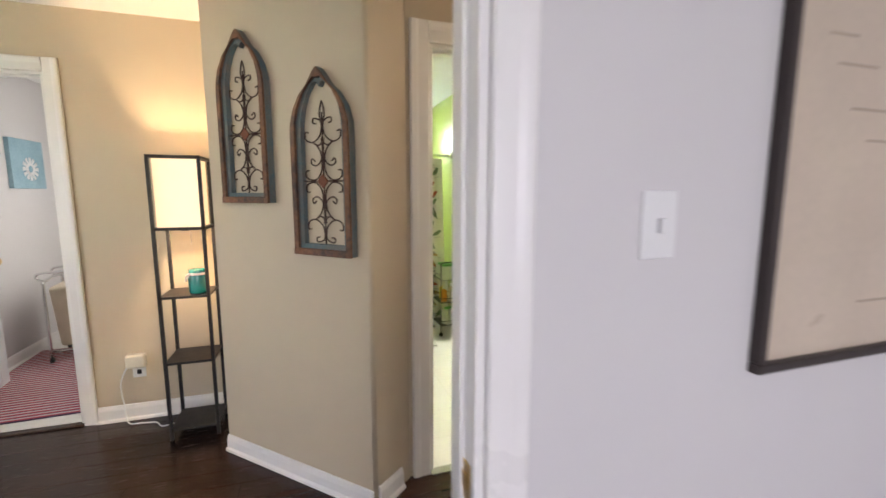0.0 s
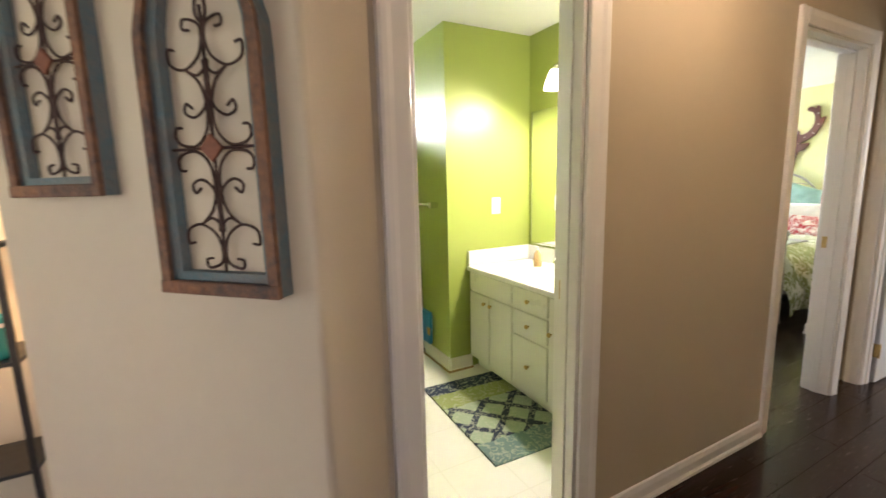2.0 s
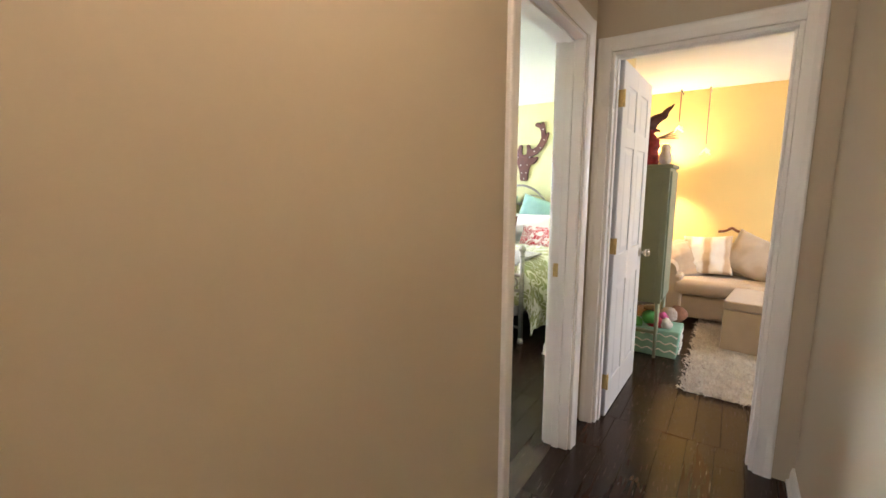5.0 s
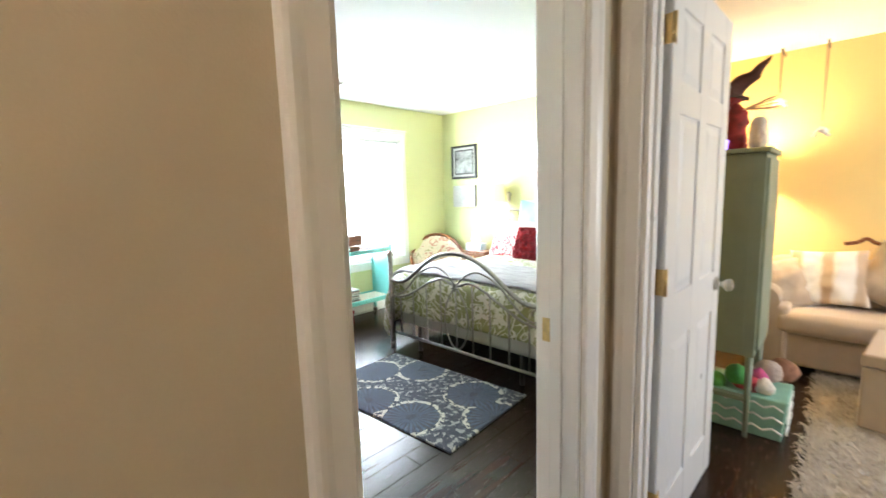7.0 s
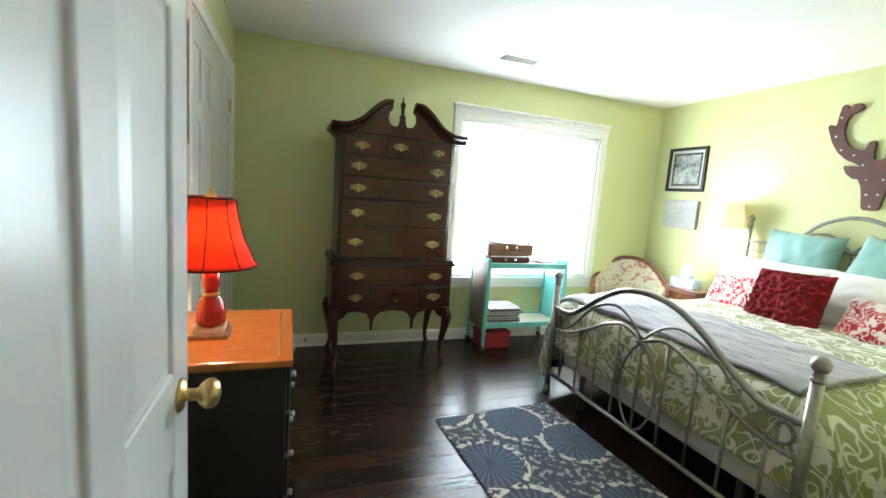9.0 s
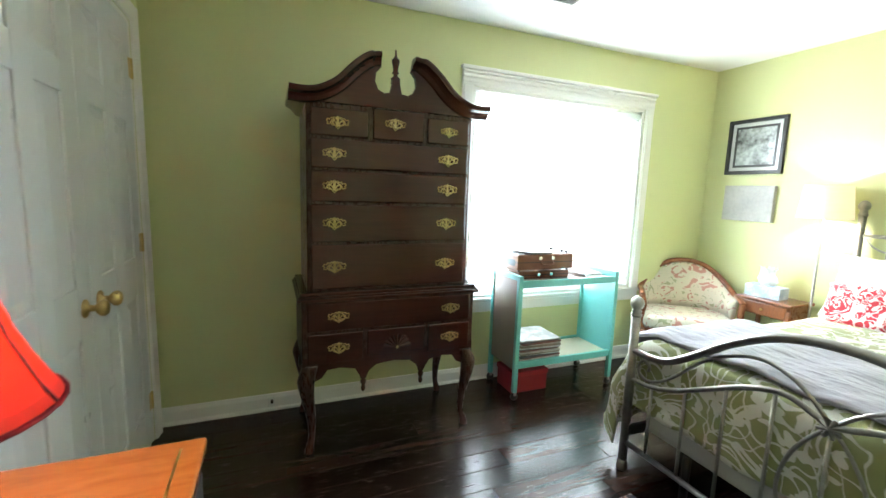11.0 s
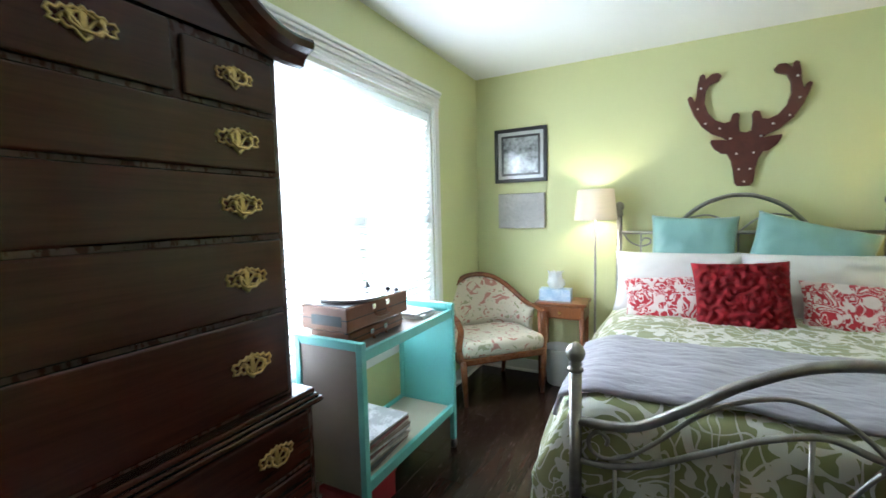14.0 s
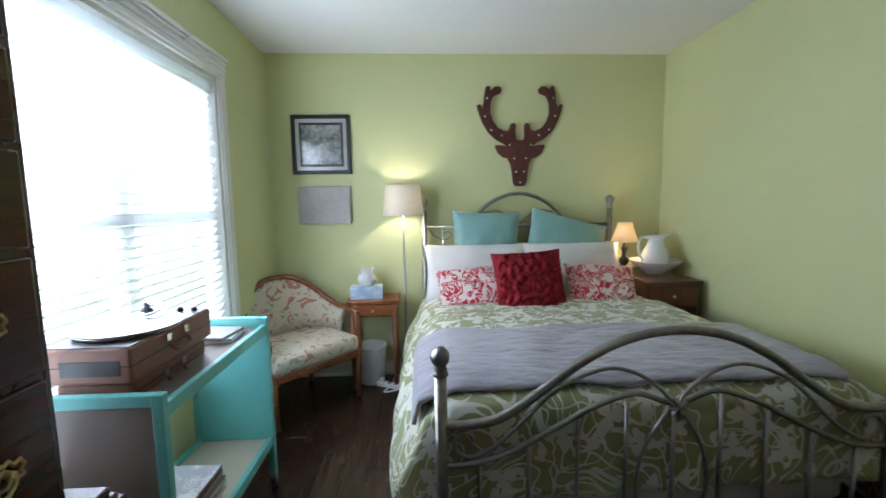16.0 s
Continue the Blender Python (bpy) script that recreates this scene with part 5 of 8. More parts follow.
# ---------------------------------------------------------------- armchair, nightstands, lamps
def armchair():
    ob = thing("armchair", "barrel-back armchair with mahogany frame and cream floral upholstery", "armchair", (6.725, 5.415, 0), -43)
    ob.scale = (1.2, 0.95, 0.97)
    # local: front faces -y
    seat = bx(-0.27, 0.27, -0.27, 0.24, 0.33, 0.455, 0.045, seg=4)
    part("seat", seat, M_FLORAL, ob, "cream floral seat cushion", True)
    part("seat_rail", bx(-0.28, 0.28, -0.265, 0.22, 0.29, 0.345, 0.012), M_MAHOG, ob)
    prof = []
    for k in range(25):
        a = radians(188 - 196 * k / 24)
        prof.append((0.285 * math.cos(a), -0.02 + 0.285 * math.sin(a), abs(math.cos(a))))
    bm = bmesh.new()
    rows = []
    for x, y, f in prof:
        top = 0.845 - 0.235 * f ** 2.4
        rows.append([bm.verts.new((x * q, -0.02 + (y + 0.02) * q, z)) for q, z in ((0.93, 0.42), (0.84, 0.52), (0.86, (0.52 + top) / 2), (0.93, top - 0.02), (0.99, top), (1.03, top - 0.03), (1.02, 0.6), (0.97, 0.42))])
    for r0, r1 in zip(rows, rows[1:]):
        for k in range(7):
            bm.faces.new((r0[k], r0[k + 1], r1[k + 1], r1[k])).smooth = True
        bm.faces.new((r0[7], r0[0], r1[0], r1[7]))
    bm.faces.new(rows[0][::-1])
    bm.faces.new(rows[-1])
    part("backrest", bm, M_FLORAL, ob, "cream floral barrel back", True)
    rail = [(x * 1.0, -0.02 + (y + 0.02) * 1.0, 0.858 - 0.235 * f ** 2.4) for x, y, f in prof]
    rail = [(rail[0][0], -0.22, 0.60), (rail[0][0], -0.13, 0.622)] + rail + [(rail[-1][0], -0.13, 0.622), (rail[-1][0], -0.22, 0.60)]
    part("top_rail", tube(smooth_path(rail, 2), 0.019, 10), M_MAHOG, ob)
    for s in (-1, 1):
        part("arm_support", tube(smooth_path([(s * 0.283, -0.21, 0.60), (s * 0.27, -0.235, 0.53), (s * 0.28, -0.225, 0.42), (s * 0.268, -0.245, 0.32)], 4), 0.019, 10), M_MAHOG, ob)
        part("front_leg", tube([(s * 0.262, -0.247, 0.33), (s * 0.258, -0.25, 0.17), (s * 0.25, -0.252, 0.0)], 0.022, 10, r1=0.013), M_MAHOG, ob)
        part("back_leg", tube([(s * 0.19, 0.20, 0.33), (s * 0.19, 0.22, 0.17), (s * 0.195, 0.26, 0.0)], 0.02, 10, r1=0.013), M_MAHOG, ob)
    return ob


armchair()


M_CHEST = wood("dark reddish mahogany", (0.05, 0.015, 0.007), (0.11, 0.036, 0.015), 0.3, (3, 20, 3), 0.3)


def nightstand(name, x0, x1, y0, y1, top, label, solid):
    look_of = M_CHEST if solid else M_MAHOG
    ob = thing(name, label, "nightstand")
    part("tabletop", bx(x0 - 0.015, x1, y0 - 0.012, y1 + 0.012, top - 0.022, top, 0.006), look_of, ob)
    dz = 0.10 if not solid else 0.16
    part("case", bx(x0 + 0.012, x1 - 0.01, y0 + 0.004, y1 - 0.004, top - 0.022 - dz if not solid else 0.10, top - 0.022, 0.003), look_of, ob)
    k = 0
    z = top - 0.03
    while z - dz > (0.12 if solid else top - 0.16):
        d = part("drawer", bx(x0 - 0.002, x0 + 0.014, y0 + 0.025, y1 - 0.025, z - dz + 0.018, z, 0.004), look_of, ob)
        kb = lathe([(0.005, 0), (0.011, 0.01), (0.006, 0.016)], 10)
        bmesh.ops.transform(kb, matrix=pose(x0 - 0.002, (y0 + y1) / 2, z - dz / 2 + 0.008, 0, -90, 0), verts=kb.verts)
        part("knob", kb, M_BRASS, d)
        z -= dz
    for x in (x0 + 0.02, x1 - 0.03):
        for y in (y0 + 0.022, y1 - 0.022):
            part("leg", tube([(x, y, top - 0.05 if not solid else 0.12), (x, y, 0)], 0.019, 8, r1=0.013), look_of, ob)
    return ob


nightstand("nightstand", 6.87, 7.13, 4.755, 5.10, 0.655, "small mahogany nightstand with one drawer beside the armchair", False)
nightstand("nightstand", 6.54, 7.13, 2.76, 3.115, 0.805, "dark mahogany bedside chest in the corner", True)


def floor_lamp():
    ob = thing("floor_lamp", "slim silver floor lamp with a cream woven drum shade, lit", "floor lamp", (6.985, 4.70, 0))
    part("base", lathe([(0.115, 0), (0.115, 0.012), (0.105, 0.022), (0.02, 0.03)], 28), M_NICKEL, ob)
    part("pole", lathe([(0.008, 0.02), (0.008, 1.27)], 10), M_NICKEL, ob)
    sh = lathe([(0.146, 1.25), (0.146, 1.256), (0.124, 1.462), (0.124, 1.466), (0.121, 1.464), (0.143, 1.252), (0.146, 1.25)], 32, cap=False)
    part("shade", sh, M_SHADE, ob, "cream woven drum shade")
    part("harp", tube([(-0.12, 0, 1.45), (0, 0, 1.45), (0.12, 0, 1.45)], 0.003, 6), M_NICKEL, ob)
    return ob


floor_lamp()


def table_lamp():
    ob = thing("table_lamp", "small dark turned-wood table lamp with a glowing amber bell shade", "table lamp", (6.95, 3.075, 0.805))
    part("base", lathe([(0.055, 0), (0.058, 0.012), (0.045, 0.022), (0.03, 0.03), (0.022, 0.05), (0.034, 0.075), (0.036, 0.095), (0.018, 0.115), (0.014, 0.15), (0.024, 0.17), (0.020, 0.185), (0.010, 0.20), (0.008, 0.25)], 20), M_BLACK, ob)
    part("shade", lathe([(0.095, 0.225), (0.085, 0.25), (0.07, 0.29), (0.057, 0.335), (0.05, 0.365), (0.048, 0.365), (0.068, 0.29), (0.092, 0.226), (0.095, 0.225)], 28, cap=False), M_SHADE_WARM, ob, "pleated amber bell shade")
    return ob


table_lamp()


def wash_set():
    b = thing("wash_basin", "wide white ceramic wash basin on the bedside chest", "basin", (6.84, 2.90, 0.805))
    part("bowl", lathe([(0.07, 0), (0.075, 0.014), (0.10, 0.03), (0.15, 0.07), (0.175, 0.095), (0.178, 0.10), (0.172, 0.10), (0.14, 0.07), (0.09, 0.036), (0.05, 0.026)], 36), M_CERAMIC, b)
    j = thing("water_jug", "white ceramic water jug standing in the basin", "jug", (6.84, 2.90, 0.831))
    prof = [(0.05, 0.0), (0.055, 0.01), (0.085, 0.05), (0.093, 0.09), (0.08, 0.14), (0.058, 0.18), (0.052, 0.21), (0.06, 0.235), (0.066, 0.245)]
    bm = bmesh.new()
    lathe(prof + [(0.062, 0.244), (0.05, 0.21), (0.05, 0.18)], 28, bm=bm)
    for v in bm.verts:
        if v.co.z > 0.20 and v.co.y < -0.02:
            k = (v.co.z - 0.20) / 0.045
            v.co.y -= 0.05 * k * max(0, 1 - abs(v.co.x) / 0.05)
            v.co.z += 0.022 * k * max(0, 1 - abs(v.co.x) / 0.05)
    part("body", bm, M_CERAMIC, j, smooth=True)
    part("handle", tube(smooth_path([(0, 0.055, 0.22), (0, 0.10, 0.235), (0, 0.125, 0.19), (0, 0.115, 0.12), (0, 0.085, 0.075)], 5), 0.010, 10), M_CERAMIC, j)


wash_set()


def tissue_box():
    ob = thing("tissue_box", "pale blue tissue box with a white tissue pulled up", "tissue box", (6.98, 4.98, 0.655), 4)
    part("carton", bx(-0.06, 0.06, -0.115, 0.115, 0, 0.085, 0.003), mat("blue printed card", (0.34, 0.48, 0.66), 0.5, vary=0.2, scale=14, colour2=(0.62, 0.70, 0.80), blotch=0.08), ob)
    bm = bmesh.new()
    rows = []
    for k in range(7):
        z = 0.08 + 0.022 * k
        r = 0.032 + 0.022 * math.sin(k * 0.9) * (1 - k / 9) + 0.004 * k
        rows.append([bm.verts.new((0.5 * r * math.cos(q * math.pi / 9) * (1 + 0.4 * math.sin(q * 2.3 + k)), r * math.sin(q * math.pi / 9) * (1 + 0.3 * math.cos(q * 1.7 + k)), z + 0.012 * math.sin(q * 1.9 + k))) for q in range(18)])
    for r0, r1 in zip(rows, rows[1:]):
        for q in range(18):
            bm.faces.new((r0[q], r0[(q + 1) % 18], r1[(q + 1) % 18], r1[q])).smooth = True
    part("tissue", bm, M_PAPER, ob, "crumpled white tissue")


tissue_box()
binn = thing("waste_bin", "white plastic waste bin on the floor beside the nightstand", "bin", (7.02, 4.965, 0))
part("bucket", lathe([(0.085, 0), (0.09, 0.006), (0.112, 0.275), (0.116, 0.285), (0.109, 0.285), (0.086, 0.012)], 28), M_PLASTIC, binn)
cable = part("power_cable", tube(smooth_path([(7.14, 4.80, 0.25), (7.06, 4.79, 0.05), (6.93, 4.80, 0.012), (6.80, 4.86, 0.010), (6.86, 4.72, 0.010), (7.0, 4.66, 0.010)], 6), 0.005, 8), M_PLASTIC)
tagged(cable, "white power cable trailing on the floor by the nightstand", "cable")


strip = thing("power_strip", "white power strip lying on the floor by the nightstand", "power strip", (6.90, 4.83, 0), 62)
part("body", bx(-0.10, 0.10, -0.025, 0.025, 0, 0.032, 0.006), M_PLASTIC, strip)
for k in range(3):
    part("socket", bx(-0.07 + k * 0.055, -0.045 + k * 0.055, -0.012, 0.012, 0.031, 0.033), M_DARK, strip)
part("plug", bx(0.045, 0.075, -0.016, 0.016, 0.032, 0.062, 0.006), M_PLASTIC, strip)


# ---------------------------------------------------------------- on the bedroom walls
def framed(name, label, axis, at, w, h, border, mount, frame_mat, image_mat, category="picture"):
    """A framed picture, its back at `at`, facing -x ('x') or +y ('y')."""
    ob = thing(name, label, category, at, -90 if axis == "x" else (180 if axis == "y" else 0))
    # local: faces -y, w along x, h along z
    for x0, x1, z0, z1 in ((-w / 2, w / 2, h / 2 - border, h / 2), (-w / 2, w / 2, -h / 2, -h / 2 + border), (-w / 2, -w / 2 + border, -h / 2 + border, h / 2 - border), (w / 2 - border, w / 2, -h / 2 + border, h / 2 - border)):
        part("frame", bx(x0, x1, -0.024, 0, z0, z1, 0.003), frame_mat, ob)
    part("mount", bx(-w / 2 + border, w / 2 - border, -0.008, 0, -h / 2 + border, h / 2 - border), mount[1], ob)
    k = border + mount[0]
    part("image", bx(-w / 2 + k, w / 2 - k, -0.0095, -0.008, -h / 2 + k, h / 2 - k), image_mat, ob)
    return ob


M_PHOTO = mat("black and white photograph", (0.05, 0.05, 0.05), 0.12, vary=0.3, scale=5, fine=30, colour2=(0.55, 0.57, 0.58), blotch=0.12, bump=0, coat=0.8)
M_MAT = mat("pale mount card", (0.55, 0.55, 0.53), 0.2, vary=0.02, bump=0, coat=0.8)
pf = framed("framed_picture", "black-framed monochrome photograph with a pale mount, hung on green wall", "x", (7.16, 5.297, 1.775), 0.43, 0.43, 0.028, (0.045, M_MAT), M_BLACK, M_PHOTO)
part("inner_line", bx(-0.16, 0.16, -0.0088, -0.008, -0.16, 0.16), M_BLACK, pf)
M_CANVAS = mat("silvery textured canvas", (0.50, 0.48, 0.46), 0.55, vary=0.12, scale=7, fine=40, bump=0.9, bscale=18, colour2=(0.36, 0.34, 0.33))
cv = thing("canvas", "small grey textured canvas hung below the photograph", "canvas", (7.16, 5.29, 1.33), -90)
part("canvas_face", bx(-0.19, 0.19, -0.035, 0, -0.14, 0.14, 0.004), M_CANVAS, cv)
framed("framed_picture", "dark-framed picture hung on the green side wall", "y", (5.345, 2.69, 1.61), 0.34, 0.44, 0.02, (0.05, M_MAT), M_BLACK, M_PHOTO)

deer_half = [(0, 1.452), (0.034, 1.454), (0.05, 1.475), (0.058, 1.55), (0.072, 1.62), (0.095, 1.665), (0.125, 1.668), (0.165, 1.70), (0.188, 1.745), (0.185, 1.76), (0.135, 1.757), (0.095, 1.75), (0.12, 1.772), (0.18, 1.80), (0.24, 1.855), (0.285, 1.93),
             (0.315, 2.01), (0.325, 2.045), (0.312, 2.06), (0.296, 2.05), (0.285, 2.02), (0.272, 2.07), (0.268, 2.13), (0.258, 2.182), (0.24, 2.192), (0.226, 2.18), (0.225, 2.155), (0.19, 2.185), (0.155, 2.185), (0.136, 2.163), (0.148, 2.138), (0.20, 2.118),
             (0.222, 2.07), (0.226, 2.0), (0.205, 1.935), (0.165, 1.885), (0.115, 1.862), (0.085, 1.868), (0.07, 1.915), (0.045, 1.922), (0.032, 1.905), (0.036, 1.85), (0.03, 1.80), (0, 1.79)]
deer = prism([(3.815 + u, z) for u, z in deer_half] + [(3.815 - u, z) for u, z in deer_half[-2:0:-1]], -0.028, "yz", 7.158)
M_RUST = mat("rust-brown painted metal", (0.10, 0.026, 0.018), 0.45, vary=0.2, scale=14, fine=120, bump=0.15)
for u, z in ((0, 1.48), (0.03, 1.56), (-0.03, 1.56), (0.045, 1.66), (-0.045, 1.66), (0.08, 1.76), (-0.08, 1.76), (0.14, 1.83), (-0.14, 1.83), (0.22, 1.87), (-0.22, 1.87), (0.265, 1.97), (-0.265, 1.97), (0.25, 2.10), (-0.25, 2.10)):
    t = lathe([(0.007, 0.0), (0.007, 0.004), (0.003, 0.006)], 8)
    bmesh.ops.transform(t, matrix=pose(7.13, 3.815 + u, z, 0, -90, 0), verts=t.verts)
    for f in t.faces:
        f.material_index = 1
    merge(deer, t)
tagged(part("stag_head_sign", deer, [M_RUST, M_PLASTIC]), "rust-brown metal stag-head silhouette with small bulbs on green wall", "wall decoration")

sh = thing("wall_shutter", "small weathered pink-brown louvred shutter on the green wall", "wall decoration", (3.03, 4.02, 1.71))
M_OLDWOOD = mat("weathered pink-brown wood", (0.36, 0.22, 0.17), 0.8, vary=0.2, scale=20, fine=90, bump=0.3)
for y in (-0.09, 0.075):
    part("stile", bx(0, 0.024, y, y + 0.018, -0.24, 0.24, 0.003), M_OLDWOOD, sh)
for z in (-0.24, 0.215):
    part("rail", bx(0, 0.024, -0.072, 0.075, z, z + 0.025, 0.003), M_OLDWOOD, sh)
for k in range(13):
    part("slat", bx(-0.012, 0.012, -0.072, 0.075, -0.002, 0.002), M_OLDWOOD, sh).matrix_basis = pose(0.012, 0, -0.19 + k * 0.032, 0, 40, 0)

vent = thing("ceiling_vent", "white slotted ceiling vent above the window", "vent", (5.08, 5.13, H))
part("frame", merge(merge(bx(-0.17, 0.17, -0.08, -0.06, -0.008, 0), bx(-0.17, 0.17, 0.06, 0.08, -0.008, 0)), merge(bx(-0.17, -0.15, -0.06, 0.06, -0.008, 0), bx(0.15, 0.17, -0.06, 0.06, -0.008, 0))), M_TRIM, vent)
# flat dark sheet stands in for the shade inside the duct
part("backing", bx(-0.15, 0.15, -0.06, 0.06, -0.002, 0), M_DARK, vent)
for k in range(9):
    part("slat", bx(-0.148, 0.148, -0.006, 0.006, -0.0008, 0.0008), M_TRIM, vent).matrix_basis = pose(0, -0.05 + k * 0.0125, -0.006, 35, 0, 0)


# ---------------------------------------------------------------- dresser, lamp, rug
def dresser():
    ob = thing("dresser", "black painted dresser with an orange-brown wooden top", "dresser")
    x0, x1, y0, y1, top = 3.045, 3.452, 3.515, 4.085, 0.77
    part("carcass", bx(x0, x1, y0, y1, 0.06, top - 0.03, 0.004), M_BLACK, ob)
    part("plinth", bx(x0, x1 + 0.008, y0 - 0.006, y1 + 0.006, 0, 0.07, 0.006), M_BLACK, ob)
    part("top_board", bx(x0 - 0.01, x1 + 0.02, y0 - 0.018, y1 + 0.018, top - 0.028, top, 0.007, seg=3), M_HONEY, ob, "orange-brown wooden top board")
    part("inlay_line", bx(x1 - 0.028, x1 - 0.023, y0 + 0.02, y1 - 0.02, top, top + 0.0006), M_BRASS, ob)
    part("top_moulding", bx(x0, x1 + 0.012, y0 - 0.010, y1 + 0.010, top - 0.045, top - 0.028, 0.004), M_BLACK, ob)
    for k in range(4):
        z = 0.09 + k * 0.16
        d = part("drawer", bx(x1 - 0.002, x1 + 0.014, y0 + 0.025, y1 - 0.025, z, z + 0.145, 0.005), M_BLACK, ob)
        for yy in (y0 + 0.16, y1 - 0.16):
            kb = lathe([(0.006, 0), (0.013, 0.012), (0.008, 0.02)], 10)
            bmesh.ops.transform(kb, matrix=pose(x1 + 0.014, yy, z + 0.072, 0, 90, 0), verts=kb.verts)
            part("knob", kb, M_NICKEL, d)
    return ob


dresser()
rl = thing("red_table_lamp", "red ceramic table lamp with glowing red bell shade on dresser", "table lamp", (3.185, 3.785, 0.77))
part("plinth", bx(-0.065, 0.065, -0.065, 0.065, 0, 0.016, 0.004), M_OLDWOOD, rl)
part("plinth_step", bx(-0.05, 0.05, -0.05, 0.05, 0.016, 0.036, 0.004), mat("cream painted wood", (0.62, 0.50, 0.36), 0.5), rl)
part("body", lathe([(0.04, 0.036), (0.05, 0.05), (0.052, 0.085), (0.04, 0.13), (0.024, 0.155), (0.022, 0.165), (0.03, 0.185), (0.032, 0.215), (0.022, 0.245), (0.014, 0.255), (0.012, 0.28)], 22), M_REDGLASS, rl, "glossy red ceramic body")
part("collar", lathe([(0.03, 0.15), (0.032, 0.155), (0.03, 0.16)], 18), M_BRASS, rl)
part("shade", lathe([(0.153, 0.262), (0.136, 0.29), (0.106, 0.36), (0.087, 0.43), (0.078, 0.50), (0.076, 0.505), (0.085, 0.43), (0.103, 0.36), (0.150, 0.264), (0.153, 0.262)], 32, cap=False), M_SHADE_RED, rl, "red silk bell shade")
for k in range(8):
    a = k * math.pi / 4
    part("rib", tube([(r * math.cos(a), r * math.sin(a), z) for r, z in ((0.154, 0.262), (0.137, 0.29), (0.107, 0.36), (0.088, 0.43), (0.079, 0.503))], 0.0025, 5), M_BLACK, rl)
part("rim", tube([(0.080 * math.cos(q * math.pi / 14), 0.080 * math.sin(q * math.pi / 14), 0.503) for q in range(28)], 0.004, 6, closed=True), M_BLACK, rl)
part("bottom_rim", tube([(0.154 * math.cos(q * math.pi / 14), 0.154 * math.sin(q * math.pi / 14), 0.262) for q in range(28)], 0.004, 6, closed=True), M_RED, rl)
part("finial", lathe([(0.02, 0.503), (0.018, 0.515), (0.008, 0.52), (0.011, 0.53), (0.003, 0.54)], 12), M_BRASS, rl)


def rug_material():
    m, nt, b, n, mth, blend = node_mat("navy medallion rug pile", 0.95)
    v, _ = coords(nt, n, (1, 1, 0))
    vo = n("TexVoronoi", Scale=2.3, Randomness=0.75)
    vo.voronoi_dimensions = "2D"
    nt.links.new(v, vo.inputs["Vector"])
    sub = nt.nodes.new("ShaderNodeVectorMath")
    sub.operation = "SUBTRACT"
    nt.links.new(v, sub.inputs[0])
    nt.links.new(vo.outputs["Position"], sub.inputs[1])
    sep = n("SeparateXYZ")
    nt.links.new(sub.outputs[0], sep.inputs[0])
    ang = mth("ARCTAN2", sep.outputs[1], sep.outputs[0])
    nz = n("TexNoise", Scale=26.0, Detail=4.0)
    nt.links.new(v, nz.inputs["Vector"])
    nz2 = n("TexNoise", Scale=260.0, Detail=2.0)
    nt.links.new(v, nz2.inputs["Vector"])
    d = mth("ADD", vo.outputs["Distance"], mth("MULTIPLY", mth("SUBTRACT", nz.outputs[0], 0.5), 0.09))
    spoke = mth("GREATER_THAN", mth("ADD", mth("SINE", mth("MULTIPLY", ang, 26.0)), mth("MULTIPLY", mth("SUBTRACT", nz.outputs[0], 0.5), 3.5)), 0.25)
    inside = mth("MULTIPLY", mth("LESS_THAN", d, 0.40), mth("GREATER_THAN", d, 0.07))
    ring = mth("MULTIPLY", mth("MULTIPLY", mth("LESS_THAN", d, 0.485), mth("GREATER_THAN", d, 0.41)), mth("GREATER_THAN", nz.outputs[0], 0.48))
    c = blend(nz.outputs[0], (0.006, 0.010, 0.028), (0.018, 0.030, 0.068))
    c = blend(mth("MULTIPLY", mth("MULTIPLY", inside, spoke), 0.9), c, (0.055, 0.090, 0.165))
    c = blend(mth("MULTIPLY", ring, 0.9), c, (0.66, 0.62, 0.52))
    speck = mth("MULTIPLY", mth("GREATER_THAN", d, 0.5), mth("GREATER_THAN", nz.outputs[0], 0.56))
    c = blend(mth("MULTIPLY", speck, 0.7), c, (0.42, 0.42, 0.40))
    nt.links.new(c, b.inputs["Base Color"])
    b.inputs["Sheen Weight"].default_value = 0.3
    bumped(nt, b, n, nz2.outputs[0], 0.6, 0.006)
    return m


rug = part("rug", bx(-0.405, 0.405, -0.637, 0.637, 0, 0.012, 0.004, seg=2), rug_material())
rug.matrix_basis = pose(4.74, 3.70, 0.0, 0, 0, 3.2)
tagged(rug, "navy rug with pale round medallions at the foot of the bed", "rug")

ot = thing("wall_outlet", "white double power outlet on the baseboard", "outlet", (3.60, 5.664, 0.055))
part("plate", bx(-0.02, 0.02, -0.004, 0, -0.03, 0.03, 0.002), M_PLASTIC, ot)
part("socket", bx(-0.007, 0.007, -0.006, -0.003, -0.012, 0.012, 0.001), M_DARK, ot)
oe = thing("wall_outlet", "white power outlet with plugged cable beside the nightstand", "outlet", (7.16, 4.80, 0.28), -90)
part("plate", bx(-0.036, 0.036, -0.005, 0, -0.058, 0.058, 0.002), M_PLASTIC, oe)
part("plug", bx(-0.018, 0.018, -0.035, -0.005, -0.04, -0.01, 0.005), M_PLASTIC, oe)


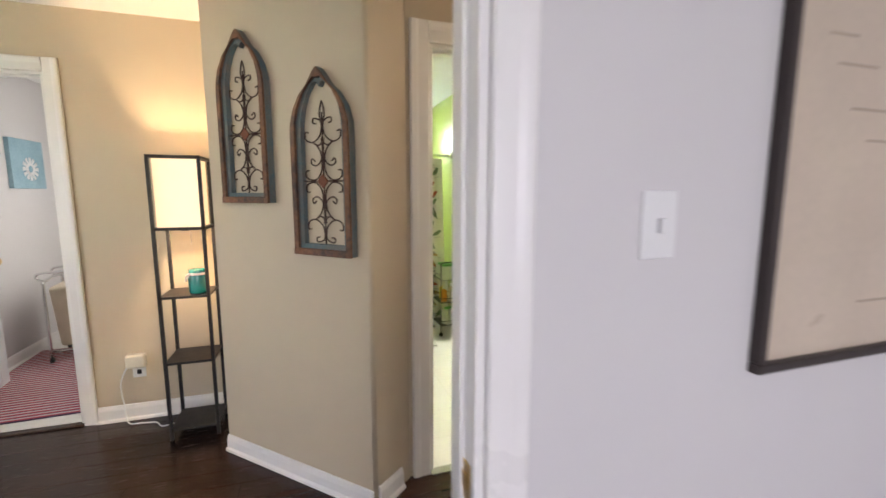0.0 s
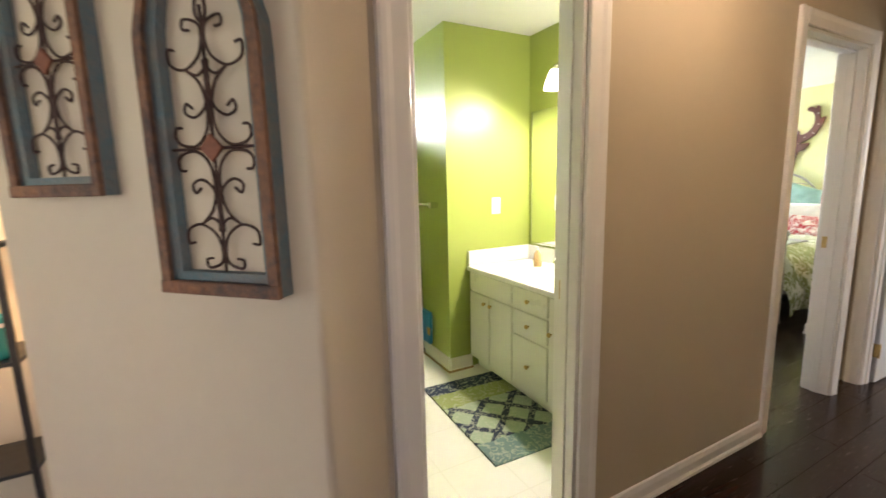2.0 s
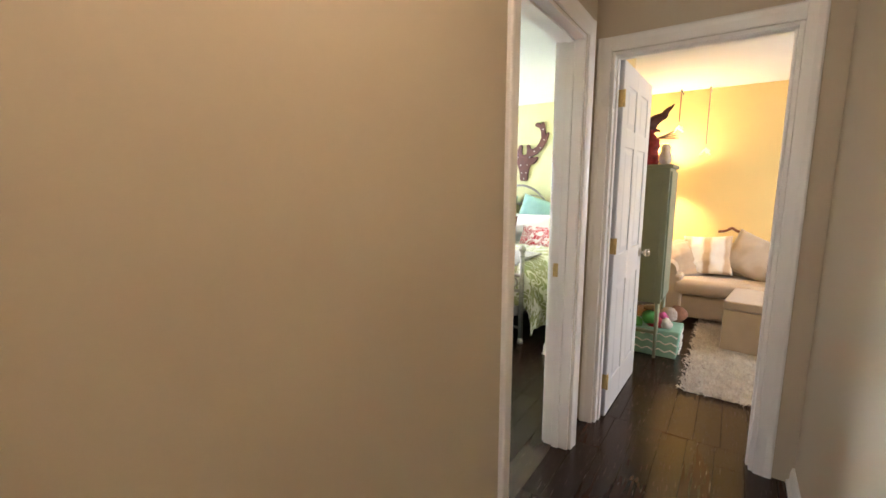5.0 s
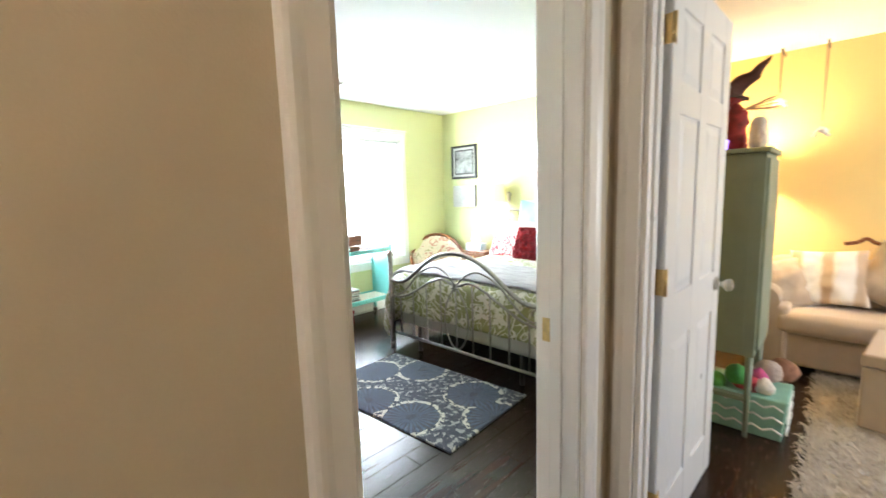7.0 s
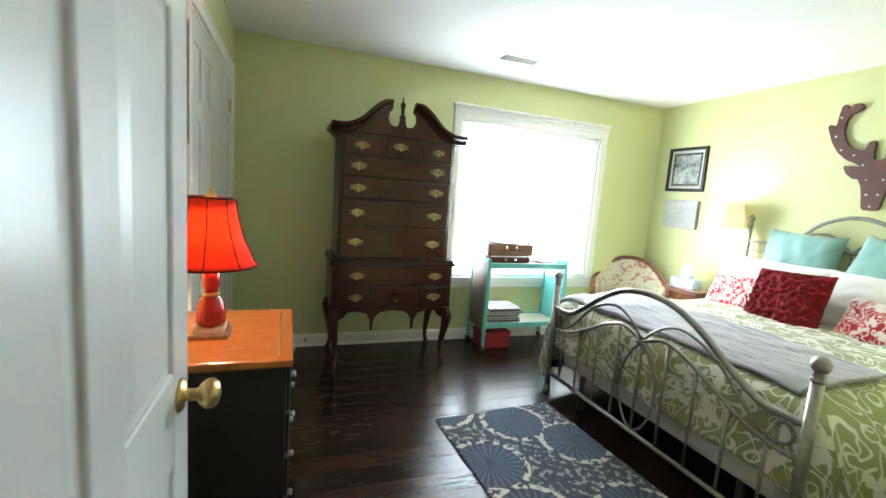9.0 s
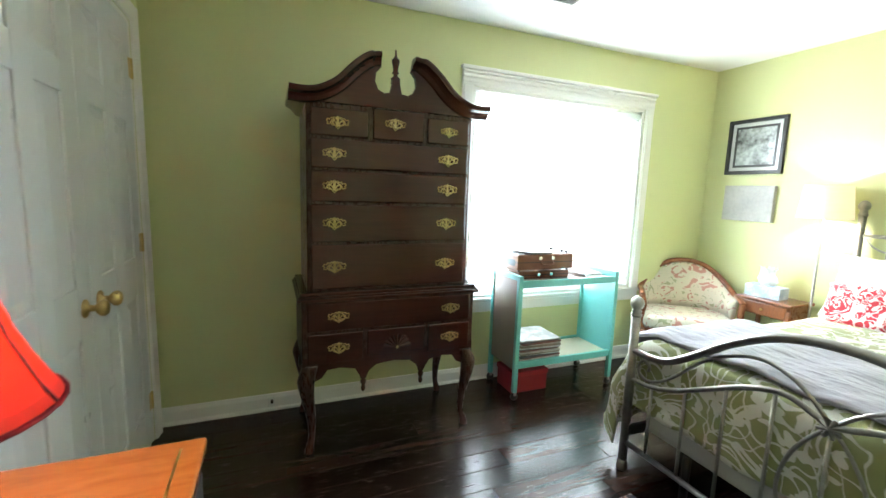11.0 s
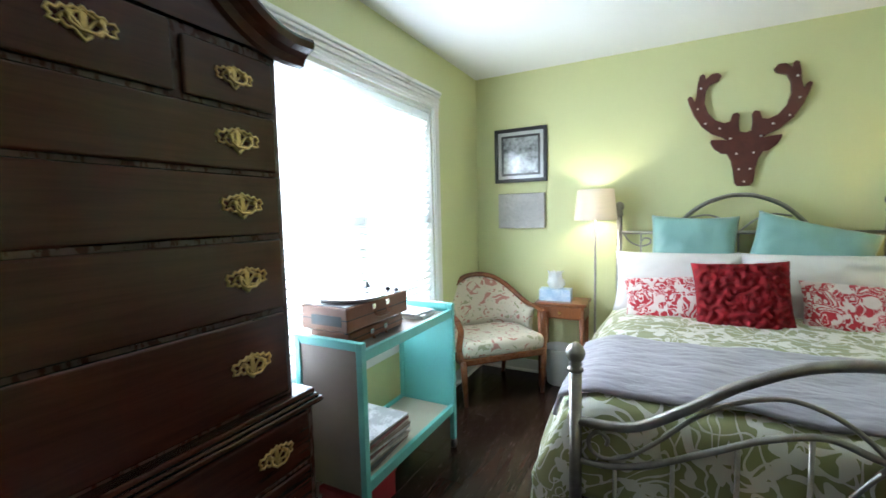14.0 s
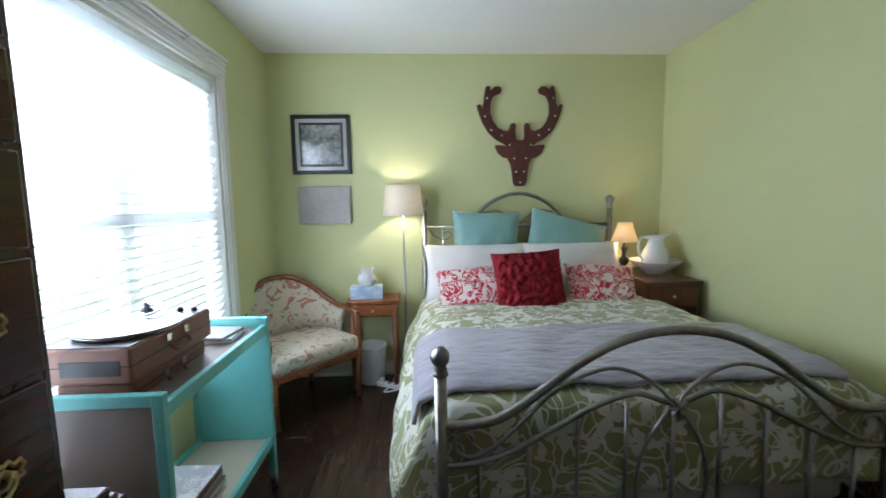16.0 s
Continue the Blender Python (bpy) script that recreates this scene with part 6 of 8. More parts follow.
# ---------------------------------------------------------------- hall
M_ARCHWOOD = mat("weathered brown and blue painted wood", (0.24, 0.105, 0.045), 0.7, vary=0.2, scale=11, fine=60, bump=0.5, colour2=(0.065, 0.04, 0.03), blotch=0.14)
M_ARCHBLUE = mat("chipped teal paint over wood", (0.075, 0.14, 0.155), 0.7, vary=0.3, scale=12, fine=70, bump=0.5, colour2=(0.16, 0.15, 0.13), blotch=0.14)
M_IRON = mat("rusty brown wrought iron", (0.075, 0.035, 0.022), 0.6, 0.5, vary=0.3, scale=30, fine=150, bump=0.3)


def arch_panel(at):
    """A gothic arched wooden frame with wrought-iron scrolls, hung on the slanted wall."""
    ob = thing("arched_wall_panel", "weathered gothic arched wooden frame with rusty iron scrollwork", "wall decoration", at, -45, "arched panels on the slanted wall")
    w, h = 0.315, 0.775
    hw = w / 2

    def outline(inset):
        a, top, sp = hw - inset, h - inset * 1.7, 0.50 + inset * 0.2
        side = [(a, inset), (a, sp), (a * 0.98, sp + 0.055), (a * 0.86, sp + 0.115), (a * 0.62, sp + 0.172), (a * 0.34, sp + 0.21), (a * 0.13, (sp + 0.235 + top) / 2), (0.0, top)]
        return side + [(-x, z) for x, z in side[-2::-1]]

    def band(o, i, y0, y1):
        bm = bmesh.new()
        n = len(o)
        ring = [[bm.verts.new((x, y, z)) for x, z in pts] for pts, y in ((o, y0), (o, y1), (i, y1), (i, y0))]
        for a, b_ in ((0, 1), (1, 2), (2, 3), (3, 0)):
            for k in range(n):
                q = (k + 1) % n
                bm.faces.new((ring[a][k], ring[a][q], ring[b_][q], ring[b_][k]))
        return bm
    part("outer_frame", band(outline(0), outline(0.024), -0.046, -0.034), M_ARCHWOOD, ob, "brown weathered outer frame")
    part("side_frame", band(outline(-0.0015), outline(0.022), -0.0335, 0.0), M_ARCHBLUE, ob, "chipped teal side edge")
    part("inner_frame", band(outline(0.025), outline(0.044), -0.028, -0.002), M_ARCHBLUE, ob, "chipped teal inner frame")
    part("bottom_sill", bx(-hw - 0.003, hw + 0.003, -0.049, -0.034, -0.004, 0.026, 0.004), M_ARCHWOOD, ob)
    y, r = -0.016, 0.0032

    def rod(pts, n=6):
        for s in (1, -1):
            part("iron_scroll", tube(smooth_path([(s * x, y, z) for x, z in pts], n), r, 6), M_IRON, ob)
    part("iron_stem", tube([(0, y, 0.045), (0, y, 0.60)], r, 6), M_IRON, ob)
    part("iron_crossbar", tube([(-hw + 0.04, y, 0.315), (hw - 0.04, y, 0.315)], r, 6), M_IRON, ob)
    c = 0.315
    for s in (1, -1):
        for pts in (((0.082, 0.046), (0.097, 0.044), (0.100, 0.024), (0.083, 0.009), (0.045, 0.007), (0.014, 0.036), (0.007, 0.086), (0.020, 0.134), (0.055, 0.164)),
                    ((0.046, 0.084), (0.062, 0.095), (0.067, 0.076), (0.041, 0.066), (0.011, 0.088), (0.003, 0.134), (0.006, 0.180)),
                    ((0.080, 0.205), (0.097, 0.206), (0.093, 0.176), (0.055, 0.164), (0.016, 0.188), (0.004, 0.226), (0.012, 0.252), (0.046, 0.262), (0.051, 0.244), (0.034, 0.240)),
                    ((0.0, 0.165), (0.025, 0.150), (0.055, 0.164))):
            rod([(x, c + s * d) for x, d in pts])
    rod([(0.0, 0.565), (0.013, 0.585), (0.010, 0.615), (0.0, 0.645)])
    bm = bx(-0.022, 0.022, -0.006, 0.002, -0.022, 0.022, 0.003)
    bmesh.ops.transform(bm, matrix=pose(0, y - 0.004, c, 0, 45, 0), verts=bm.verts)
    part("centre_boss", bm, mat("rust orange boss", (0.20, 0.06, 0.025), 0.7, vary=0.2, scale=30), ob)
    return ob


arch_panel((0.690, 2.108, 1.150))
arch_panel((0.357, 2.441, 1.372))


def shelf_lamp():
    ob = thing("shelf_floor_lamp", "black-framed shelf floor lamp with a glowing cream shade", "floor lamp", (-0.07, 2.96, 0))
    a = 0.13
    for x in (-a, a - 0.018):
        for y in (-a, a - 0.018):
            part("post", bx(x, x + 0.018, y, y + 0.018, 0, 1.617, 0.002), M_BLACK, ob)
    for z in (0.055, 0.45, 0.83):
        part("shelf", bx(-a + 0.004, a - 0.004, -a + 0.004, a - 0.004, z, z + 0.014, 0.002), M_BLACK, ob)
    for z in (1.212, 1.60):
        for q in ((-a, a, -a, -a + 0.016), (-a, a, a - 0.016, a), (-a, -a + 0.016, -a + 0.016, a - 0.016), (a - 0.016, a, -a + 0.016, a - 0.016)):
            part("rail", bx(*q, z, z + 0.016, 0.002), M_BLACK, ob)
    s = a - 0.024
    m_cloth = mat("cream fabric lampshade glowing", (0.80, 0.72, 0.58), 0.9, vary=0.04, fine=300, bump=0.1, emit=(1, 0.74, 0.40), glow=0.5)
    for q in ((-s, s, -s, -s + 0.002), (-s, s, s - 0.002, s), (-s, -s + 0.002, -s + 0.002, s - 0.002), (s - 0.002, s, -s + 0.002, s - 0.002)):
        part("shade_panel", bx(*q, 1.228, 1.598), m_cloth, ob, "glowing cream fabric shade panel")
    part("bulb_holder", lathe([(0.02, 1.20), (0.022, 1.25), (0.012, 1.27)], 12), M_BLACK, ob)
    part("pull_chain", tube([(0.04, -0.05, 1.13), (0.04, -0.05, 1.21)], 0.002, 5), M_NICKEL, ob)
    return ob


shelf_lamp()
jar = thing("candle_jar", "teal glass jar candle tied with a white ribbon", "candle", (-0.015, 2.915, 0.844))
part("jar", lathe([(0.042, 0), (0.048, 0.008), (0.048, 0.11), (0.042, 0.122), (0.043, 0.138), (0.038, 0.138), (0.04, 0.02)], 24), mat("teal glass", (0.03, 0.30, 0.29), 0.15, vary=0.08, coat=0.5, bump=0), jar)
part("ribbon", lathe([(0.0445, 0.104), (0.0495, 0.108), (0.0495, 0.114), (0.0445, 0.12)], 24, cap=False), M_PAPER, jar, "white ribbon")
for s in (-1, 1):
    part("bow_tail", tube(smooth_path([(-0.03, -0.04, 0.112), (-0.045, -0.05, 0.10 + 0.01 * s), (-0.052, -0.04 + 0.012 * s, 0.075)], 4), 0.004, 6), M_PAPER, jar)

ho = thing("wall_outlet", "white power outlet with a plug-in night light and cord", "outlet", (-0.44, 3.19, 0.345))
part("plate", bx(-0.036, 0.036, -0.005, 0, -0.075, 0.04, 0.002), M_PLASTIC, ho)
part("night_light", bx(-0.055, 0.05, -0.06, -0.005, 0.0, 0.085, 0.014, seg=3), mat("warm white plastic", (0.74, 0.70, 0.58), 0.35, bump=0), ho, "white plug-in night light")
part("socket", bx(-0.012, 0.012, -0.007, -0.004, -0.055, -0.025, 0.001), M_DARK, ho)
cord = part("lamp_cord", tube(smooth_path([(-0.49, 3.165, 0.36), (-0.535, 3.16, 0.25), (-0.525, 3.155, 0.10), (-0.50, 3.12, 0.008), (-0.42, 3.10, 0.006), (-0.34, 3.08, 0.006), (-0.29, 3.02, 0.006), (-0.22, 3.05, 0.006), (-0.12, 3.12, 0.006)], 6), 0.004, 7), M_PLASTIC)
tagged(cord, "white lamp cord trailing down the wall to the floor", "cord")

sw = thing("light_switch", "white rocker light switch on the pale wall", "light switch", (1.19, 0.80, 1.362))
part("plate", bx(-0.037, 0.037, -0.006, 0, -0.06, 0.06, 0.003), M_PLASTIC, sw)
part("toggle", bx(-0.006, 0.006, -0.018, -0.005, -0.014, 0.012, 0.002), M_PLASTIC, sw)
mp_ = framed("framed_map", "large dark-framed cream map print on the pale wall", "w", (2.07, 0.80, 1.62), 1.26, 1.12, 0.021, (0.0, M_MAT), mat("dark brown frame wood", (0.03, 0.02, 0.017), 0.4), mat("aged cream map paper", (0.62, 0.52, 0.40), 0.3, vary=0.06, scale=5, fine=60, bump=0, coat=0.3), "map")
rb = random.Random(3)
ink = mat("faded brown ink", (0.46, 0.37, 0.28), 0.6, bump=0)
for k in range(14):
    x, z = rb.uniform(-0.52, 0.1), rb.uniform(-0.46, 0.2)
    part("print_bar", bx(x, x + rb.uniform(0.05, 0.16), -0.0108, -0.0094, z, z + 0.006), ink, mp_)

hl = thing("ceiling_light", "round frosted glass flush ceiling light in the hall", "ceiling light", (2.25, 1.62, H))
part("pan", lathe([(0.14, -0.012), (0.145, 0.0)], 28), M_BRASS, hl)
part("diffuser", lathe([(0.03, -0.085), (0.08, -0.07), (0.115, -0.045), (0.13, -0.012)], 28, cap=True), mat("frosted glass, lit", (0.8, 0.75, 0.65), 0.4, bump=0, emit=(1, 0.75, 0.45), glow=2.5), hl).visible_shadow = False
sd = thing("smoke_detector", "small white smoke detector on the wall over the door", "smoke detector", (4.29, 1.735, 2.395), 90)
part("body", bx(-0.03, 0.03, -0.0, 0.025, -0.03, 0.02, 0.008), M_PLASTIC, sd)


# ---------------------------------------------------------------- bathroom
M_VANITY = mat("cream-white painted cabinet", (0.74, 0.73, 0.68), 0.3, vary=0.02, scale=5, bump=0.03)
M_COUNTER = mat("white cultured marble", (0.80, 0.79, 0.77), 0.14, vary=0.03, scale=4, bump=0.0, coat=0.3)


def vanity():
    ob = thing("vanity", "white painted bathroom vanity with doors and drawers with small knobs", "vanity")
    x0, x1, y0, y1 = 2.245, 2.795, 2.35, 3.635
    part("carcass", bx(x0 + 0.018, x1, y0, y1, 0.09, 0.745, 0.002, seg=1), M_VANITY, ob)
    part("toe_kick", bx(x0 + 0.075, x1, y0, y1, 0.0, 0.09), M_VANITY, ob)

    def front(ya, yb, za, zb, name, knob):
        bm = bx(x0, x0 + 0.018, ya, yb, za, zb, 0.004)
        f = part(name, bm, M_VANITY, ob)
        if knob:
            kb = lathe([(0.005, 0), (0.006, 0.012), (0.014, 0.018), (0.013, 0.026), (0.005, 0.03)], 12)
            bmesh.ops.transform(kb, matrix=pose(x0, knob[0], knob[1], 0, -90, 0), verts=kb.verts)
            part("knob", kb, M_BRASS, f, "small brass knob")
    front(3.39, 3.625, 0.10, 0.595, "door", (3.42, 0.545))
    front(3.13, 3.375, 0.10, 0.595, "door", (3.345, 0.545))
    front(3.13, 3.625, 0.61, 0.737, "false_drawer", None)
    for za, zb in ((0.10, 0.43), (0.445, 0.595), (0.61, 0.737)):
        front(2.80, 3.115, za, zb, "drawer", (2.955, (za + zb) / 2))
    front(2.36, 2.785, 0.10, 0.737, "door", (2.76, 0.53))
    part("countertop", bx(x0 - 0.018, x1, y0 - 0.01, y1, 0.745, 0.78, 0.008, seg=3), M_COUNTER, ob)
    part("backsplash", bx(x1 - 0.02, x1, y0, y1 - 0.02, 0.78, 0.89, 0.004), M_COUNTER, ob)
    part("side_splash", bx(x0 - 0.01, x1, y1 - 0.02, y1, 0.78, 0.89, 0.004), M_COUNTER, ob)
    part("basin", lathe([(0.21, 0.0), (0.20, 0.006), (0.19, -0.0), (0.17, -0.004), (0.165, 0.0015)], 32, (2.50, 3.12, 0.7795), cap=False), M_COUNTER, ob)
    fb = lathe([(0.03, 0), (0.028, 0.02), (0.014, 0.03), (0.013, 0.06)], 14, (2.70, 3.12, 0.780))
    tube(smooth_path([(2.70, 3.12, 0.830), (2.66, 3.12, 0.870), (2.60, 3.12, 0.860), (2.575, 3.12, 0.840)], 5), 0.012, 10, fb)
    tube([(2.70, 3.12, 0.840), (2.715, 3.12, 0.880), (2.73, 3.11, 0.905)], 0.008, 8, fb)
    bx(2.67, 2.73, 3.04, 3.20, 0.780, 0.792, 0.005, fb)
    part("faucet", fb, M_CHROME, ob, "chrome single-lever faucet")
    return ob


vanity()
sp = thing("soap_bottle", "amber pump soap bottle beside the sink", "soap bottle", (2.62, 3.32, 0.78))
part("bottle", lathe([(0.026, 0), (0.028, 0.006), (0.028, 0.09), (0.012, 0.11), (0.012, 0.12)], 16), mat("amber soap", (0.60, 0.40, 0.22), 0.15, bump=0), sp)
part("pump", tube(smooth_path([(0, 0, 0.12), (0, 0, 0.145), (-0.03, 0, 0.148)], 3), 0.005, 6), M_PLASTIC, sp)
mr = thing("mirror", "large frameless wall mirror over the vanity", "mirror", (2.80, 0, 0))
mglass = bpy.data.materials.new("mirror glass")
mglass.use_nodes = True
_mb = mglass.node_tree.nodes["Principled BSDF"]
_mb.inputs["Metallic"].default_value, _mb.inputs["Roughness"].default_value, _mb.inputs["Base Color"].default_value = 1.0, 0.012, (0.9, 0.92, 0.9, 1)
part("glass", bx(-0.006, -0.0005, 2.38, 3.60, 0.915, 1.885, 0.001), mglass, mr)
part("channel", bx(-0.012, -0.0005, 2.38, 3.60, 0.902, 0.915, 0.002), M_CHROME, mr)
part("edge", bx(-0.008, -0.0005, 3.60, 3.604, 0.915, 1.885), M_CHROME, mr)

vl = thing("vanity_light", "brass bar light with lit frosted bell shades over mirror", "wall light", (2.80, 3.04, 2.08))
part("backplate", bx(-0.025, 0, -0.42, 0.30, -0.045, 0.045, 0.01), M_CHROME, vl)
for y in (0.18, -0.06, -0.30):
    part("arm", tube(smooth_path([(-0.02, y, 0), (-0.09, y, 0.035), (-0.14, y, 0.02), (-0.14, y, -0.01)], 4), 0.008, 8), M_CHROME, vl)
    part("shade", lathe([(0.03, 0.0), (0.045, -0.03), (0.062, -0.08), (0.07, -0.12), (0.067, -0.12), (0.058, -0.08), (0.042, -0.03)], 20, (-0.14, y, 0.0), cap=False), mat("frosted glass shade, lit", (0.8, 0.78, 0.72), 0.4, bump=0, emit=(1, 0.94, 0.82), glow=3.0), vl, "frosted glass bell shade").visible_shadow = False

bo = thing("light_switch", "white double switch plate on the lime wall", "light switch", (2.49, 3.64, 1.205))
part("plate", bx(-0.038, 0.038, -0.006, 0, -0.06, 0.06, 0.003), M_PLASTIC, bo)
part("toggle", bx(-0.018, 0.016, -0.012, -0.005, -0.03, 0.03, 0.003), M_PLASTIC, bo)

tb = thing("towel_bar", "clear towel bar on chrome brackets on the lime wall", "towel bar", (2.08, 0, 1.225))
for y in (3.80, 4.30):
    part("bracket", bx(-0.065, 0, y - 0.02, y + 0.02, -0.025, 0.02, 0.006), M_CHROME, tb)
part("bar", tube([(-0.05, 3.80, 0), (-0.05, 4.30, 0)], 0.009, 10), M_CHROME, tb)


def tub_and_curtain():
    tubm = thing("bathtub", "white bathtub behind the shower curtain", "bathtub")
    part("apron", bx(0.57, 2.07, 4.60, 4.66, 0.004, 0.42, 0.015, seg=3), M_CERAMIC, tubm)
    part("rim", bx(0.57, 2.07, 4.60, 5.40, 0.42, 0.45, 0.012, seg=3), M_CERAMIC, tubm)
    rod = thing("curtain_rod", "chrome curtain rod fixed between the bathroom walls", "curtain rod")
    part("tube", tube([(0.57, 4.56, 1.805), (2.07, 4.56, 1.805)], 0.0125, 12), M_CHROME, rod)
    for x, s in ((0.575, -1), (2.065, 1)):
        fl = lathe([(0.034, 0), (0.034, 0.012), (0.016, 0.022)], 18)
        bmesh.ops.transform(fl, matrix=pose(x + 0.012 * s, 4.56, 1.805, 0, -90 * s, 0), verts=fl.verts)
        part("flange", fl, M_CHROME, rod)
    cur = thing("shower_curtain", "cream shower curtain printed with red, ochre and grey-green leaf shapes", "shower curtain")

    def surf(x, z):
        low = max(0.0, 1 - (z - 0.06) / 1.71)
        fold = 0.022 * math.sin(x * 21 + 0.6 * math.sin(x * 5)) + 0.012 * math.sin(x * 47)
        return 4.535 - 0.15 * low ** 1.4 + fold * (0.45 + 0.55 * low)
    bm = bmesh.new()
    g = {}
    nx, nz = 170, 14
    for i in range(nx + 1):
        for j in range(nz + 1):
            x, z = 0.60 + 1.37 * i / nx, 0.06 + 1.71 * j / nz
            g[i, j] = bm.verts.new((x, surf(x, z), z))
    for i in range(nx):
        for j in range(nz):
            bm.faces.new((g[i, j], g[i + 1, j], g[i + 1, j + 1], g[i, j + 1])).smooth = True
    part("cloth", bm, mat("cream curtain cloth", (0.78, 0.75, 0.66), 0.8, vary=0.04, scale=8, fine=400, bump=0.1), cur)
    for k in range(12):
        x = 0.66 + k * 0.115
        part("ring", tube([(x, 4.555 + 0.03 * math.cos(q * math.pi / 6), 1.79 + 0.03 * math.sin(q * math.pi / 6)) for q in range(12)], 0.002, 5, closed=True), M_CHROME, cur)
    # printed shapes: plump teardrops with a long tail, sprigs between them
    body = [(-0.060, -0.030), (-0.020, -0.020), (0.02, -0.018), (0.048, 0.0), (0.060, 0.020), (0.072, 0.024), (0.058, 0.036), (0.040, 0.038), (0.018, 0.022), (-0.012, 0.010), (-0.045, -0.014)]
    sprig = [(-0.085, -0.012), (-0.03, -0.004), (0.02, 0.012), (0.075, 0.030), (0.03, 0.022), (-0.02, 0.006)]
    inks = [mat("red print", (0.42, 0.06, 0.035), 0.8, bump=0, vary=0.15, scale=30), mat("ochre print", (0.50, 0.33, 0.08), 0.8, bump=0, vary=0.2, scale=30), mat("grey-green print", (0.20, 0.27, 0.15), 0.8, bump=0, vary=0.2, scale=30), mat("dark print", (0.17, 0.16, 0.12), 0.8, bump=0, vary=0.2, scale=30)]
    body, sprig = [(u * 0.95, v * 1.45) for u, v in body], [(u * 0.8, v * 1.7 - 0.008 * (u < 0)) for u, v in sprig]
    meshes = [bmesh.new() for _ in inks]
    rq = random.Random(8)

    def stamp(shape, cx, cz, size, turn, flip, which, lift):
        ca, sa = math.cos(turn), math.sin(turn)
        pts = []
        for u, v in shape:
            u, v = u * size * flip, v * size
            x, z = cx + u * ca - v * sa, cz + u * sa + v * ca
            if not (0.605 < x < 1.965 and 0.07 < z < 1.76):
                return
            pts.append((x, z))
        b_ = meshes[which]
        mid = (sum(p[0] for p in pts) / len(pts), sum(p[1] for p in pts) / len(pts))
        vm = b_.verts.new((mid[0], surf(*mid) - lift, mid[1]))
        vs = [b_.verts.new((x, surf(x, z) - lift, z)) for x, z in pts]
        for k in range(len(vs)):
            b_.faces.new((vm, vs[k], vs[(k + 1) % len(vs)]))
    row = 0
    z = 0.14
    while z < 1.74:
        x = 0.66 + (row % 2) * 0.10
        while x < 1.95:
            which = rq.choice((0, 0, 1, 2, 2))
            fl = rq.choice((1, 1, -1))
            jx, jz, tn = x + rq.uniform(-0.02, 0.02), z + rq.uniform(-0.015, 0.015), rq.uniform(-0.3, 0.6) * fl
            stamp(body, jx, jz, rq.uniform(0.72, 0.92), tn, fl, which, 0.004)
            stamp([(u * 0.45 - 0.008, v * 0.5 + 0.004) for u, v in body], jx, jz, 0.8, tn, fl, 3 if which else 1, 0.005)
            stamp(sprig, x + 0.09, z + 0.055, rq.uniform(0.8, 1.1), rq.uniform(-0.4, 0.7), -fl, 2, 0.0035)
            stamp([(u, v * 0.35 + 0.01) for u, v in sprig], x + 0.02, z - 0.05, rq.uniform(0.6, 1.0), rq.uniform(-0.5, 0.4), fl, 3, 0.0035)
            x += 0.135
        z += 0.105
        row += 1
    for b_, m in zip(meshes, inks):
        tagged(part("print", b_, m, cur), "scattered printed leaf shapes", kind="stuff")


tub_and_curtain()
mt = part("bath_mat", bx(0.75, 1.70, 3.80, 4.33, 0.004, 0.018, 0.006), mat("white tufted bath mat", (0.66, 0.64, 0.58), 0.95, vary=0.06, scale=20, fine=120, bump=0.8))
tagged(mt, "white tufted bath mat in front of the shower curtain", "bath mat")


def bath_rug_material():
    m, nt, b, n, mth, blend = node_mat("blue and green patchwork rug", 0.95)
    v, _ = coords(nt, n, (1, 1, 0))
    sep = n("SeparateXYZ")
    nt.links.new(v, sep.inputs[0])
    nz = n("TexNoise", Scale=14.0, Detail=3.0)
    nz2 = n("TexNoise", Scale=240.0, Detail=2.0)
    for k in (nz, nz2):
        nt.links.new(v, k.inputs["Vector"])
    y = sep.outputs[1]
    wob = mth("MULTIPLY", mth("SUBTRACT", nz.outputs[0], 0.5), 0.05)
    yy = mth("ADD", y, wob)
    c = blend(mth("GREATER_THAN", yy, 0.30), (0.24, 0.28, 0.10), (0.018, 0.03, 0.06))
    c = blend(mth("LESS_THAN", yy, 0.13), c, (0.30, 0.36, 0.26))
    c = blend(mth("LESS_THAN", yy, -0.27), c, (0.13, 0.20, 0.20))
    p = mth("ADD", mth("MULTIPLY", mth("ADD", sep.outputs[0], y), 4.6), mth("MULTIPLY", wob, 3.0))
    q = mth("ADD", mth("MULTIPLY", mth("SUBTRACT", sep.outputs[0], y), 4.6), mth("MULTIPLY", wob, 3.0))
    lat = mth("MAXIMUM", mth("LESS_THAN", mth("ABSOLUTE", mth("SUBTRACT", mth("FRACT", p), 0.5)), 0.13), mth("LESS_THAN", mth("ABSOLUTE", mth("SUBTRACT", mth("FRACT", q), 0.5)), 0.13))
    band = mth("MULTIPLY", mth("LESS_THAN", yy, 0.13), mth("GREATER_THAN", yy, -0.27))
    c = blend(mth("MULTIPLY", lat, band), c, (0.018, 0.028, 0.06))
    curl = mth("LESS_THAN", mth("ABSOLUTE", mth("SUBTRACT", mth("FRACT", mth("MULTIPLY", nz.outputs[0], 6.0)), 0.5)), 0.13)
    c = blend(mth("MULTIPLY", curl, 0.55), c, (0.40, 0.42, 0.34))
    nt.links.new(c, b.inputs["Base Color"])
    bumped(nt, b, n, nz2.outputs[0], 0.6, 0.005)
    return m


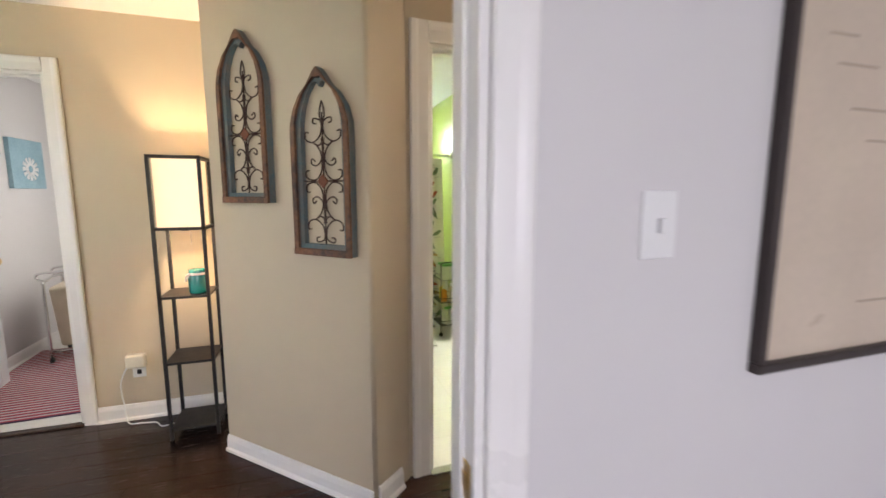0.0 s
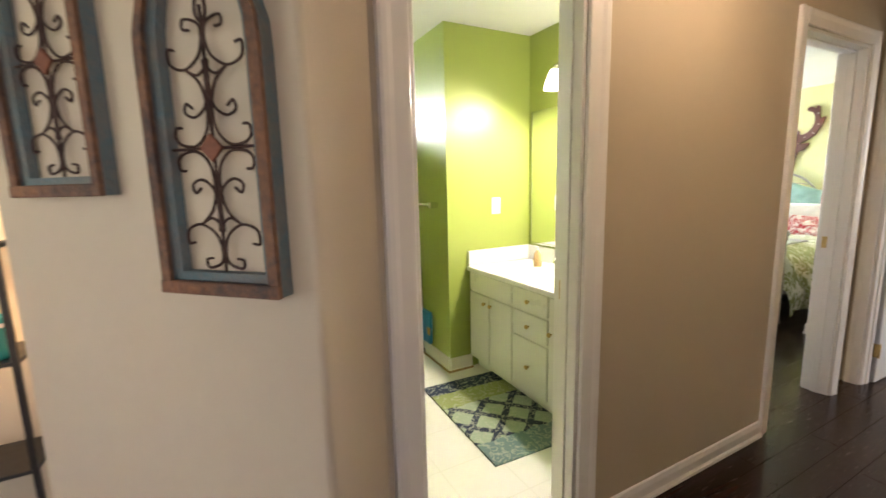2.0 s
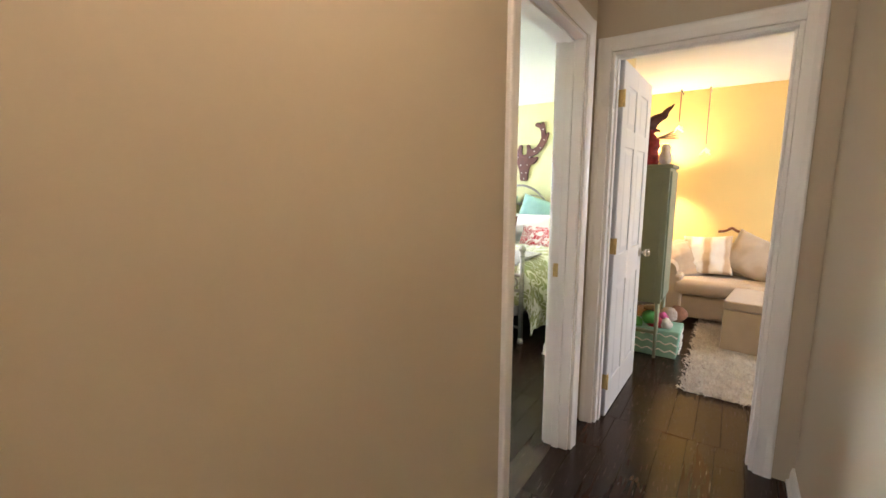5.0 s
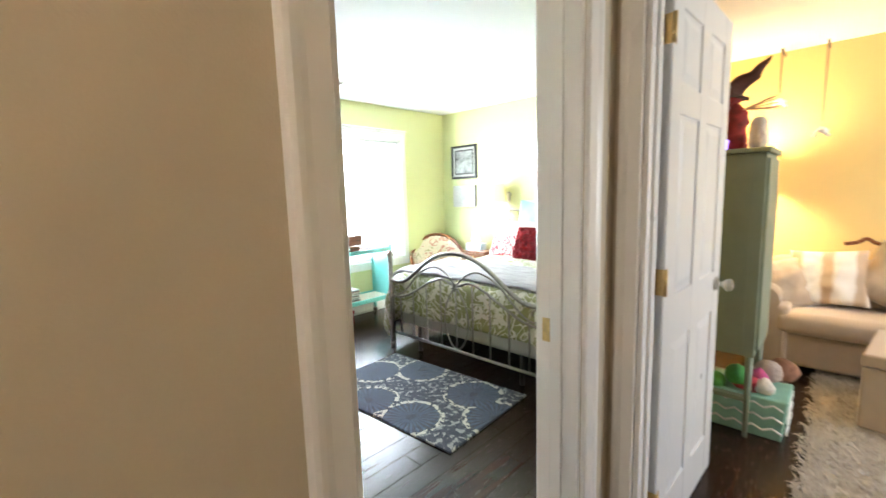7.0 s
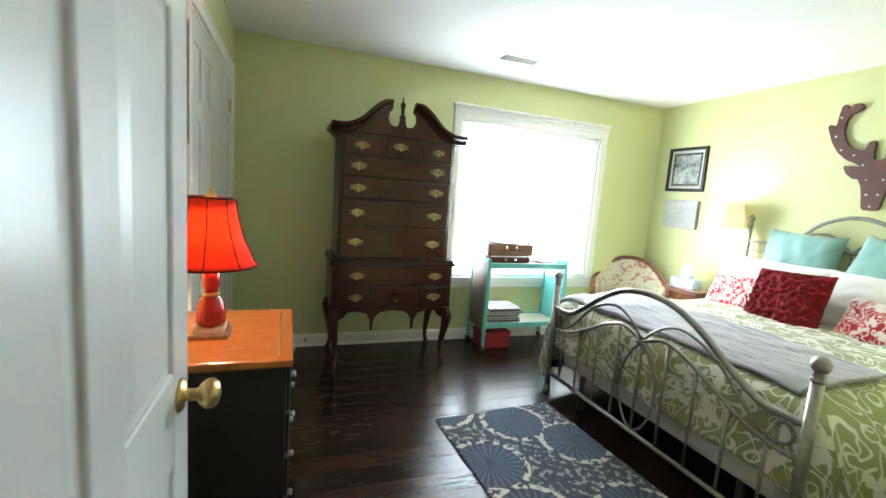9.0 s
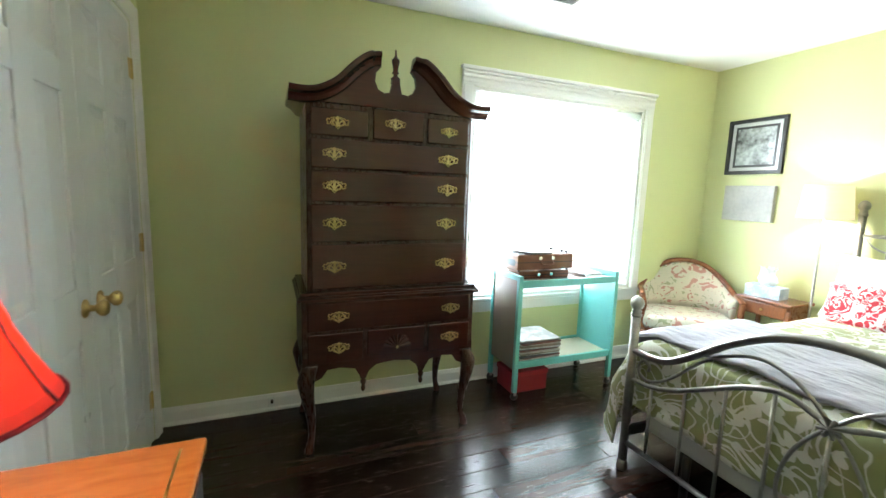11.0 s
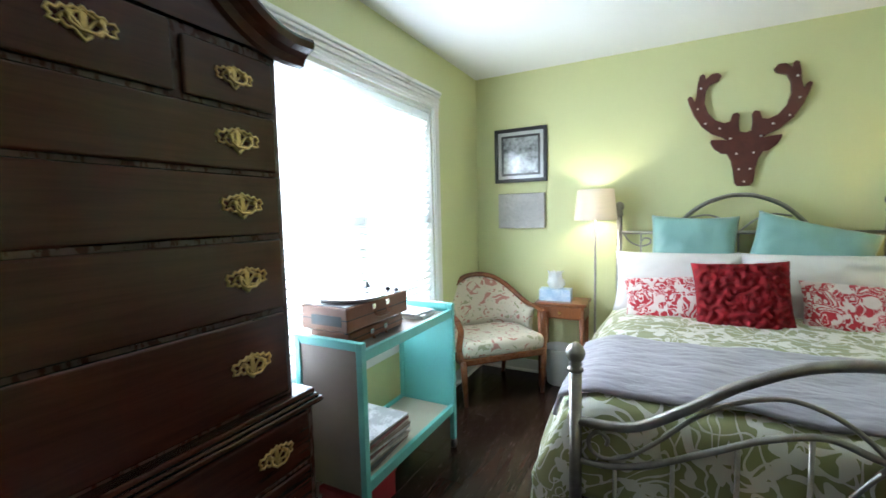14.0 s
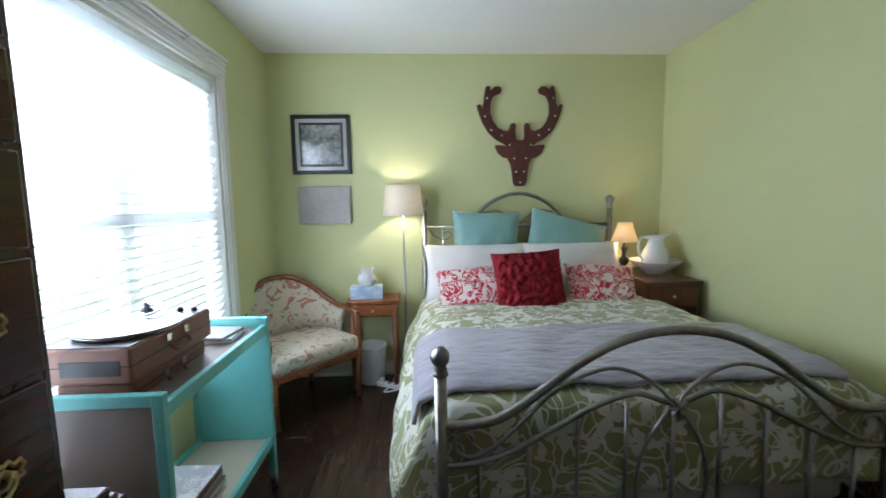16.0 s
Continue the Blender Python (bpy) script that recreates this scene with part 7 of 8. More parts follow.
br_ = part("bath_rug", bx(-0.275, 0.275, -0.445, 0.445, 0, 0.012, 0.004), bath_rug_material())
br_.matrix_basis = pose(2.037, 3.027, 0.004, 0, 0, -2)
tagged(br_, "blue and green patchwork rug on white bathroom floor", "rug")


def bath_cart():
    ob = thing("bath_cart", "black wire rolling cart loaded with toiletries", "cart", (1.93, 4.19, 0.004))
    hx, hy = 0.12, 0.14
    for x in (-hx, hx):
        for y in (-hy, hy):
            part("post", tube([(x, y, 0.04), (x, y, 0.70)], 0.006, 8), M_BLACK, ob)
            cw = lathe([(0.006, -0.008), (0.02, -0.007), (0.02, 0.007), (0.006, 0.008)], 12)
            bmesh.ops.transform(cw, matrix=pose(x, y, 0.02, 90, 0, 0), verts=cw.verts)
            part("wheel", cw, M_BLACK, ob)
    for z in (0.10, 0.33, 0.56):
        part("shelf", bx(-hx, hx, -hy, hy, z, z + 0.008, 0.002), M_BLACK, ob)
        for zz in (z + 0.05,):
            part("wire_rim", tube([(-hx, -hy, zz), (hx, -hy, zz), (hx, hy, zz), (-hx, hy, zz)], 0.004, 6, closed=True), M_BLACK, ob)
    part("handle", tube(smooth_path([(-hx, -hy, 0.70), (-hx * 0.8, -hy, 0.735), (hx * 0.8, -hy, 0.735), (hx, -hy, 0.70)], 5), 0.006, 8), M_BLACK, ob)


bath_cart()
for k, (x, y, z, w, d, h, c, nm) in enumerate(((1.90, 4.14, 0.572, 0.17, 0.22, 0.13, (0.66, 0.68, 0.58), "basket"), (1.86, 4.11, 0.342, 0.06, 0.06, 0.15, (0.60, 0.20, 0.03), "bottle"), (1.93, 4.10, 0.342, 0.06, 0.05, 0.18, (0.70, 0.62, 0.5), "bottle"), (2.0, 4.12, 0.342, 0.05, 0.05, 0.17, (0.40, 0.36, 0.55), "bottle"), (1.87, 4.22, 0.342, 0.05, 0.06, 0.16, (0.65, 0.50, 0.08), "bottle"), (1.90, 4.12, 0.112, 0.10, 0.10, 0.15, (0.66, 0.64, 0.6), "carton"), (1.99, 4.2, 0.112, 0.08, 0.08, 0.12, (0.05, 0.05, 0.05), "carton"))):
    ob = thing("toiletry_" + nm, "coloured toiletry " + nm + " on the black wire cart", nm, (x, y, z), k * 7)
    m = mat("toiletry plastic", c, 0.35, vary=0.12, scale=18, bump=0)
    if nm == "bottle":
        part("body", lathe([(w * 0.45, 0), (w * 0.5, 0.006), (w * 0.5, h * 0.72), (w * 0.2, h * 0.82), (w * 0.2, h * 0.86)], 16), m, ob)
        part("cap", lathe([(w * 0.25, h * 0.86), (w * 0.24, h)], 12), M_PLASTIC, ob)
    else:
        part("body", bx(-w / 2, w / 2, -d / 2, d / 2, 0, h, 0.008), m, ob)
        part("lid" if nm == "carton" else "contents", bx(-w / 2 + 0.01, w / 2 - 0.01, -d / 2 + 0.02, d / 2 - 0.03, h, h + 0.02, 0.008), mat("green packet", (0.10, 0.36, 0.08), 0.5, bump=0), ob)
bag = thing("blue_bag", "bright blue plastic bag hanging beside the cart", "bag", (2.065, 4.02, 0))
part("bag", bx(-0.02, 0.012, -0.10, 0.06, 0.12, 0.38, 0.01, seg=3), mat("blue plastic", (0.03, 0.27, 0.52), 0.35, vary=0.1, scale=12), bag)
part("tag", bx(-0.026, -0.02, -0.12, -0.07, 0.20, 0.26, 0.003), mat("orange tag", (0.62, 0.30, 0.04), 0.5), bag)


# ---------------------------------------------------------------- laundry
def stripe_material():
    m, nt, b, n, mth, blend = node_mat("red, white and navy striped weave", 0.95)
    v, _ = coords(nt, n)
    sep = n("SeparateXYZ")
    nt.links.new(v, sep.inputs[0])
    nz = n("TexNoise", Scale=120.0)
    nt.links.new(v, nz.inputs["Vector"])
    f = mth("FRACT", mth("ADD", mth("MULTIPLY", sep.outputs[1], 24.0), mth("MULTIPLY", nz.outputs[0], 0.25)))
    c = blend(mth("GREATER_THAN", f, 0.42), (0.34, 0.03, 0.05), (0.55, 0.50, 0.50))
    c = blend(mth("GREATER_THAN", f, 0.80), c, (0.06, 0.04, 0.08))
    nt.links.new(c, b.inputs["Base Color"])
    bumped(nt, b, n, nz.outputs[0], 0.4)
    return m


lr = part("striped_rug", bx(-0.5, 0.5, -0.72, 0.72, 0, 0.010, 0.004), stripe_material())
lr.matrix_basis = pose(-1.18, 4.06, 0.004, 0, 0, 3)
tagged(lr, "red and white striped woven rug on laundry floor", "rug")
hp = thing("laundry_hamper", "cream canvas laundry hamper in a chrome rolling frame", "laundry hamper", (-1.30, 4.62, 0.004), 8)
for x in (-0.2, 0.2):
    part("side_frame", tube(smooth_path([(x, -0.2, 0.05), (x, -0.21, 0.60), (x, -0.17, 0.69), (x, 0.17, 0.69), (x, 0.21, 0.60), (x, 0.2, 0.05)], 5), 0.012, 8), M_CHROME, hp)
    for y in (-0.2, 0.2):
        wl = lathe([(0.008, -0.01), (0.028, -0.009), (0.028, 0.009), (0.008, 0.01)], 12)
        bmesh.ops.transform(wl, matrix=pose(x, y, 0.028, 0, 90, 0), verts=wl.verts)
        part("wheel", wl, M_BLACK, hp)
for y in (-0.2, 0.2):
    part("cross_bar", tube([(-0.2, y, 0.10), (0.2, y, 0.10)], 0.010, 8), M_CHROME, hp)
    part("handle_bar", tube(smooth_path([(-0.2, y * 0.85, 0.69), (-0.25, y * 0.85, 0.72), (-0.2, y * 0.85, 0.76), (0.2, y * 0.85, 0.76)], 4), 0.010, 8), M_CHROME, hp)
bg = bx(-0.185, 0.185, -0.185, 0.185, 0.12, 0.64, 0.03, seg=3)
for v_ in bg.verts:
    k = 1 - 0.18 * (0.64 - v_.co.z) / 0.52
    v_.co.x *= k
    v_.co.y *= k
part("canvas_bag", bg, mat("cream canvas", (0.62, 0.54, 0.42), 0.9, vary=0.06, scale=12, fine=250, bump=0.3), hp, "cream canvas bag")
lc = thing("canvas", "pale blue canvas with a white flower on the laundry wall", "canvas", (-1.74, 4.88, 1.66), 90)
part("canvas_face", bx(-0.23, 0.23, -0.035, 0, -0.21, 0.21, 0.004), mat("pale blue painted canvas", (0.33, 0.50, 0.56), 0.6, vary=0.15, scale=6, fine=60, bump=0.3, colour2=(0.20, 0.34, 0.42)), lc)
pt = bmesh.new()
for k in range(12):
    a = k * math.pi / 6
    tube([(0.02 + 0.03 * math.cos(a), -0.036, -0.04 + 0.03 * math.sin(a)), (0.02 + 0.11 * math.cos(a), -0.036, -0.04 + 0.10 * math.sin(a))], 0.012, 6, pt, r1=0.018)
bmesh.ops.scale(pt, vec=(1, 0.12, 1), space=Matrix.Translation((0, 0.036, 0)), verts=pt.verts)
part("painted_flower", pt, M_PAPER, lc)


# ---------------------------------------------------------------- den
M_SOFA = mat("oatmeal linen upholstery", (0.46, 0.36, 0.26), 0.92, vary=0.06, scale=8, fine=320, bump=0.3, sheen=0.3)
M_FUR = mat("cream shag pile", (0.66, 0.58, 0.48), 0.95, vary=0.15, scale=14, fine=90, bump=0.6, sheen=0.5)


def stripe_cloth():
    m, nt, b, n, mth, blend = node_mat("white cloth with soft tan stripes", 0.92)
    v, _ = coords(nt, n)
    sep = n("SeparateXYZ")
    nt.links.new(v, sep.inputs[0])
    nz, wv = n("TexNoise", Scale=9.0, Detail=3.0), n("TexNoise", Scale=380.0, Detail=1.0)
    for k in (nz, wv):
        nt.links.new(v, k.inputs["Vector"])
    y = mth("ADD", sep.outputs[1], mth("MULTIPLY", nz.outputs[0], 0.05))
    wave = mth("SINE", mth("MULTIPLY", y, 34.0))
    band = n("MapRange", **{"From Min": 0.15, "From Max": 0.75})
    nt.links.new(wave, band.inputs[0])
    nt.links.new(blend(mth("MULTIPLY", band.outputs[0], 0.8), (0.70, 0.66, 0.60), (0.44, 0.29, 0.16)), b.inputs["Base Color"])
    bumped(nt, b, n, wv.outputs[0], 0.3, 0.003)
    return m


def sofa():
    ob = thing("sofa_chair", "wide oatmeal linen snuggle chair with rolled arms", "sofa", (6.95, 1.56, 0))
    ob.scale = (1.35, 1.0, 1.0)
    ob.location.x = 6.86
    ob.location.y = 1.49
    # local: front at -x
    part("base", bx(-0.12, 0.40, -0.60, 0.60, 0.06, 0.30, 0.03, seg=3), M_SOFA, ob)
    part("seat_cushion", bx(-0.16, 0.25, -0.45, 0.45, 0.30, 0.46, 0.05, seg=4), M_SOFA, ob, "", True)
    for s in (-1, 1):
        arm = bx(-0.15, 0.40, s * 0.47 - 0.10, s * 0.47 + 0.14 if s > 0 else s * 0.47 + 0.10, 0.06, 0.50, 0.03, seg=3)
        tube([(-0.155, s * 0.53, 0.53), (0.40, s * 0.53, 0.53)], 0.105, 18, arm)
        part("arm", arm, M_SOFA, ob)
    bk = bx(0.22, 0.42, -0.56, 0.56, 0.30, 0.80, 0.07, seg=4)
    for v_ in bk.verts:
        if v_.co.z > 0.7:
            v_.co.z += 0.10 * math.exp(-(v_.co.y / 0.28) ** 2) - 0.02
    part("backrest", bk, M_SOFA, ob, "", True)
    part("carved_crest", tube(smooth_path([(0.32, -0.12, 0.90), (0.32, -0.05, 0.915), (0.32, 0.0, 0.945), (0.32, 0.05, 0.915), (0.32, 0.12, 0.90)], 4), 0.014, 8), M_MAHOG, ob)
    for x in (-0.08, 0.34):
        for y in (-0.5, 0.5):
            part("foot", lathe([(0.02, 0), (0.03, 0.03), (0.035, 0.065)], 12, (x, y, 0)), M_BLACK, ob)


sofa()
single("sofa_pillow", cushion(None, "sofa_pillow", 0.44, 0.42, 0.16, stripe_cloth(), pose(7.04, 1.68, 0.67, 0, 0, 90) @ pose(0, 0, 0, 20, 4, 0), seed=21), "white cushion with soft tan stripes on the linen sofa", "cushion")
single("sofa_pillow", cushion(None, "sofa_pillow", 0.44, 0.44, 0.18, M_SOFA, pose(7.08, 1.30, 0.68, 0, 0, 84) @ pose(0, 0, 0, 22, -24, 0), seed=22), "oatmeal linen cushion on the matching sofa", "cushion")
single("sofa_pillow", cushion(None, "sofa_pillow", 0.46, 0.40, 0.18, M_SOFA, pose(6.97, 1.93, 0.60, 0, 0, 120) @ pose(0, 0, 0, 24, 12, 0), seed=23), "oatmeal linen cushion leaning on the sofa arm", "cushion")

om = thing("ottoman", "square oatmeal storage ottoman with a lid seam", "ottoman", (6.25, 1.17, 0.03), -7.5)
part("body", bx(-0.30, 0.30, -0.29, 0.29, 0, 0.345, 0.012), M_SOFA, om)
part("lid", bx(-0.305, 0.305, -0.295, 0.295, 0.35, 0.42, 0.014, seg=3), M_SOFA, om, "padded lid")


def shag():
    bm = bmesh.new()
    rs = random.Random(12)
    x0, x1, y0, y1 = 5.02, 6.85, 0.72, 1.70
    bx(x0 + 0.03, x1 - 0.03, y0 + 0.03, y1 - 0.03, 0, 0.014, bm=bm)
    for k in range(7500):
        x, y = rs.uniform(x0, x1), rs.uniform(y0, y1)
        a, ln, h = rs.uniform(0, 6.283), rs.uniform(0.03, 0.065), rs.uniform(0.018, 0.04)
        dx, dy = math.cos(a), math.sin(a)
        wx, wy = -dy * 0.005, dx * 0.005
        p = [bm.verts.new(q) for q in ((x - wx, y - wy, 0.008), (x + wx, y + wy, 0.008), (x + dx * ln * 0.5 + wx, y + dy * ln * 0.5 + wy, h), (x + dx * ln * 0.5 - wx, y + dy * ln * 0.5 - wy, h), (x + dx * ln, y + dy * ln, h * 0.55))]
        bm.faces.new((p[0], p[1], p[2], p[3]))
        bm.faces.new((p[3], p[2], p[4]))
    return tagged(part("shag_rug", bm, M_FUR), "thick cream shag rug on the dark den floor", "rug")


shag()


def den_cabinet():
    M_SAGE = mat("sage grey-green painted wood", (0.20, 0.24, 0.17), 0.45, vary=0.06, scale=10, fine=120, bump=0.08)
    ob = thing("cabinet", "tall sage-green painted cabinet on slim legs", "cabinet")
    x0, x1, y0, y1 = 5.53, 5.93, 1.915, 2.46
    part("body", bx(x0, x1, y0, y1, 0.46, 1.525, 0.005), M_SAGE, ob)
    part("top_board", bx(x0 - 0.015, x1 + 0.015, y0 - 0.018, y1 + 0.018, 1.525, 1.552, 0.006), M_SAGE, ob)
    for x in (x0 + 0.02, x1 - 0.02):
        for y in (y0 + 0.02, y1 - 0.02):
            part("leg", tube([(x, y, 0.46), (x, y, 0.24), (x, y, 0.0)], 0.019, 8, r1=0.012), M_SAGE, ob)
    part("low_shelf", bx(x0 + 0.01, x1 - 0.01, y0 + 0.01, y1 - 0.01, 0.20, 0.225, 0.004), M_SAGE, ob)
    part("side_stile", bx(x0 - 0.006, x0, y0, y0 + 0.05, 0.46, 1.525, 0.002), M_SAGE, ob)
    part("door", bx(x0 + 0.02, x1 - 0.02, y0 - 0.014, y0, 0.49, 1.50, 0.004), M_SAGE, ob)


den_cabinet()
# seasonal figures on top of the cabinet, as plain shapes
def rumpled(bm, amount, scale, seed):
    for v in bm.verts:
        k = Vector((v.co.x, v.co.y, v.co.z))
        v.co += amount * Vector((noise.noise(k * scale + Vector((seed, 0, 0))), noise.noise(k * scale + Vector((0, seed, 0))), noise.noise(k * scale + Vector((0, 0, seed)))))
    return bm


def profile(pts, n=5):
    return [(p.x, p.z) for p in smooth_path([(r, 0, z) for r, z in pts], n)]


fg = lathe(profile([(0.10, 0), (0.105, 0.03), (0.085, 0.10), (0.10, 0.15), (0.085, 0.20), (0.05, 0.235), (0.062, 0.27), (0.045, 0.31), (0.012, 0.325)]), 22)
rumpled(fg, 0.035, 14, 3)
tagged(part("holiday_figure", fg, mat("red felt", (0.34, 0.028, 0.025), 0.9, vary=0.3, scale=14, fine=150, bump=0.5, colour2=(0.12, 0.015, 0.012), blotch=0.12), None, "", True), "rumpled red felt holiday figure on top of the cabinet", "figurine").matrix_basis = pose(5.68, 2.12, 1.552)
hat = lathe(profile([(0.095, 0.0), (0.07, 0.012), (0.05, 0.03), (0.047, 0.05)], 3), 20)
tube(smooth_path([(0, 0.005, 0.03), (0.0, -0.03, 0.075), (0, -0.085, 0.115), (0, -0.125, 0.16), (0, -0.155, 0.20)], 5), 0.05, 14, hat, r1=0.004)
rumpled(hat, 0.018, 16, 7)
tagged(part("witch_hat", hat, mat("dark brown felt", (0.085, 0.03, 0.02), 0.9, vary=0.25, scale=16, fine=140, bump=0.5)), "floppy dark brown pointed felt hat on the figure", "hat").matrix_basis = pose(5.68, 2.11, 1.825, 4, 0, 0)
bw = bmesh.new()
for k in range(26):
    a = k * 0.7
    tube([(0, 0.02, 0), (0.03 * math.cos(a), -0.10 - 0.01 * (k % 4), 0.03 * math.sin(a))], 0.004, 4, bw, r1=0.002)
tagged(part("broom_head", bw, M_OLDWOOD), "small twig broom head leaning over the cabinet top", "broom").matrix_basis = pose(5.62, 2.02, 1.76, -8, 0, 0)
wf = thing("white_ornament", "white furry ornament on the cabinet", "ornament", (5.60, 1.965, 1.552))
part("body", lathe([(0.03, 0), (0.045, 0.03), (0.042, 0.07), (0.03, 0.10), (0.034, 0.13), (0.02, 0.155)], 14), M_FUR, wf)
ul = thing("blue_light_box", "small white box glowing violet-blue on the cabinet", "night light", (5.57, 2.16, 1.552))
part("box", bx(-0.035, 0.035, -0.07, 0.05, 0, 0.055, 0.008), mat("violet glow", (0.4, 0.35, 0.8), 0.4, bump=0, emit=(0.30, 0.22, 1.0), glow=2.2), ul)
part("lid", bx(-0.03, 0.03, -0.06, 0.04, 0.055, 0.10, 0.008), M_PLASTIC, ul)

bk_ = thing("toy_basket", "mint zigzag fabric basket heaped with toys and cloths", "basket", (5.73, 1.95, 0))
M_MINT = mat("mint and cream fabric", (0.28, 0.52, 0.42), 0.9, vary=0.1, scale=12, bump=0.2)
tub_ = bx(-0.15, 0.15, -0.19, 0.19, 0.0, 0.235, 0.012)
for v_ in tub_.verts:
    k = 0.88 + 0.12 * v_.co.z / 0.235
    v_.co.x *= k
    v_.co.y *= k
part("body", tub_, M_MINT, bk_)
for s in range(3):
    zz = bmesh.new()
    n = 9
    pts = [(-0.152 + 0.006, -0.17 + 0.34 * k / (n - 1), 0.05 + 0.065 * s + (0.022 if k % 2 else 0)) for k in range(n)]
    tube(pts, 0.006, 5, zz)
    part("zigzag", zz, M_PAPER, bk_)
    zz = bmesh.new()
    tube([(-0.13 + 0.26 * k / 7, -0.186, 0.05 + 0.065 * s + (0.022 if k % 2 else 0)) for k in range(8)], 0.006, 5, zz)
    part("zigzag", zz, M_PAPER, bk_)
rt = random.Random(31)
for k in range(12):
    c = [(0.55, 0.06, 0.10), (0.7, 0.66, 0.6), (0.30, 0.14, 0.08), (0.55, 0.45, 0.4), (0.08, 0.35, 0.08), (0.6, 0.10, 0.28)][k % 6]
    bl = bmesh.new()
    bmesh.ops.create_icosphere(bl, subdivisions=2, radius=rt.uniform(0.045, 0.07))
    for v_ in bl.verts:
        v_.co *= 1 + 0.35 * noise.noise(v_.co * 22 + Vector((k, 0, 0)))
    t_ = part("soft_toy", bl, mat("toy cloth", c, 0.9, vary=0.2, scale=30, bump=0.4), None, "", True)
    t_.matrix_basis = pose(5.72 + rt.uniform(-0.10, 0.10), 1.97 + rt.uniform(-0.17, 0.14), 0.24 + rt.uniform(0, 0.05) + (0.05 if k > 7 else 0))
    tagged(t_, "crumpled soft cloth toy heaped in the mint basket", "toy", "toys in the basket")
ob_ = thing("orange_toy", "orange and black plastic toy on the floor under the cabinet", "toy", (5.66, 2.28, 0))
part("body", bx(-0.08, 0.06, -0.05, 0.07, 0.03, 0.19, 0.02, seg=3), mat("orange plastic", (0.62, 0.20, 0.02), 0.4), ob_)
part("wheel", lathe([(0.035, -0.05), (0.036, 0.05)], 14, (-0.06, 0, 0.036)), M_BLACK, ob_)

ds = thing("door_stop", "small dark wedge door stop at the den door", "door stop", (5.10, 2.075, 0))
part("wedge", prism([(-0.05, 0), (0.06, 0), (0.06, 0.04), (-0.05, 0.008)], 0.04, "xz", -0.02), M_BLACK, ds)

orn = thing("door_ornament", "hanging cluster of weathered metal letters and keys on the door", "ornament", (4.71, 2.054, 1.60))
om_ = bmesh.new()
tube(smooth_path([(0, 0, 0.09), (-0.035, -0.004, 0.04), (0.0, -0.006, -0.02), (0.035, -0.004, 0.03), (0, 0, 0.09)], 5), 0.008, 7, om_)
for k, (x, z) in enumerate(((-0.03, -0.08), (0.03, -0.06), (0.0, -0.13))):
    tube([(x, -0.006, z + 0.08), (x, -0.006, z)], 0.007, 6, om_)
    tube([(x + 0.022 * math.cos(q * math.pi / 5), -0.006, z - 0.02 + 0.022 * math.sin(q * math.pi / 5)) for q in range(10)], 0.007, 6, om_, closed=True)
part("metalwork", om_, mat("pinkish weathered metal", (0.42, 0.30, 0.26), 0.6, 0.3, vary=0.2, scale=40), orn)

for y, z1, nm in ((2.055, 1.98, "pendant_hook"), (1.79, 1.73, "hanging_ornament")):
    p_ = thing(nm, "dangling ornament on a thin brass chain by the yellow wall", "ornament", (7.18, y, 0))
    part("hook", tube([(0.22, 0, 2.39), (0.0, 0, 2.40), (0.0, 0, 2.36)], 0.006, 6), M_BLACK, p_)
    part("chain", tube([(0, 0, z1 + 0.09), (0, 0, 2.38)], 0.006, 6), M_OLDWOOD, p_)
    gb = bmesh.new()
    for k in range(7):
        a = k * 0.9
        tube([(0, 0, z1 + 0.05), (0.045 * math.cos(a), 0.045 * math.sin(a), z1 + 0.02 - 0.02 * (k % 3))], 0.006, 5, gb, r1=0.012)
    part("pendant", gb, M_PLASTIC, p_)
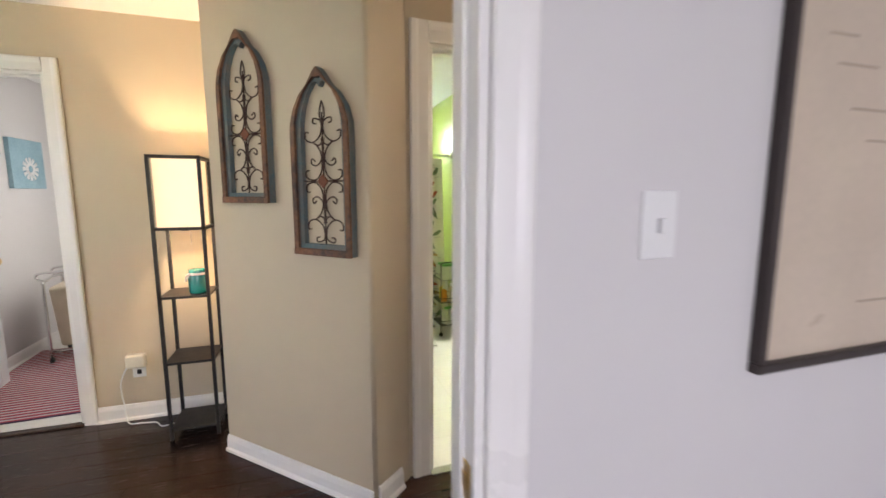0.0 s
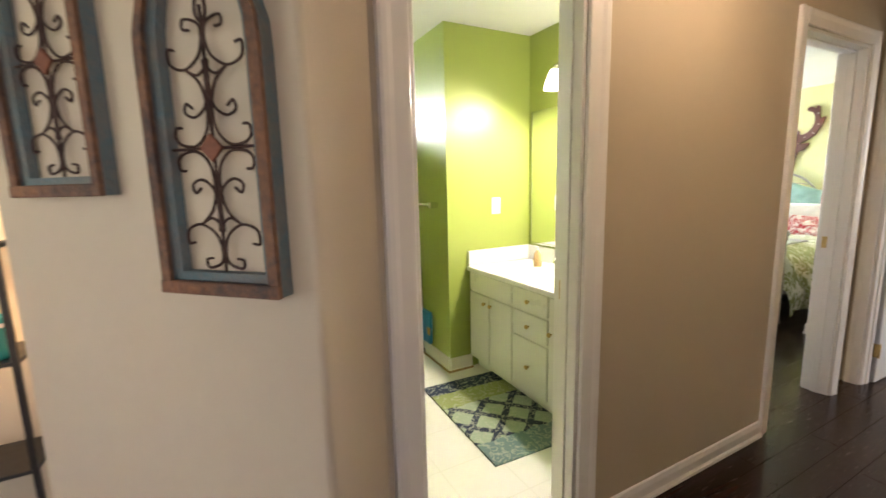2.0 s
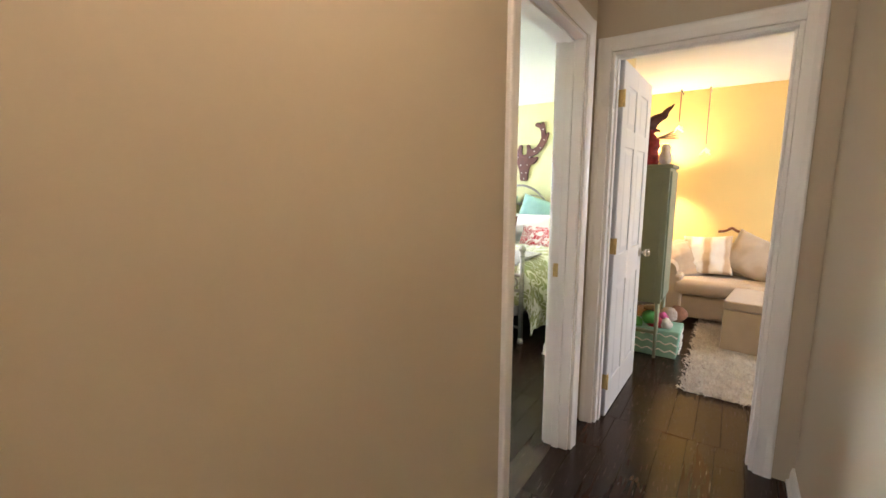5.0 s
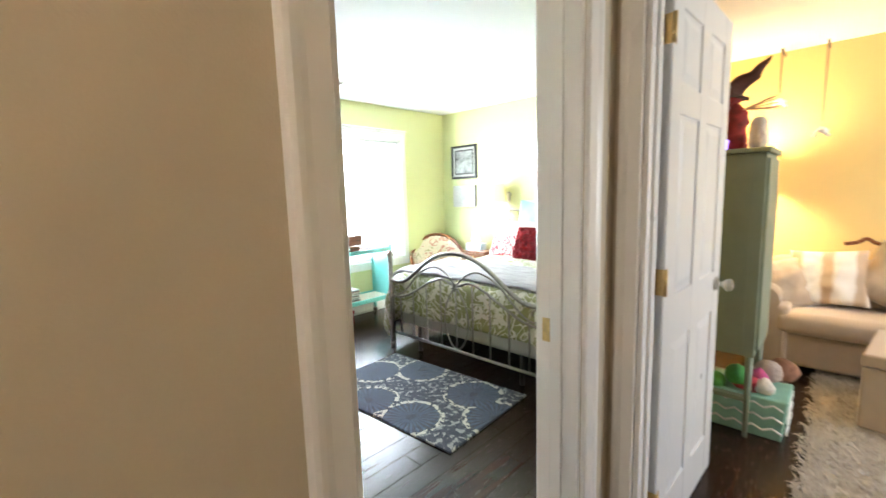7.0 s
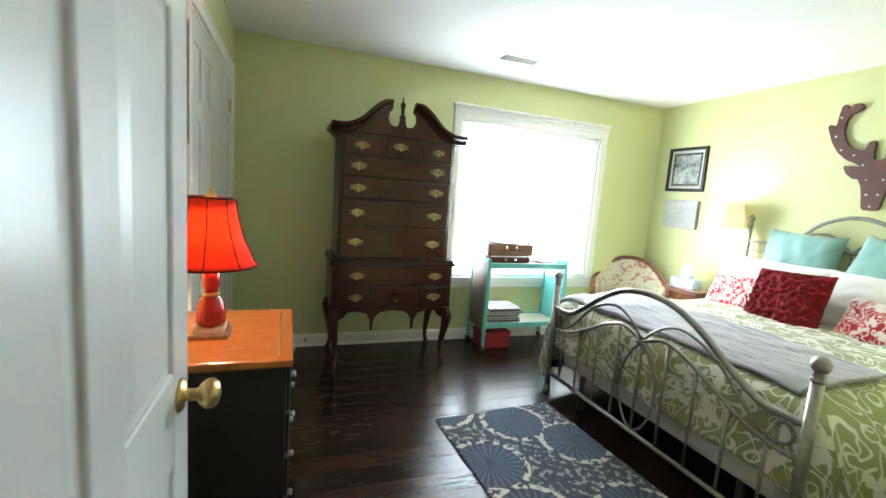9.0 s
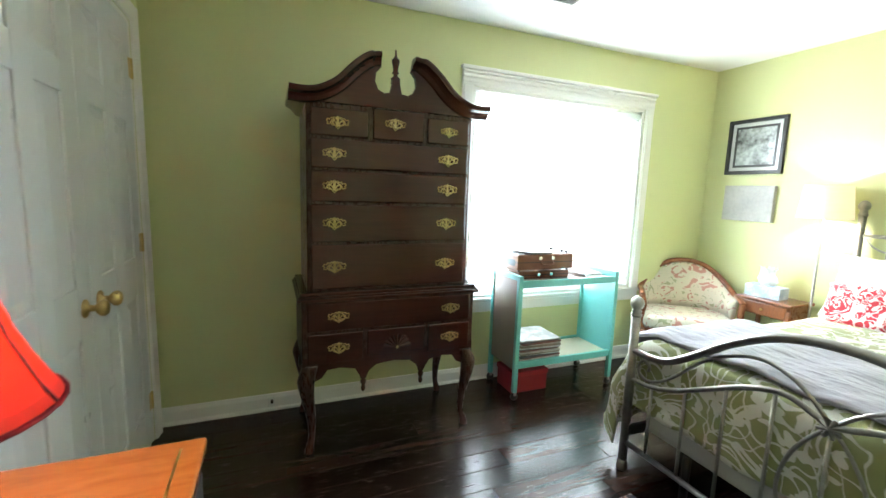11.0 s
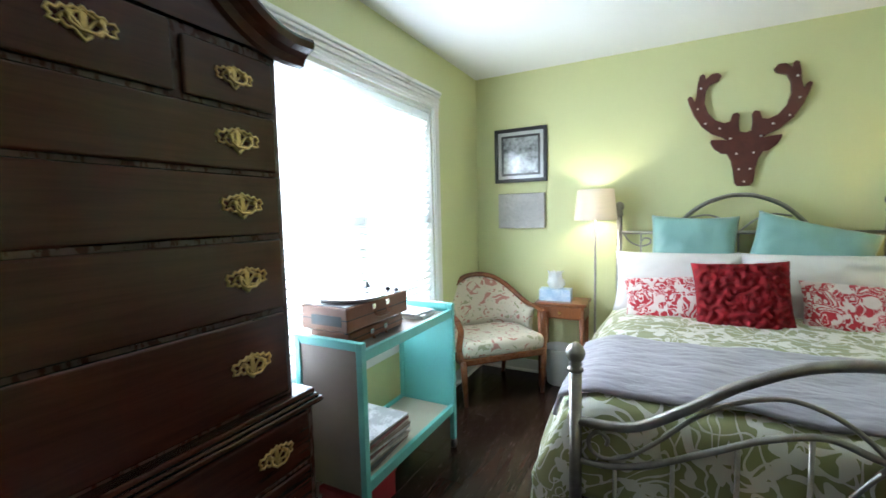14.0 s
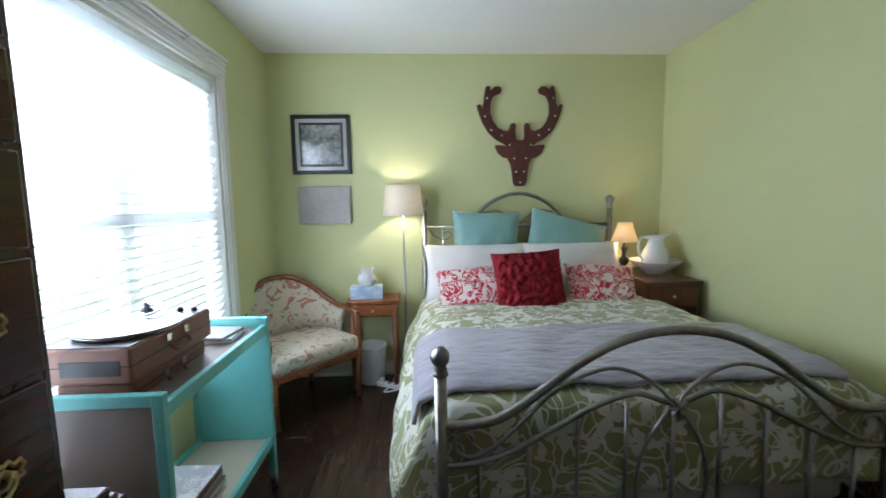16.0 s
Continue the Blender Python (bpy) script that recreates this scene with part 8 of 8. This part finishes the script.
tvp = thing("wall_panel", "plain black canvas on the golden yellow wall", "picture", (7.40, 0.77, 1.825), -90)
part("panel", bx(-0.28, 0.28, -0.03, 0, -0.24, 0.24, 0.004), M_BLACK, tvp)
dl_ = thing("den_lamp", "slim floor lamp with a glowing cream shade in the den corner", "floor lamp", (7.12, 2.14, 0))
part("base", lathe([(0.12, 0), (0.12, 0.015), (0.02, 0.03)], 20), M_BLACK, dl_)
part("pole", lathe([(0.009, 0.02), (0.009, 1.46)], 8), M_BLACK, dl_)
part("shade", lathe([(0.12, 1.38), (0.08, 1.56), (0.078, 1.56), (0.118, 1.38), (0.12, 1.38)], 20, cap=False), M_SHADE_WARM, dl_)


# ---------------------------------------------------------------- floorboards
floor = thing("floor", "dark walnut-brown floorboards with a satin sheen", "floor", kind="structure")
plank_meshes = {}


def plank(x0, x1, y0, y1):
    key = (round(x1 - x0, 3), round(y1 - y0, 3))
    if key not in plank_meshes:
        me = bpy.data.meshes.new("plank")
        bm = bx(-key[0] / 2 + 0.0004, key[0] / 2 - 0.0004, -key[1] / 2 + 0.0004, key[1] / 2 - 0.0004, -0.007, 0)
        top = [e for e in bm.edges if all(v.co.z > -0.001 for v in e.verts)]
        bmesh.ops.bevel(bm, geom=top, offset=0.0016, segments=1, affect="EDGES")
        bm.to_mesh(me)
        bm.free()
        me.materials.append(M_PLANK)
        plank_meshes[key] = me
    ob = new("plank", plank_meshes[key])
    ob.parent = floor
    ob.location = ((x0 + x1) / 2, (y0 + y1) / 2, 0)


PW, PL = 0.127, 1.22
for rx0, rx1, ry0, ry1 in ((3.0, 7.18, 2.20, 5.70), (-2.2, 4.42, 0.84, 2.20), (-2.2, 0.6, 2.20, 3.21), (4.42, 7.42, -0.2, 2.20)):
    y, row = ry0, 0
    while y < ry1 - 0.005:
        yb = min(y + PW, ry1)
        x = rx0 - ((row * 0.43) % 1.0) * PL
        while x < rx1 - 0.005:
            a, b_ = max(x, rx0), min(x + PL, rx1)
            if b_ - a > 0.02:
                plank(a, b_, y, yb)
            x += PL
        y += PW
        row += 1
